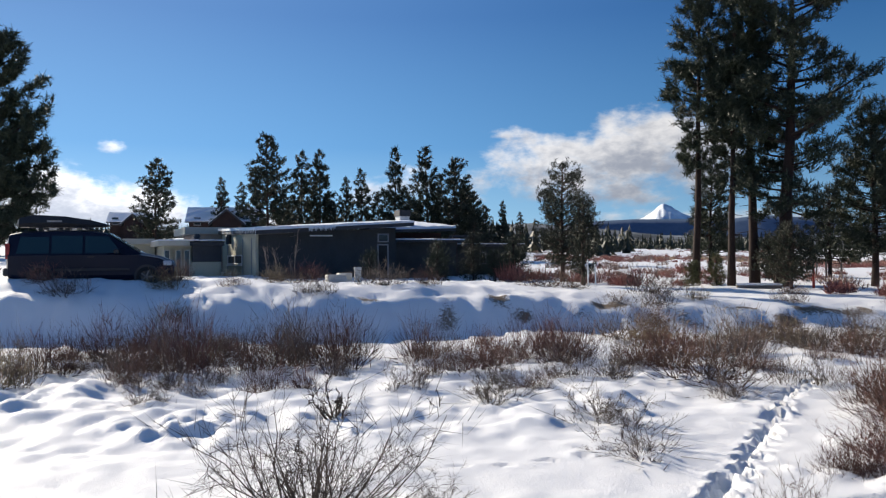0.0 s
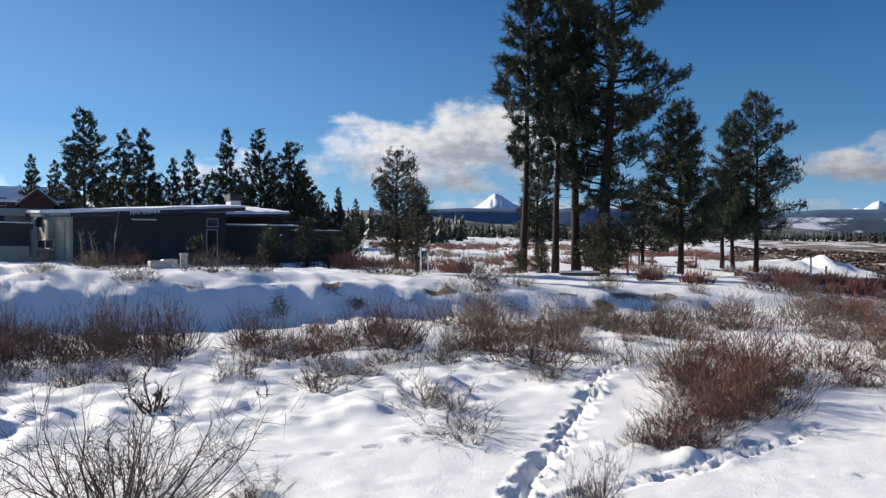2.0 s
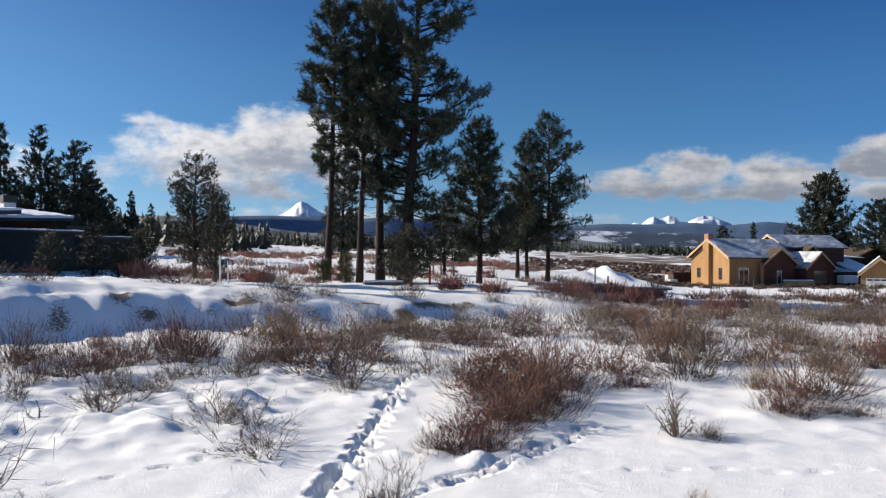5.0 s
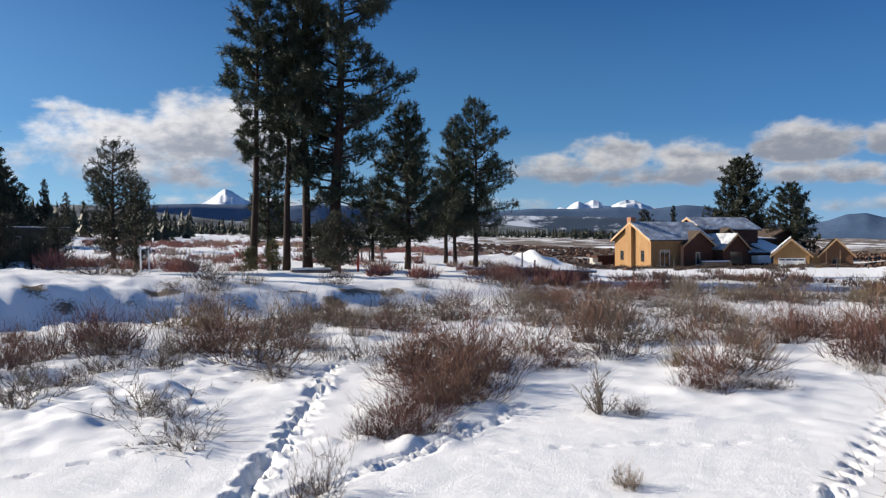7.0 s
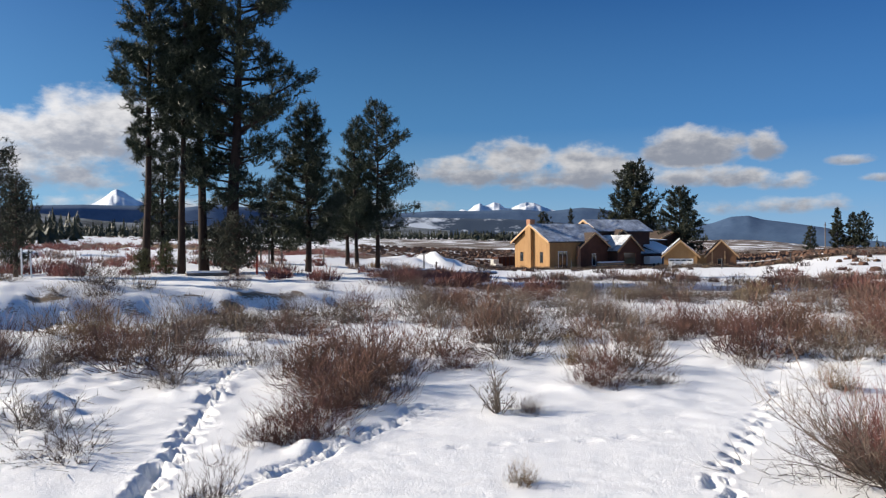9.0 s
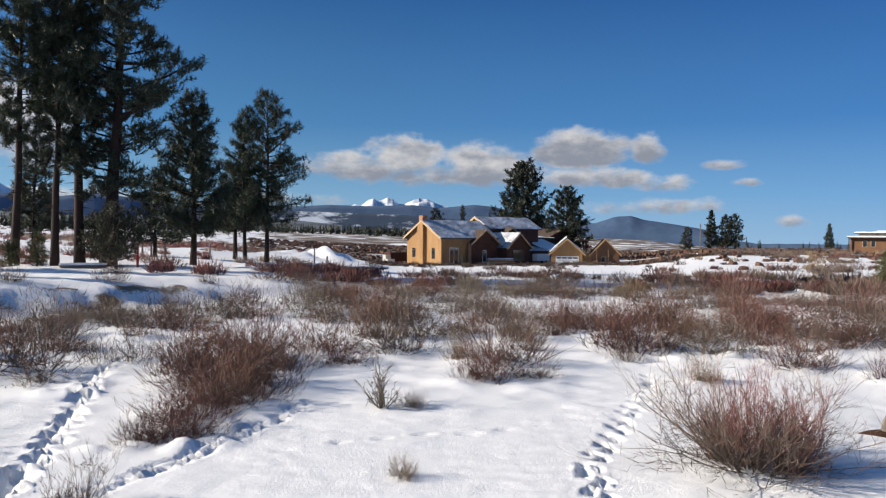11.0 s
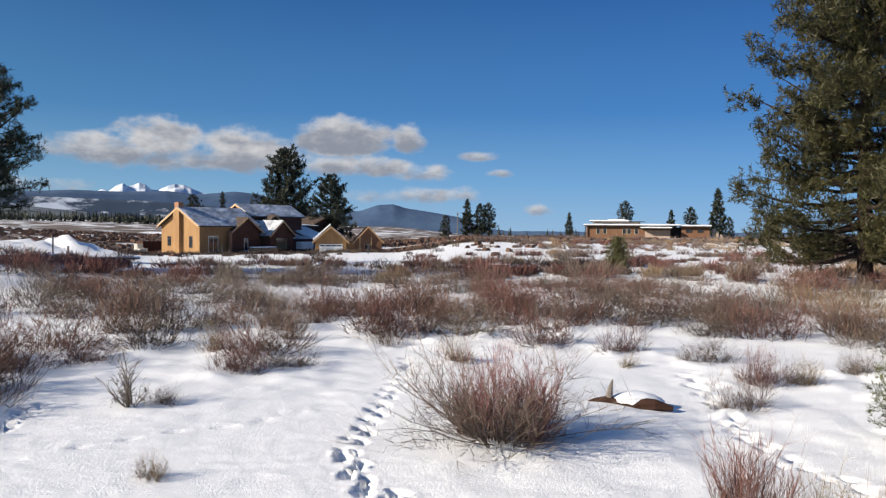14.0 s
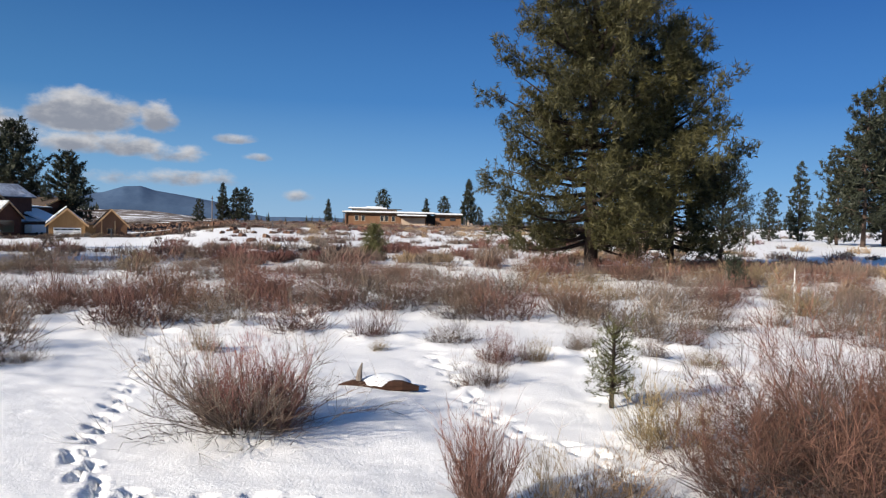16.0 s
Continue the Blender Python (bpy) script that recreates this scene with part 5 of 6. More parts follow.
GREY_WOOD = surface("weathered_wood", (0.12, 0.10, 0.085), (0.27, 0.23, 0.20), 3, 20, 0.9, 0.4, stretch=(1, 1, 0.3))
RUST = surface("rotten_log", (0.018, 0.009, 0.006), (0.07, 0.03, 0.017), 5, 28, 0.95, 0.6)
PAINT_RED = surface("red_paint", (0.35, 0.045, 0.03), (0.5, 0.08, 0.05), 6, 30, 0.5, 0.05)
ROCK = surface("rubble", (0.05, 0.026, 0.018), (0.20, 0.115, 0.078), 1.5, 8, 0.95, 0.4)


def slab(x0, x1, y0, y1, za, zb, thick, along="x"):
    """A sloping slab: its underside runs from za to zb along x or y."""
    g = Geo()
    if along == "x":
        g.prism([(x0, za), (x1, zb), (x1, zb + thick), (x0, za + thick)], y0, y1)
    else:
        vs = [(x, y, z + h) for h in (0, thick) for x, y, z in ((x0, y0, za), (x1, y0, za), (x1, y1, zb), (x0, y1, zb))]
        g.add(vs, [(3, 2, 1, 0), (4, 5, 6, 7), (0, 1, 5, 4), (1, 2, 6, 5), (2, 3, 7, 6), (3, 0, 4, 7)])
    return g


def tilted(x0, x1, y0, y1, za, zb, thick, rise):
    """A roof slab that climbs along x from za to zb and along y by rise."""
    vs = [(x, y, z + h) for h in (0, thick) for x, y, z in ((x0, y0, za), (x1, y0, zb), (x1, y1, zb + rise), (x0, y1, za + rise))]
    return Geo().add(vs, [(3, 2, 1, 0), (4, 5, 6, 7), (0, 1, 5, 4), (1, 2, 6, 5), (2, 3, 7, 6), (3, 0, 4, 7)])


def snow_layer(x0, x1, y0, y1, za, zb, thick, along, seed, rise=0.0):
    """A soft layer of snow on a sloping roof, with an uneven edge."""
    r = np.random.RandomState(seed)
    n, m = 18, 10
    vs, fs = [], []
    lip = min(0.12, 0.5 * thick + 0.03)
    for j in range(m + 1):
        for i in range(n + 1):
            rim = i in (0, n) or j in (0, m)
            u, v = max(0, min(1, (i - 1) / (n - 2))), max(0, min(1, (j - 1) / (m - 2)))
            x, y = x0 + (x1 - x0) * u, y0 + (y1 - y0) * v
            h = za + (zb - za) * (u if along == "x" else v)
            h += rise * v
            edge = i in (1, n - 1) or j in (1, m - 1)
            if rim:
                vs.append((x, y, h))
            else:
                vs.append((x + (r.rand() - 0.5) * 0.06, y + (r.rand() - 0.5) * 0.06, h + thick * ((0.62 if edge else 0.85) + 0.4 * r.rand())))
    for j in range(m):
        for i in range(n):
            a = j * (n + 1) + i
            fs.append((a, a + 1, a + n + 2, a + n + 1))
    return Geo().add(vs, fs)


def window(parent, name, x0, x1, z0, z1, y, facing="y", frame_width=0.07, frame_mat=None, glass=None, bars=1, frame_deep=0.06, sill=True):
    """A window in a wall that faces -y (or -x): a frame, a pane set back and a sill."""
    def place(g, a0, a1, d0, d1, h0, h1):
        return g.box(a0, a1, y + d0, y + d1, h0, h1) if facing == "y" else g.box(y + d0, y + d1, a0, a1, h0, h1)
    f = frame_width
    g = Geo()
    for a0, a1, h0, h1 in ((x0, x0 + f, z0, z1), (x1 - f, x1, z0, z1), (x0 + f, x1 - f, z0, z0 + f), (x0 + f, x1 - f, z1 - f, z1)):
        place(g, a0, a1, -frame_deep, 0.03, h0, h1)
    for k in range(1, bars):
        c = x0 + (x1 - x0) * k / bars
        place(g, c - f / 2, c + f / 2, -frame_deep + 0.01, 0.03, z0 + f, z1 - f)
    w = part(name, g, frame_mat or FRAME_GREY, parent)
    part("pane", place(Geo(), x0 + f / 2, x1 - f / 2, -0.02, 0.0, z0 + f / 2, z1 - f / 2), glass or WINDOW_DARK, w)
    if sill:
        part("sill", place(Geo(), x0 - 0.06, x1 + 0.06, -0.12, 0.0, z0 - 0.08, z0 - 0.005), frame_mat or FRAME_GREY, w)
    return w


def gabled(parent, x0, x1, y0, y1, base, eave, peak, wall_mat, roof_mat, snow=None, along="y", over=0.5, rake=0.45, seed=1, name="wing", trim=None):
    """A gabled block. along: the way the ridge runs. Walls are one part, each roof slope another with its snow."""
    t = 0.22
    if along == "y":
        mid = (x0 + x1) / 2
        wall = part(name + "_wall", Geo().prism([(x0, base), (x1, base), (x1, eave), (mid, peak), (x0, eave)], y0, y1), wall_mat, parent)
        k = (peak - eave) / (mid - x0)
        a = part("roof_slope", slab(x0 - over, mid, y0 - rake, y1 + rake, eave - over * k + 0.02, peak + 0.02, t, "x"), roof_mat, parent)
        b = part("roof_slope", slab(mid, x1 + over, y0 - rake, y1 + rake, peak + 0.02, eave - over * k + 0.02, t, "x"), roof_mat, parent)
        if snow:
            part("snow_cover", snow_layer(x0 - over, mid, y0 - rake, y1 + rake, eave - over * k + t + 0.03, peak + t + 0.03, 0.12, "x", seed), snow, a)
            part("snow_cover", snow_layer(mid, x1 + over, y0 - rake, y1 + rake, peak + t + 0.03, eave - over * k + t + 0.03, 0.12, "x", seed + 1), snow, b)
        if trim:
            for s, q0, q1 in ((1, x0 - over, mid), (-1, mid, x1 + over)):
                z0, z1 = (eave - over * k, peak) if s > 0 else (peak, eave - over * k)
                part("barge_board", Geo().prism([(q0, z0 - 0.16), (q1, z1 - 0.16), (q1, z1 + 0.24), (q0, z0 + 0.24)], y0 - rake - 0.07, y0 - rake - 0.004), trim, parent)
    else:
        mid = (y0 + y1) / 2
        vs = [(x, y, z) for x in (x0, x1) for y, z in ((y0, base), (y1, base), (y1, eave), (mid, peak), (y0, eave))]
        wall = part(name + "_wall", Geo().add(vs, [(0, 4, 3, 2, 1), (5, 6, 7, 8, 9), (0, 5, 9, 4), (4, 9, 8, 3), (3, 8, 7, 2), (2, 7, 6, 1), (1, 6, 5, 0)]), wall_mat, parent)
        k = (peak - eave) / (mid - y0)
        a = part("roof_slope", slab(x0 - rake, x1 + rake, y0 - over, mid, eave - over * k + 0.02, peak + 0.02, t, "y"), roof_mat, parent)
        b = part("roof_slope", slab(x0 - rake, x1 + rake, mid, y1 + over, peak + 0.02, eave - over * k + 0.02, t, "y"), roof_mat, parent)
        if snow:
            part("snow_cover", snow_layer(x0 - rake, x1 + rake, y0 - over, mid, eave - over * k + t + 0.03, peak + t + 0.03, 0.12, "y", seed), snow, a)
            part("snow_cover", snow_layer(x0 - rake, x1 + rake, mid, y1 + over, peak + t + 0.03, eave - over * k + t + 0.03, 0.12, "y", seed + 1), snow, b)
        if trim:
            for q0, q1, z0, z1 in ((y0 - over, mid, eave - over * k, peak), (mid, y1 + over, peak, eave - over * k)):
                x = x0 - rake
                vs = [(xx, yy, zz) for xx in (x - 0.07, x - 0.004) for yy, zz in ((q0, z0 - 0.16), (q1, z1 - 0.16), (q1, z1 + 0.24), (q0, z0 + 0.24))]
                part("barge_board", Geo().add(vs, [(0, 1, 2, 3), (7, 6, 5, 4), (0, 4, 5, 1), (1, 5, 6, 2), (2, 6, 7, 3), (3, 7, 4, 0)]), trim, parent)
    return wall


# ---------------------------------------------------------------- the grey modern house past the bank
def grey_house():
    h = thing("modern_house", pose(-9.08, 43.05, 1.30, 0, 0, 24), "low modern house with dark walls and snow-edged shed roofs", "house")
    part("main_wall", Geo().prism([(0.02, -0.6), (8.0, -0.6), (8.0, 3.12), (0.02, 2.66)], 0, 10), STUCCO_DARK, h, "dark grey clad wall")
    part("end_wall", Geo().add([(x, y, z) for x in (-0.14, 0.016) for y, z in ((0.06, -0.6), (10, -0.6), (10, 2.98), (0.06, 2.69))], [(3, 2, 1, 0), (4, 5, 6, 7), (0, 1, 5, 4), (1, 2, 6, 5), (2, 3, 7, 6), (3, 0, 4, 7)]), STUCCO_PALE, h, "pale stucco end wall")
    for k, x in enumerate((2.0, 4.0, 6.0)):
        part("panel_joint", Geo().box(x - 0.012, x + 0.012, -0.012, 0.002, -0.4, 2.7 + 0.058 * x), FASCIA_DARK, h)
    roof = part("shed_roof", tilted(-0.3, 8.85, -0.75, 10.6, 2.655, 3.18, 0.20, 0.38), FASCIA_DARK, h, "dark shed roof edge")
    part("snow_cover", snow_layer(-0.34, 8.87, -0.78, 10.6, 2.86, 3.385, 0.16, "x", 3, 0.38), ROOF_SNOW, roof)
    for k in range(46):
        r = random.Random(k)
        along = k % 46
        x, y = (-0.3, -0.7 + 0.42 * along) if k < 24 else (2.6 + 0.07 * (k - 24), -0.77)
        z = 2.84 + (x + 0.6) * 0.0574
        z += 0.38 * (y + 0.75) / 11.35
        d = 0.10 + 0.16 * r.random()
        part("icicle", Geo().tube([(x, y, z), (x, y, z - d)], [0.035, 0.006], 5), ROOF_SNOW, roof)
    window(h, "door_window", 6.84, 7.52, 0.05, 2.15, 0.0, sill=False, frame_mat=FRAME_GREY)
    window(h, "upper_window", 6.86, 7.54, 2.26, 2.76, 0.0, sill=False)
    part("soffit_vent", Geo().box(2.85, 4.15, -0.03, 0.0, 2.58, 2.66), FRAME_WHITE, h, "pale vent strip")
    window(h, "end_window", 3.5, 8.0, 1.05, 1.62, -0.14, "x", 0.08, FRAME_WHITE, bars=2)
    for y in (1.0, 3.4, 8.1):
        part("corner_trim", Geo().box(-0.17, -0.14, y - 0.05, y + 0.05, -0.5, 2.5), FRAME_GREY, h)
    # the lower wing to the side and its clerestory
    part("lower_wall", Geo().box(8.004, 12.7, 1.5, 9.5, -0.7, 2.30), STUCCO_DARK, h)
    low = part("flat_roof", Geo().box(7.9, 13.0, 0.9, 9.6, 2.304, 2.42), FASCIA_DARK, h)
    part("snow_cover", snow_layer(8.3, 13.0, 0.88, 3.9, 2.425, 2.425, 0.09, "x", 5), ROOF_SNOW, low)
    part("clerestory", Geo().box(9.0, 12.9, 4.2, 9.4, 2.43, 2.96), CEDAR_DARK, h)
    up = part("upper_roof", tilted(8.3, 13.6, 3.4, 10.0, 2.95, 3.10, 0.16, 0.6), FASCIA_DARK, h)
    part("snow_cover", snow_layer(8.3, 13.62, 3.38, 10.0, 3.115, 3.265, 0.2, "x", 6, 0.6), ROOF_SNOW, up)
    stack = part("chimney", Geo().box(10.1, 10.75, 4.4, 5.2, 3.2, 4.05), FRAME_WHITE, h, "pale square chimney with a dark cap")
    part("cap", Geo().box(10.04, 10.81, 4.34, 5.26, 4.054, 4.45), FASCIA_DARK, stack)
    part("back_wall", Geo().box(12.704, 17.9, 3.0, 9.0, -0.8, 2.08), STUCCO_DARK, h)
    end = part("end_roof", Geo().box(12.72, 18.3, 2.5, 9.3, 2.084, 2.20), FASCIA_DARK, h)
    part("snow_cover", snow_layer(13.1, 18.3, 2.48, 6.5, 2.205, 2.205, 0.06, "x", 7), ROOF_SNOW, end)
    window(h, "back_window", 15.1, 15.6, 0.9, 1.7, 3.0, sill=False)
    for x in (12.9, 14.1):
        part("porch_post", Geo().box(x - 0.09, x + 0.09, 2.0, 2.18, -0.8, 2.62), CEDAR_DARK, h)
    part("porch_beam", Geo().box(12.6, 14.5, 1.95, 2.25, 2.624, 2.76), FASCIA_DARK, h)
    # low blocks on the garden side
    part("block_wall", Geo().box(-4.55, -1.45, 3.05, 8.5, -0.5, 1.22), STUCCO_PALE, h)
    part("dark_band", Geo().box(-3.0, -1.42, 3.0, 8.5, 1.224, 2.12), FASCIA_DARK, h)
    part("band_wall", Geo().box(-4.5, -3.004, 3.3, 8.5, 1.224, 2.12), STUCCO_PALE, h)
    for x in (-4.35, -3.75, -3.3):
        window(h, "tall_pane", x - 0.16, x + 0.16, 0.15, 1.9, 3.05, sill=False, frame_mat=FASCIA_PALE, frame_width=0.05)
    fas = part("block_roof", Geo().box(-4.85, -3.2, 2.55, 8.6, 2.124, 2.40), FASCIA_PALE, h, "pale deep fascia")
    part("block_roof_dark", Geo().box(-3.196, -1.3, 2.75, 8.6, 2.124, 2.36), FASCIA_DARK, h)
    part("snow_cover", snow_layer(-4.85, -1.3, 2.55, 8.6, 2.405, 2.405, 0.07, "x", 8), ROOF_SNOW, fas)
    part("side_block", Geo().box(-6.6, -4.6, 7.0, 11.0, -0.5, 2.3), STUCCO_PALE, h)
    part("side_roof", Geo().box(-7.0, -4.62, 6.6, 11.2, 2.304, 2.62), FASCIA_PALE, h)
    # dark cladding paints the shadowed flank next to the side block
    part("side_shadow_wall", Geo().box(-4.596, -4.0, 8.6, 11.0, -0.5, 2.2), STUCCO_DARK, h)
    window(h, "side_window", -5.9, -5.5, 0.9, 1.8, 7.0, frame_mat=FASCIA_PALE)
    part("rear_block", Geo().box(-1.8, 4.5, 11.0, 16.0, -0.5, 3.05), BLOCK_TAN, h)
    part("rear_roof", Geo().box(-2.4, 1.2, 10.7, 16.4, 3.054, 3.50), FASCIA_PALE, h, "pale deep roof edge")
    part("rear_roof_dark", slab(1.204, 6.0, 10.7, 16.4, 3.36, 3.10, 0.18, "x"), FASCIA_DARK, h)
    for x, y in ((-2.3, 6.2), (-0.3, 7.0)):
        part("roof_vent", Geo().tube([(x, y, 2.3), (x, y, 2.75)], [0.16, 0.16], 8).tube([(x, y, 2.75), (x, y, 2.9)], [0.24, 0.12], 8), FASCIA_DARK, h)
    return h


grey_house()


# ---------------------------------------------------------------- the parked van with its roof box
def tyre_parts(parent, x, y, z, side):
    t = Geo()
    n = 20
    prof = [(0.20, -0.10), (0.31, -0.11), (0.335, -0.07), (0.335, 0.07), (0.31, 0.11), (0.20, 0.10)]
    vs, fs = [], []
    for i in range(n):
        a = 2 * math.pi * i / n
        vs += [(x + r * math.cos(a), y + o, z + r * math.sin(a)) for r, o in prof]
    m = len(prof)
    for i in range(n):
        for k in range(m):
            a, b = i * m + k, i * m + (k + 1) % m
            c, d = ((i + 1) % n) * m + (k + 1) % m, ((i + 1) % n) * m + k
            fs.append((a, d, c, b))
    w = part("wheel", Geo().tube([(x, y - 0.06, z), (x, y + 0.06, z)], [0.05, 0.05], 10), PLASTIC_DARK, parent)
    part("tyre", Geo().add(vs, fs), RUBBER, w, smooth=True)
    rim = Geo().tube([(x, y - 0.05, z), (x, y + 0.05, z)], [0.075, 0.075], 10)
    for k in range(5):
        a = 2 * math.pi * k / 5
        rim.tube([(x, y + side * 0.07, z), (x + 0.21 * math.cos(a), y + side * 0.085, z + 0.21 * math.sin(a))], [0.035, 0.03], 5)
    part("rim", rim, ALLOY, w)


def van():
    x, y = -12.3, 29.9
    v = thing("minivan", pose(x, y, at_ground(x, y, 0.26), 0, 0, 14) @ Matrix.Scale(1.1, 4), "dark navy minivan with a roof box parked in snow", "car")
    # lengthwise sections: x, half width low, half width at the belt, half width of the roof, floor, belt, roof height
    rows = [(-2.62, 0.78, 0.80, 0.62, 0.45, 1.00, 1.55), (-2.55, 0.92, 0.94, 0.72, 0.34, 1.05, 1.76), (-2.2, 0.96, 0.97, 0.76, 0.28, 1.06, 1.84), (-1.0, 0.97, 0.98, 0.78, 0.26, 1.06, 1.88),
            (0.0, 0.97, 0.98, 0.77, 0.26, 1.06, 1.86), (0.35, 0.97, 0.98, 0.75, 0.26, 1.06, 1.80), (0.95, 0.97, 0.97, 0.72, 0.26, 1.06, 1.42), (1.45, 0.96, 0.95, 0.70, 0.26, 1.04, 1.13), (2.0, 0.94, 0.90, 0.66, 0.28, 0.95, 1.02), (2.35, 0.86, 0.82, 0.58, 0.32, 0.80, 0.88), (2.48, 0.74, 0.70, 0.48, 0.40, 0.66, 0.72)]
    vs, fs = [], []
    for q, low, belt, top, z0, z1, z2 in rows:
        half = [(low * 0.9, z0), (low, z0 + 0.14), (belt, z1), (top + 0.02, z2 - 0.05), (top * 0.8, z2)]
        ring = [(q, -w, z) for w, z in half] + [(q, w, z) for w, z in reversed(half)]
        vs += ring
    n = 10
    for i in range(len(rows) - 1):
        for k in range(n):
            a, b = i * n + k, i * n + (k + 1) % n
            fs.append((a, b, b + n, a + n))
    fs += [tuple(range(n - 1, -1, -1)), tuple((len(rows) - 1) * n + k for k in range(n))]
    body = part("body", Geo().add(vs, fs), PAINT_NAVY, v, "dark navy painted body", smooth=False)
    for side in (-1, 1):
        w = lambda f, z: side * (0.985 + (0.79 - 0.985) * (z - 1.06) / 0.80 + 0.012)
        for x0, x1, x0t, x1t, z1 in ((-2.3, -1.35, -2.2, -1.35, 1.66), (-1.27, -0.35, -1.27, -0.35, 1.70), (-0.27, 0.85, -0.27, 0.42, 1.68)):
            vs = [(x0, w(0, 1.12), 1.12), (x1, w(0, 1.12), 1.12), (x1t, w(0, z1), z1), (x0t, w(0, z1), z1)]
            vs += [(a, b - side * 0.03, c) for a, b, c in vs]
            quad = [(0, 1, 2, 3), (7, 6, 5, 4), (0, 4, 5, 1), (1, 5, 6, 2), (2, 6, 7, 3), (3, 7, 4, 0)]
            part("side_window", Geo().add(vs, quad), WINDOW_BLUE, v, "dark tinted side window")
        part("wing_mirror", Geo().box(0.62, 0.78, min(side * 1.0, side * 1.2), max(side * 1.0, side * 1.2), 1.10, 1.26, 0.03), PLASTIC_DARK, v)
        part("headlight", Geo().box(2.12, 2.40, min(side * 0.62, side * 0.90), max(side * 0.62, side * 0.90), 0.70, 0.86, 0.03), LAMP_CLEAR, v)
        part("tail_light", Geo().box(-2.63, -2.5, min(side * 0.72, side * 0.93), max(side * 0.72, side * 0.93), 0.95, 1.45, 0.02), LAMP_RED, v)
        part("roof_rail", Geo().tube([(-2.1, side * 0.70, 1.86), (-2.0, side * 0.70, 1.95), (-0.1, side * 0.70, 1.95), (0.05, side * 0.70, 1.86)], [0.02] * 4, 6), PLASTIC_DARK, v)
        part("side_moulding", Geo().box(-1.2, 1.1, min(side * 0.97, side * 1.0), max(side * 0.97, side * 1.0), 0.55, 0.63, 0.01), PLASTIC_DARK, v)
        part("door_handle", Geo().box(-0.2, 0.0, min(side * 0.97, side * 1.02), max(side * 0.97, side * 1.02), 0.98, 1.02), PLASTIC_DARK, v)
        for q in (-1.6, 1.62):
            part("wheel_arch", Geo().tube([(q, side * 0.86, 0.34), (q, side * 0.985, 0.34)], [0.40, 0.40], 18), PLASTIC_DARK, v)
            tyre_parts(v, q, side * 0.90, 0.335, side)
    vs = [(1.40, -0.64, 1.17), (1.40, 0.64, 1.17), (0.42, 0.66, 1.80), (0.42, -0.66, 1.80)]
    vs += [(a - 0.02, b, c - 0.03) for a, b, c in vs]
    part("windscreen", Geo().add(vs, [(0, 1, 2, 3), (7, 6, 5, 4), (0, 4, 5, 1), (1, 5, 6, 2), (2, 6, 7, 3), (3, 7, 4, 0)]), WINDOW_BLUE, v)
    part("rear_window", Geo().box(-2.62, -2.585, -0.62, 0.62, 1.10, 1.55, 0.01), WINDOW_BLUE, v)
    part("rear_bumper", Geo().box(-2.72, -2.5, -0.88, 0.88, 0.40, 0.66, 0.05), PLASTIC_DARK, v)
    part("front_bumper", Geo().box(2.3, 2.52, -0.82, 0.82, 0.32, 0.56, 0.05), PLASTIC_DARK, v)
    for q in (-1.7, -0.4):
        part("cross_bar", Geo().box(q - 0.03, q + 0.03, -0.75, 0.75, 1.955, 1.99), PLASTIC_DARK, v)
    # the tapering roof box, a thing lying on the bars
    b = thing("roof_box", pose(x, y, at_ground(x, y, 0.26), 0, 0, 14) @ Matrix.Scale(1.1, 4), "dark tapering cargo box on the van's roof bars", "cargo box")
    rows = [(-2.45, 0.22, 2.04, 2.12), (-2.35, 0.36, 2.0, 2.30), (-1.9, 0.40, 2.0, 2.40), (-1.0, 0.40, 2.0, 2.36), (-0.2, 0.37, 2.0, 2.24), (0.25, 0.28, 2.02, 2.12), (0.4, 0.16, 2.04, 2.07)]
    vs, fs = [], []
    for q, w, z0, z1 in rows:
        m = z0 + 0.35 * (z1 - z0)
        vs += [(q, -w * 0.85 - 0.05, z0), (q, -w - 0.05, m), (q, -w * 0.75 - 0.05, z1), (q, w * 0.75 - 0.05, z1), (q, w - 0.05, m), (q, w * 0.85 - 0.05, z0)]
    for i in range(len(rows) - 1):
        for k in range(6):
            a, c = i * 6 + k, i * 6 + (k + 1) % 6
            fs.append((a, a + 6, c + 6, c))
    fs += [tuple(range(6)), tuple((len(rows) - 1) * 6 + k for k in range(5, -1, -1))]
    part("shell", Geo().add(vs, fs), PLASTIC_DARK, b, smooth=False)
    part("badge", Geo().box(-1.5, -1.05, -0.452, -0.43, 2.16, 2.22), FRAME_GREY, b)
    return v


van()


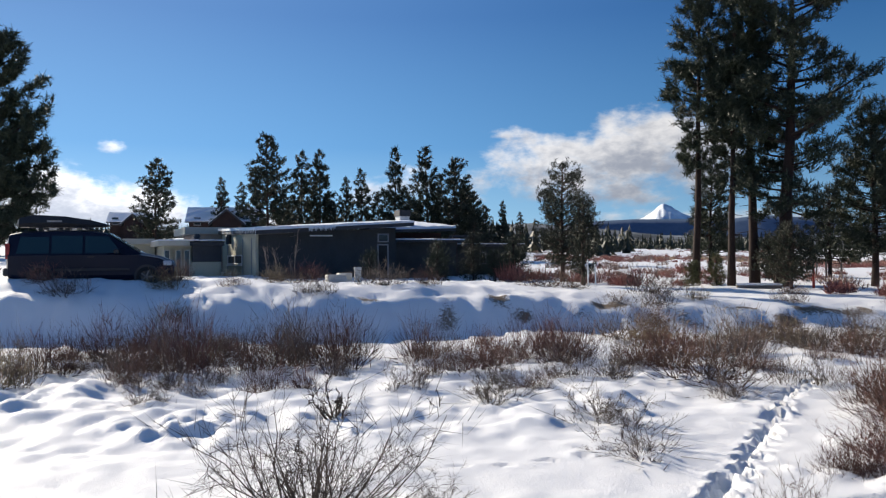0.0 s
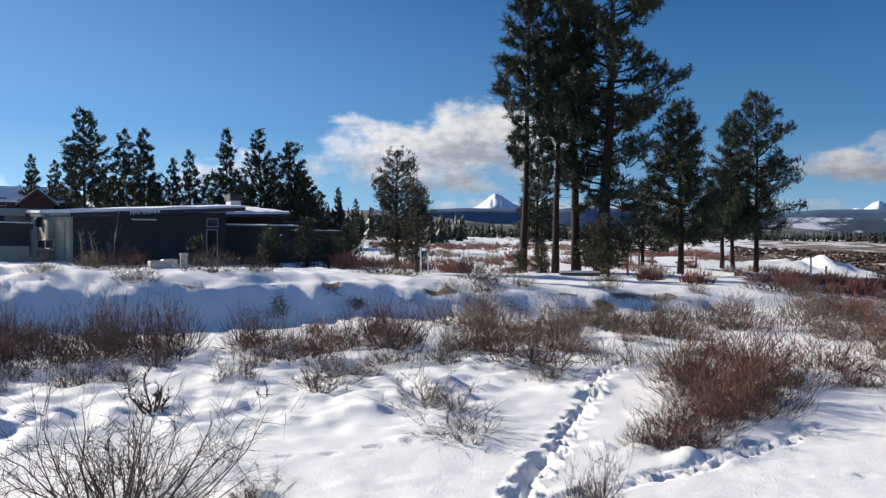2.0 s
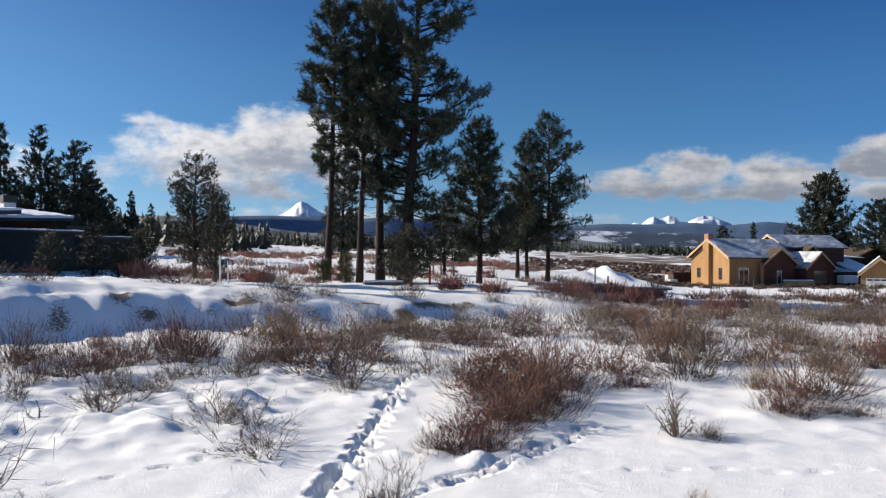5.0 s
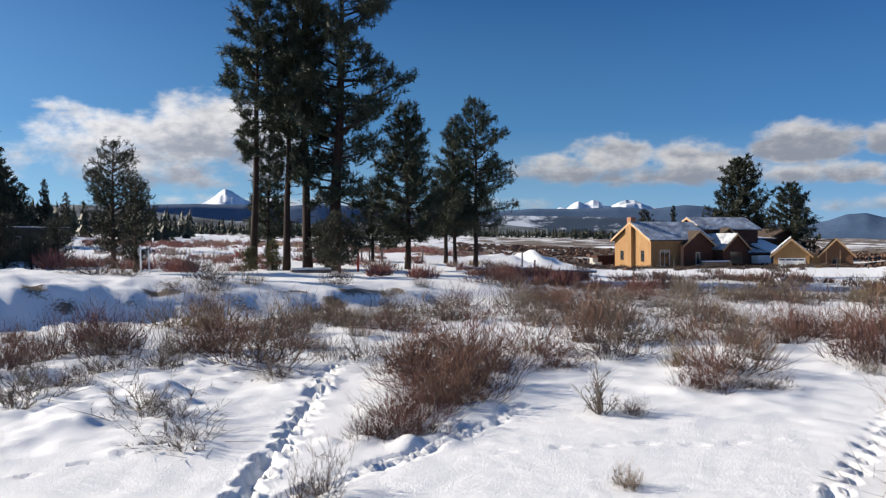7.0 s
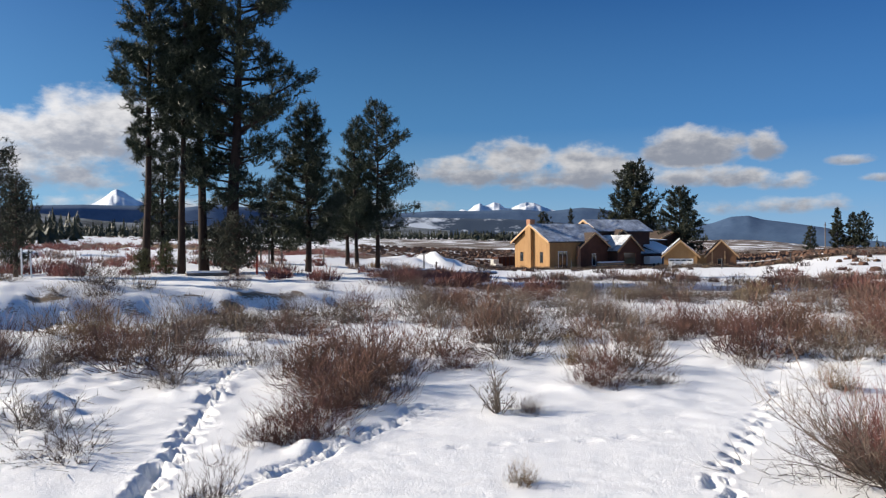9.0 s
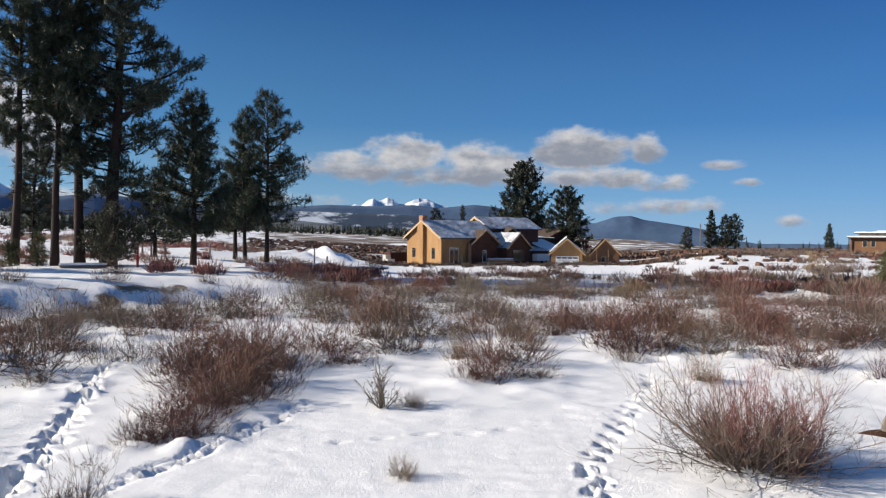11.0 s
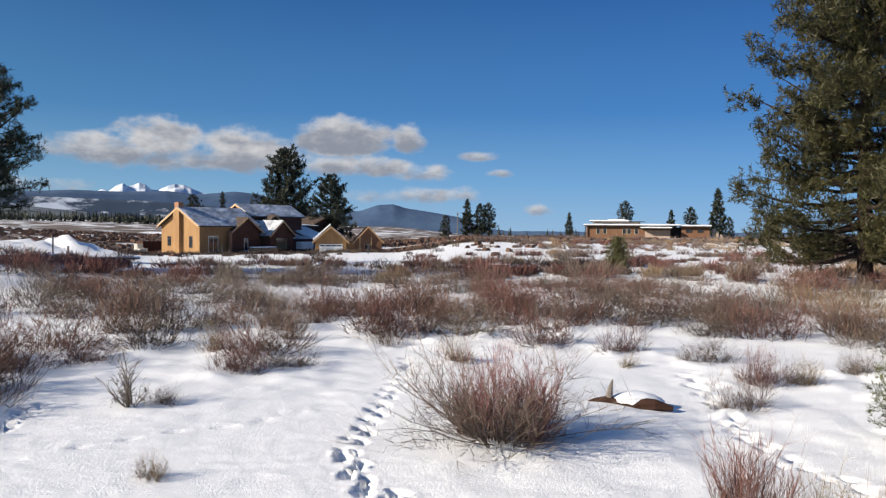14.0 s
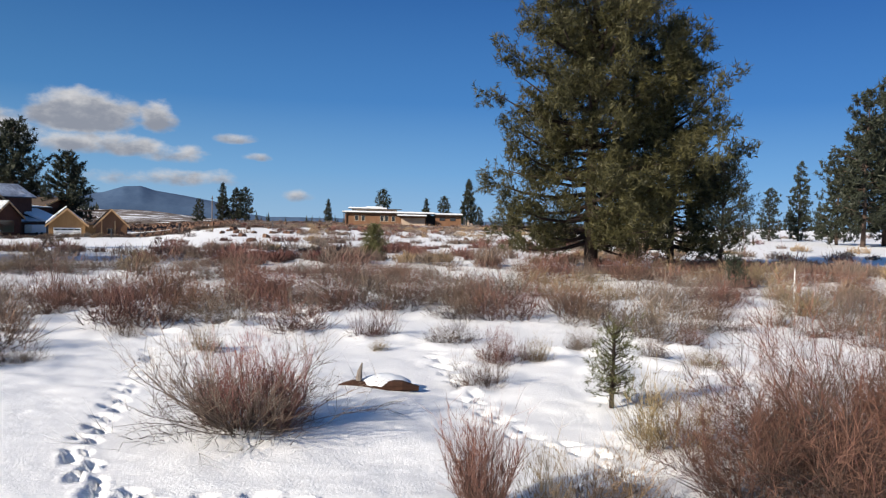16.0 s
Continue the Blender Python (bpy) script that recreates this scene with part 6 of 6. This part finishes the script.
# ---------------------------------------------------------------- the house under construction
def timber_house():
    h = thing("house_under_construction", pose(120.99, 112.19, -3.4, 0, 0, -9), "unfinished house with bare sheathing, brown gables and snowy roofs", "house")
    gabled(h, 0, 15, 0, 12.2, -0.6, 6.1, 9.55, SHEATHING, FASCIA_DARK, ROOF_THIN, "x", 0.6, 0.7, 11, "gable", TRIM_WOOD)
    flue = part("chimney", Geo().box(-0.75, -0.004, 5.5, 7.4, -0.4, 9.3), SHEATHING, h, "boarded chimney breast")
    part("chimney_cap", Geo().box(-0.6, 0.6, 5.8, 7.1, 9.304, 10.8), BRICK_RED, flue)
    for y0, y1, z0, z1 in ((9.0, 10.3, 1.8, 3.85), (2.1, 3.3, 1.55, 3.9)):
        window(h, "opening", y0, y1, z0, z1, 0.0, "x", 0.08, SHEATHING, sill=False, frame_deep=0.02)
    for k in range(5):
        y = 1.2 + 2.44 * k
        part("board_joint", Geo().box(-0.012, 0.0, y - 0.02, y + 0.02, -0.4, 5.6), TIMBER, h)
    window(h, "side_window", 2.2, 4.6, 0.6, 4.0, 0.0, "y", 0.12, FRAME_WHITE, bars=2)
    part("stone_pier", Geo().box(6.9, 7.5, -0.9, -0.3, -0.6, 5.0), BRICK_RED, h)
    gabled(h, 7.6, 15.4, -0.7, 6.0, -0.6, 4.9, 7.7, CEDAR_DARK, SHINGLE, None, "y", 0.5, 0.5, 13, "brown_gable", TRIM_WOOD)
    window(h, "gable_window", 10.8, 11.9, 0.8, 3.4, -0.7, "y", 0.1, FRAME_WHITE)
    gabled(h, 15.6, 22.4, -3.4, 6.0, 0.9, 4.1, 7.0, CEDAR_DARK, SHINGLE, ROOF_THIN, "y", 0.5, 0.5, 15, "porch_gable", TRIM_WOOD)
    for x in (15.9, 18.0, 20.0, 22.1):
        part("porch_post", Geo().box(x - 0.15, x + 0.15, -3.2, -2.9, -0.6, 0.896), TIMBER, h)
    part("porch_wall", Geo().box(15.7, 22.3, 0.0, 5.8, -0.6, 0.896), CEDAR_DARK, h)
    # a dark pane stands in for the shade inside the open porch
    window(h, "porch_opening", 17.2, 20.8, 1.0, 3.6, -3.4, "y", 0.12, CEDAR_DARK, sill=False)
    gabled(h, 17.5, 33.0, 4.6, 13.6, -0.6, 8.3, 10.7, CEDAR_DARK, FASCIA_DARK, ROOF_THIN, "x", 0.6, 0.7, 17, "tall_wing", TRIM_WOOD)
    gabled(h, 19.5, 25.0, 2.4, 8.0, 2.0, 6.6, 8.4, CEDAR_DARK, SHINGLE, None, "y", 0.4, 0.4, 19, "dormer", TRIM_WOOD)
    gabled(h, 41.0, 50.2, 9.0, 17.0, -0.6, 6.6, 8.3, CEDAR_DARK, SHINGLE, None, "y", 0.5, 0.5, 21, "far_gable", TRIM_WOOD)
    part("link_wall", Geo().box(33.004, 41.0, 8.0, 15.0, -0.6, 6.0), CEDAR_DARK, h)
    link = part("link_roof", slab(33.0, 41.4, 7.2, 15.2, 6.004, 6.6, 0.2, "y"), FASCIA_DARK, h)
    part("snow_cover", snow_layer(33.0, 41.4, 7.2, 15.2, 6.21, 6.81, 0.1, "y", 23), ROOF_SNOW, link)
    for x in (35.0, 37.5):
        window(h, "link_window", x, x + 1.1, 4.2, 5.6, 8.0, frame_mat=CEDAR_DARK, sill=False)
    part("low_wall", Geo().box(22.6, 36.4, 0.4, 7.0, -0.6, 2.9), CEDAR_DARK, h)
    low = part("low_roof", slab(22.45, 37.0, -0.4, 7.2, 3.0, 4.7, 0.18, "y"), FASCIA_DARK, h)
    part("snow_cover", snow_layer(22.5, 31.0, -0.4, 7.2, 3.19, 4.89, 0.08, "y", 25), ROOF_THIN, low)
    part("snow_drift", snow_layer(31.0, 37.0, -0.3, 7.2, 3.19, 5.6, 0.45, "y", 26), ROOF_SNOW, low)
    for x in (29.6, 33.0):
        door = part("garage_door", Geo().box(x, x + 2.7, 0.34, 0.396, -0.5, 2.1), DOOR_GREY, h)
        for k in range(3):
            part("door_rib", Geo().box(x + 0.05, x + 2.65, 0.31, 0.336, 0.1 + 0.65 * k, 0.16 + 0.65 * k), FRAME_GREY, door)
    return h


timber_house()


def garage():
    g = thing("detached_garage", pose(132.87, 89.14, -2.9, 0, 0, -56), "unfinished garage with a white door and half-snowed roof", "garage")
    gabled(g, -2.9, 3.2, 0, 8.0, -0.6, 2.7, 5.4, SHEATHING, SHINGLE, None, "y", 0.6, 0.6, 31, "front", TRIM_WOOD)
    part("snow_drift", snow_layer(-3.4, 0.1, 0.6, 8.0, 2.65, 5.75, 0.35, "x", 33), ROOF_SNOW, g)
    part("snow_patch", snow_layer(0.3, 2.6, -0.5, 3.4, 5.35, 3.55, 0.14, "x", 34), ROOF_SNOW, g)
    door = part("garage_door", Geo().box(-2.1, 2.5, -0.05, -0.004, -0.3, 2.0), DOOR_WHITE, g, "white panelled garage door")
    for k in range(4):
        part("door_pane", Geo().box(-1.9 + 1.1 * k, -1.0 + 1.1 * k, -0.07, -0.054, 1.55, 1.82), WINDOW_DARK, door)
    for k in range(3):
        part("door_rib", Geo().box(-2.08, 2.48, -0.066, -0.054, 0.2 + 0.45 * k, 0.24 + 0.45 * k), FRAME_GREY, door)
    part("side_wall", Geo().box(3.204, 5.0, 1.2, 8.0, -0.6, 2.6), SHEATHING, g)
    gabled(g, 5.0, 10.4, 1.0, 9.0, -0.6, 2.6, 5.4, WOOD_BROWN, SHINGLE, None, "y", 0.5, 0.5, 35, "wing", TRIM_WOOD)
    part("link_roof", slab(2.0, 7.8, 2.0, 8.4, 5.0, 5.3, 0.2, "x"), SHINGLE, g)
    for x in (6.0, 8.3):
        part("wing_post", Geo().box(x - 0.12, x + 0.12, 0.85, 0.996, -0.5, 3.4), TRIM_WOOD, g)
    window(g, "wing_window", 6.9, 8.0, 0.2, 2.0, 1.0, frame_mat=TRIM_WOOD)
    return g


garage()


def flat_house():
    h = thing("flat_roofed_house", pose(191.28, 37.91, 0.15, 0, 0, -78.8), "long brown flat-roofed house with snow along its eaves", "house")
    part("main_wall", Geo().box(-14.6, 5.2, 0, 10, -0.8, 3.05), WOOD_BROWN, h)
    part("end_wing", Geo().box(7.6, 13.9, 0.2, 10, -0.8, 2.9), WOOD_BROWN, h)
    part("recess", Geo().box(5.204, 7.596, 2.5, 10, -0.8, 2.8), FASCIA_DARK, h)
    roof = part("main_roof", Geo().box(-15.2, 7.4, -0.9, 10.5, 3.054, 3.22), FASCIA_DARK, h)
    part("snow_cover", snow_layer(-15.2, 7.4, -0.92, 10.4, 3.225, 3.225, 0.34, "x", 41), ROOF_SNOW, roof)
    wing = part("wing_roof", Geo().box(7.404, 14.3, -0.8, 10.5, 2.904, 3.07), FASCIA_DARK, h)
    part("snow_cover", snow_layer(7.41, 14.3, -0.82, 10.4, 3.075, 3.075, 0.34, "x", 42), ROOF_SNOW, wing)
    part("upper_wall", Geo().box(-13.2, -2.0, 3.0, 9.5, 3.224, 4.05), BLOCK_TAN, h)
    top = part("upper_roof", Geo().box(-14.0, -0.8, 2.2, 10.0, 4.054, 4.2), FASCIA_DARK, h)
    part("snow_cover", snow_layer(-14.0, -4.5, 2.18, 9.9, 4.205, 4.205, 0.3, "x", 43), ROOF_SNOW, top)
    part("penthouse", Geo().box(-9.7, -5.6, 4.0, 8.0, 4.204, 4.75), ROOF_SNOW, h)
    part("roof_pipe", Geo().tube([(-6.0, 5, 4.7), (-6.0, 5, 5.2)], [0.12, 0.12], 8), FRAME_GREY, h)
    can = part("canopy", Geo().box(-1.9, 5.4, -2.2, -0.004, 2.45, 2.6), FASCIA_DARK, h)
    part("snow_cover", snow_layer(-1.9, 5.4, -2.2, -0.95, 2.605, 2.605, 0.25, "x", 44), ROOF_SNOW, can)
    part("garage_door", Geo().box(-0.8, 5.0, -0.06, -0.004, -0.4, 2.1), BLOCK_TAN, h, "pale wide garage door")
    for x in (-12.2, -10.6, -6.0, -4.9, -3.2):
        window(h, "window", x, x + 0.9, 1.1, 2.5, 0.0, frame_mat=FASCIA_PALE, sill=False)
    for x in (8.6, 11.2):
        window(h, "window", x, x + 1.4, 1.5, 2.4, 0.2, frame_mat=CEDAR_DARK, sill=False)
    for k in range(3):
        x = 14.6 + 0.9 * k
        part("fin_wall", Geo().prism([(x, -0.8), (x + 0.9, -0.8), (x + 0.4, 2.4 - 0.7 * k), (x, 2.6 - 0.7 * k)], 1.0, 1.5), BLOCK_TAN, h)
    part("post", Geo().box(-14.9, -14.7, -0.6, -0.4, -0.8, 3.05), FASCIA_DARK, h)
    return h


flat_house()


def far_house(bearing, far, turn, wide, deep, eave, peak, base, label, seed):
    x, y = polar(bearing, far)
    h = thing("timber_lodge", pose(x, y, base, 0, 0, turn), label, "house", "houses on the far slope")
    gabled(h, -wide / 2, wide / 2, 0, deep, -2.5, eave, peak, LODGE_WOOD, FASCIA_DARK, ROOF_SNOW, "x", 0.8, 0.6, seed, "main")
    gabled(h, -wide * 0.15, wide * 0.25, -3, deep / 2, -2.5, eave * 0.8, peak * 0.85, LODGE_WOOD, FASCIA_DARK, ROOF_SNOW, "y", 0.7, 0.5, seed + 2, "front", FASCIA_DARK)
    for q in (-wide * 0.38, wide * 0.34):
        window(h, "window", q - 0.6, q + 0.6, 1.0, 2.4, 0.0)
    return h


far_house(-20.0, 165, 14, 8.0, 7, 1.6, 3.2, 9.0, "brown timber house with a snowy gabled roof among trees", 51)
far_house(-14.0, 150, 10, 12.5, 9, 1.8, 4.2, 8.3, "large brown timber lodge with snowy gabled roofs", 55)


# ---------------------------------------------------------------- young trees, posts and small things
def juniper_parts(seed, high, wide, trunk, tufts):
    return pine_parts(seed, high, high * 0.14, wide, trunk, tufts, 12, 0.22, 0.022, droop=-0.35, top_round=0.55, needles=JUNIPER, bark=BARK_DARK, gaps=0.4, skirt=0.8, clump=3, inner=0.2, step=0.013)


x, y = polar(9.75, 44)
tree("juniper", x, y, juniper_parts(81, 6.6, 1.55, 0.24, 2600), "dark upright juniper with a ragged top")
x, y = polar(101.2, 38)
tree("juniper", x, y, juniper_parts(85, 5.2, 1.3, 0.14, 1400), "thin half-bare juniper beside the broad pines")
x, y = polar(11.1, 36)
tree("juniper", x, y, juniper_parts(82, 4.0, 0.55, 0.16, 700), "slim dark juniper on the bank's edge")
x, y = polar(24.9, 44.0)
tree("juniper", x, y, juniper_parts(83, 3.3, 1.3, 0.16, 1500), "round dark juniper among the pine trunks")
x, y = polar(23.9, 47.5)
tree("juniper", x, y, juniper_parts(84, 2.6, 1.0, 0.12, 900), "low dark juniper at the foot of the pines")


def young_pine(bearing, far, high, wide, seed, label, needles=None, tufts=420, length=0.20, width=0.014):
    x, y = polar(bearing, far)
    return tree("young_pine", x, y, pine_parts(seed, high, high * (0.06 if far > 12 else 0.2), wide, 0.02 + 0.022 * high, tufts, 13, length, width, top_round=0.05, needles=needles or NEEDLES_YOUNG, gaps=0.2, clump=2, inner=0.1), label, "tree", "young pines", sink=0.03)


young_pine(0.75, 40.5, 2.0, 0.62, 91, "young pine in front of the grey house", NEEDLES, 700)
young_pine(3.35, 41.0, 2.5, 0.85, 92, "dark bushy young pine by the grey wall", NEEDLES_FAR, 900)
young_pine(6.2, 41.0, 2.15, 0.85, 93, "young green pine beside the house's end", NEEDLES, 900)
young_pine(4.9, 40.5, 1.5, 0.5, 94, "small young pine by the grey wall", NEEDLES, 400)
young_pine(-4.05, 40.0, 1.35, 0.4, 95, "small slim pine by the dark wall", NEEDLES, 350)
young_pine(76.9, 43.7, 1.9, 0.62, 96, "young conical pine standing in the brush", NEEDLES_YOUNG, 900)
young_pine(95.3, 10.45, 1.02, 0.12, 97, "small bright green pine sapling in the snow", NEEDLES_YOUNG, 420, 0.085, 0.007)
young_pine(18.6, 43.0, 1.25, 0.42, 98, "pine sapling near the tall trunks", NEEDLES_YOUNG, 350)
young_pine(20.2, 42.5, 1.45, 0.35, 99, "pine sapling near the tall trunks", NEEDLES_YOUNG, 350)
young_pine(102.3, 30.0, 1.0, 0.32, 100, "small dark sapling near the broad pine", NEEDLES, 260)


def post(bearing, far, high, thick, material, label, name="fence_post", lean=0.0, cap=None, group=""):
    x, y = polar(bearing, far)
    p = thing(name, pose(x, y, at_ground(x, y, 0.1), 0, lean, bearing * 7), label, "post", group)
    part("shaft", Geo().tube([(0, 0, 0), (0.01, 0, high * 0.5), (0, 0.01, high + 0.1)], [thick, thick * 0.95, thick * 0.85], 7), material, p)
    if cap:
        part("cap", Geo().tube([(0, 0.01, high + 0.1), (0, 0.01, high + 0.16)], [thick * 1.15, thick * 0.9], 7), cap, p)
    return p


for k, (b, d, hh) in enumerate([(26.5, 62, 1.3), (27.1, 62, 2.0), (28.0, 62, 1.0), (30.9, 64, 1.1), (23.6, 60, 1.2)]):
    post(b, d, hh, 0.07, GREY_WOOD, "weathered wooden fence post in snow", lean=(k % 3 - 1) * 3, group="old fence posts")
post(11.45, 34.9, 1.15, 0.035, FRAME_WHITE, "thin white fence post on the bank", group="white fence posts")
post(12.0, 35.3, 1.05, 0.035, FRAME_WHITE, "leaning thin white post on the bank", lean=12, group="white fence posts")
post(106.1, 24.7, 1.0, 0.024, FRAME_WHITE, "slim white marker post in the brush", "marker_post", cap=FRAME_GREY)
post(26.25, 45, 1.05, 0.07, PAINT_RED, "short red-painted marker post", "marker_post", cap=FASCIA_DARK)
post(39.0, 62, 0.9, 0.08, GREY_WOOD, "dark stub post beside the field", group="old fence posts")
post(38.1, 63, 1.5, 0.06, GREY_WOOD, "dark upright post beside the field", group="old fence posts")
for b in (48.7, 58.9, 60.7, 69.5, 63.2):
    post(b, 118, 1.5, 0.07, FASCIA_DARK, "dark marker post along the snowy track", "marker_post", group="track markers")
x, y = polar(65.28, 300)
pole = thing("utility_pole", pose(x, y, float(base_height(x, y)) - 0.5), "lone wooden utility pole on the plain", "pole")
part("shaft", Geo().tube([(0, 0, 0), (0, 0, 10.2)], [0.22, 0.15], 8), GREY_WOOD, pole)
part("cross_arm", Geo().box(-0.9, 0.9, -0.08, 0.08, 9.2, 9.4), GREY_WOOD, pole)

x, y = polar(-5.05, 34.5)
ped = thing("utility_pedestal", pose(x, y, at_ground(x, y, 0.05), 0, 0, 10), "pale utility pedestal half sunk in snow", "utility box")
part("body", Geo().box(-0.14, 0.14, -0.12, 0.12, 0, 0.62, 0.02), UTILITY, ped)
part("cap", Geo().box(-0.16, 0.16, -0.14, 0.14, 0.624, 0.76, 0.03), UTILITY, ped)
for b, d, w in ((-6.6, 34.2, 0.42), (-6.0, 35.2, 0.3)):
    x, y = polar(b, d)
    box = thing("utility_box", pose(x, y, at_ground(x, y, 0.1), 0, 0, 20), "low pale utility box beside the pedestal", "utility box")
    part("body", Geo().box(-w, w, -0.25, 0.25, 0, 0.42, 0.03), UTILITY, box)

# the rotten log in the clearing, with its cap of snow
def log():
    x, y = 10.8, 2.2
    b = thing("rotten_log", pose(x, y, at_ground(x, y, 0.06), 0, 0, -78), "rust-brown rotten log with a cap of snow", "log")
    r = random.Random(4)
    g = Geo()
    pts = [(-0.56 + 0.112 * k, 0.05 * math.sin(k * 0.55), 0.075 + 0.02 * math.sin(k)) for k in range(11)]
    g.tube(pts, [0.012 + 0.085 * math.sin(math.pi * (k + 0.3) / 10.8) ** 0.6 + r.uniform(-0.012, 0.012) for k in range(11)], 9)
    part("bark", g, RUST, b)
    s = Geo()
    n, m = 18, 8
    vs, fs = [], []
    for j in range(m + 1):
        a = math.pi * (j / m)
        for i in range(n + 1):
            u = i / n
            wdt = 0.18 * math.sin(math.pi * min(1, 0.06 + 0.92 * u)) ** 0.6
            vs.append((-0.26 + 0.72 * u, 0.14 + wdt * 1.3 * math.cos(a), 0.10 + wdt * 0.75 * math.sin(a) + r.uniform(-0.006, 0.006)))
    for j in range(m):
        for i in range(n):
            q = j * (n + 1) + i
            fs.append((q, q + 1, q + n + 2, q + n + 1))
    part("snow_cap", s.add(vs, fs), ROOF_SNOW, b, smooth=True)
    part("stub", Geo().tube([(-0.28, 0.05, 0.1), (-0.26, 0.05, 0.28), (-0.23, 0.05, 0.40)], [0.05, 0.035, 0.008], 6), GREY_WOOD, b)


log()


def fallen_log(bearing, far, turn, long, thick, label):
    x, y = polar(bearing, far)
    b = thing("fallen_log", pose(x, y, at_ground(x, y, 0.0), 0, 0, turn), label, "log", "fallen logs")
    part("bark", Geo().tube([(-long / 2, 0, thick * 0.6), (0, 0.05, thick * 0.7), (long / 2, 0, thick * 0.55)], [thick, thick * 0.95, thick * 0.7], 9), GREY_WOOD, b)
    part("snow_cap", snow_layer(-long / 2, long / 2, -thick * 0.7, thick * 0.7, thick * 1.3, thick * 1.25, 0.10, "x", int(bearing * 10)), ROOF_SNOW, b)


fallen_log(22.9, 44.0, -12, 2.2, 0.15, "snow-topped fallen log under the pines")
fallen_log(35.4, 58.0, -25, 3.4, 0.10, "long dark pole lying on the snow")
fallen_log(37.4, 60.0, -32, 4.5, 0.09, "long dark pole lying on the snow")
fallen_log(40.8, 66.0, -38, 6.0, 0.09, "long dark pole lying on the snow")


def building_site():
    """Loose things round the unfinished house."""
    m = pose(120.99, 112.19, -3.4, 0, 0, -6)
    def place(x, y):
        p = m @ Vector((x, y, 0))
        return pose(p.x, p.y, at_ground(p.x, p.y, 0.05), 0, 0, -6)
    s = thing("lumber_stack", place(12.5, -5.0), "stack of pale lumber under snow", "lumber")
    for k in range(5):
        part("board_layer", Geo().box(-3.6 + 0.1 * k, 3.6 - 0.05 * k, -0.6, 0.6, 0.3 + 0.2 * k, 0.48 + 0.2 * k), TIMBER if k % 2 else GREY_WOOD, s)
    for x in (-2.5, 0, 2.5):
        part("bearer", Geo().box(x - 0.1, x + 0.1, -0.7, 0.7, 0, 0.296), GREY_WOOD, s)
    part("snow_cap", snow_layer(-3.3, 3.5, -0.6, 0.6, 1.285, 1.285, 0.2, "x", 61), ROOF_SNOW, s)
    t = thing("white_trailer", place(26.0, -4.5), "small white box trailer by the house", "trailer")
    part("body", Geo().box(-2.0, 2.0, -0.9, 0.9, 0.45, 2.1, 0.08), DOOR_WHITE, t)
    for x in (-0.7, 0.7):
        part("wheel", Geo().tube([(x, -0.98, 0.32), (x, -0.8, 0.32)], [0.32, 0.32], 12), RUBBER, t)
    part("drawbar", Geo().box(2.004, 3.0, -0.08, 0.08, 0.45, 0.55), FASCIA_DARK, t)
    d = thing("dumpster", place(6.0, 23.0), "dark brown steel waste skip", "skip")
    part("body", Geo().prism([(-2.3, 0.1), (2.3, 0.1), (2.7, 2.2), (-2.7, 2.2)], -1.2, 1.2), CEDAR_DARK, d)
    for x in (-1.6, -0.5, 0.6, 1.7):
        part("rib", Geo().box(x, x + 0.12, -1.3, -1.204, 0.2, 2.1), FASCIA_DARK, d)
    for x, y, w, z in ((-4.0, 13.5, 0.7, 1.9), (-4.6, 11.6, 0.9, 1.1)):
        b = thing("supply_crate", place(x, y), "pale grey supply box by the gable wall", "crate")
        part("body", Geo().box(-w, w, -0.6, 0.6, 0, z, 0.05), UTILITY, b)
    for x in (26.0, 29.0):
        b = thing("transformer_box", place(x, -16.0), "dark green utility cabinet in the snow", "utility box")
        part("body", Geo().box(-0.8, 0.8, -0.6, 0.6, 0, 1.0, 0.05), UTILITY_GREEN, b)
        part("lid", Geo().box(-0.84, 0.84, -0.64, 0.64, 1.004, 1.1, 0.02), UTILITY_GREEN, b)


building_site()


def rubble():
    """Broken ground past the houses: clods and boards, half under snow."""
    r = np.random.RandomState(77)
    vs, fs = [], []
    for a0, a1, d0, d1, count in ((33.5, 46, 120, 330, 1500), (58.5, 67, 140, 300, 700), (46, 58.5, 240, 420, 400), (66, 98, 60, 190, 160)):
        for _ in range(count):
            d = math.sqrt(r.uniform(d0 ** 2, d1 ** 2))
            x, y = polar(r.uniform(a0, a1), d)
            z = float(base_height(x, y))
            s = r.uniform(0.25, 0.85) * (0.5 + d / 350)
            n = len(vs)
            for k in range(6):
                a = k * 1.047 + r.rand() * 0.5
                vs.append((x + s * math.cos(a) * r.uniform(0.8, 1.8), y + s * math.sin(a), z - 0.3))
            for k in range(4):
                a = k * 1.57 + r.rand() * 0.6
                vs.append((x + 0.6 * s * math.cos(a), y + 0.6 * s * math.sin(a), z + s * r.uniform(0.35, 0.8)))
            fs += [(n + 6, n + 7, n + 8, n + 9)]
            for k in range(6):
                fs.append((n + k, n + (k + 1) % 6, n + 6 + (k * 4 // 6 + 1) % 4, n + 6 + k * 4 // 6))
    me = Geo().add(vs, fs).mesh("rubble", ROCK)
    tagged(new("rubble", me), "heaps of brown clods and broken ground in snow", "rubble", kind="stuff")


rubble()
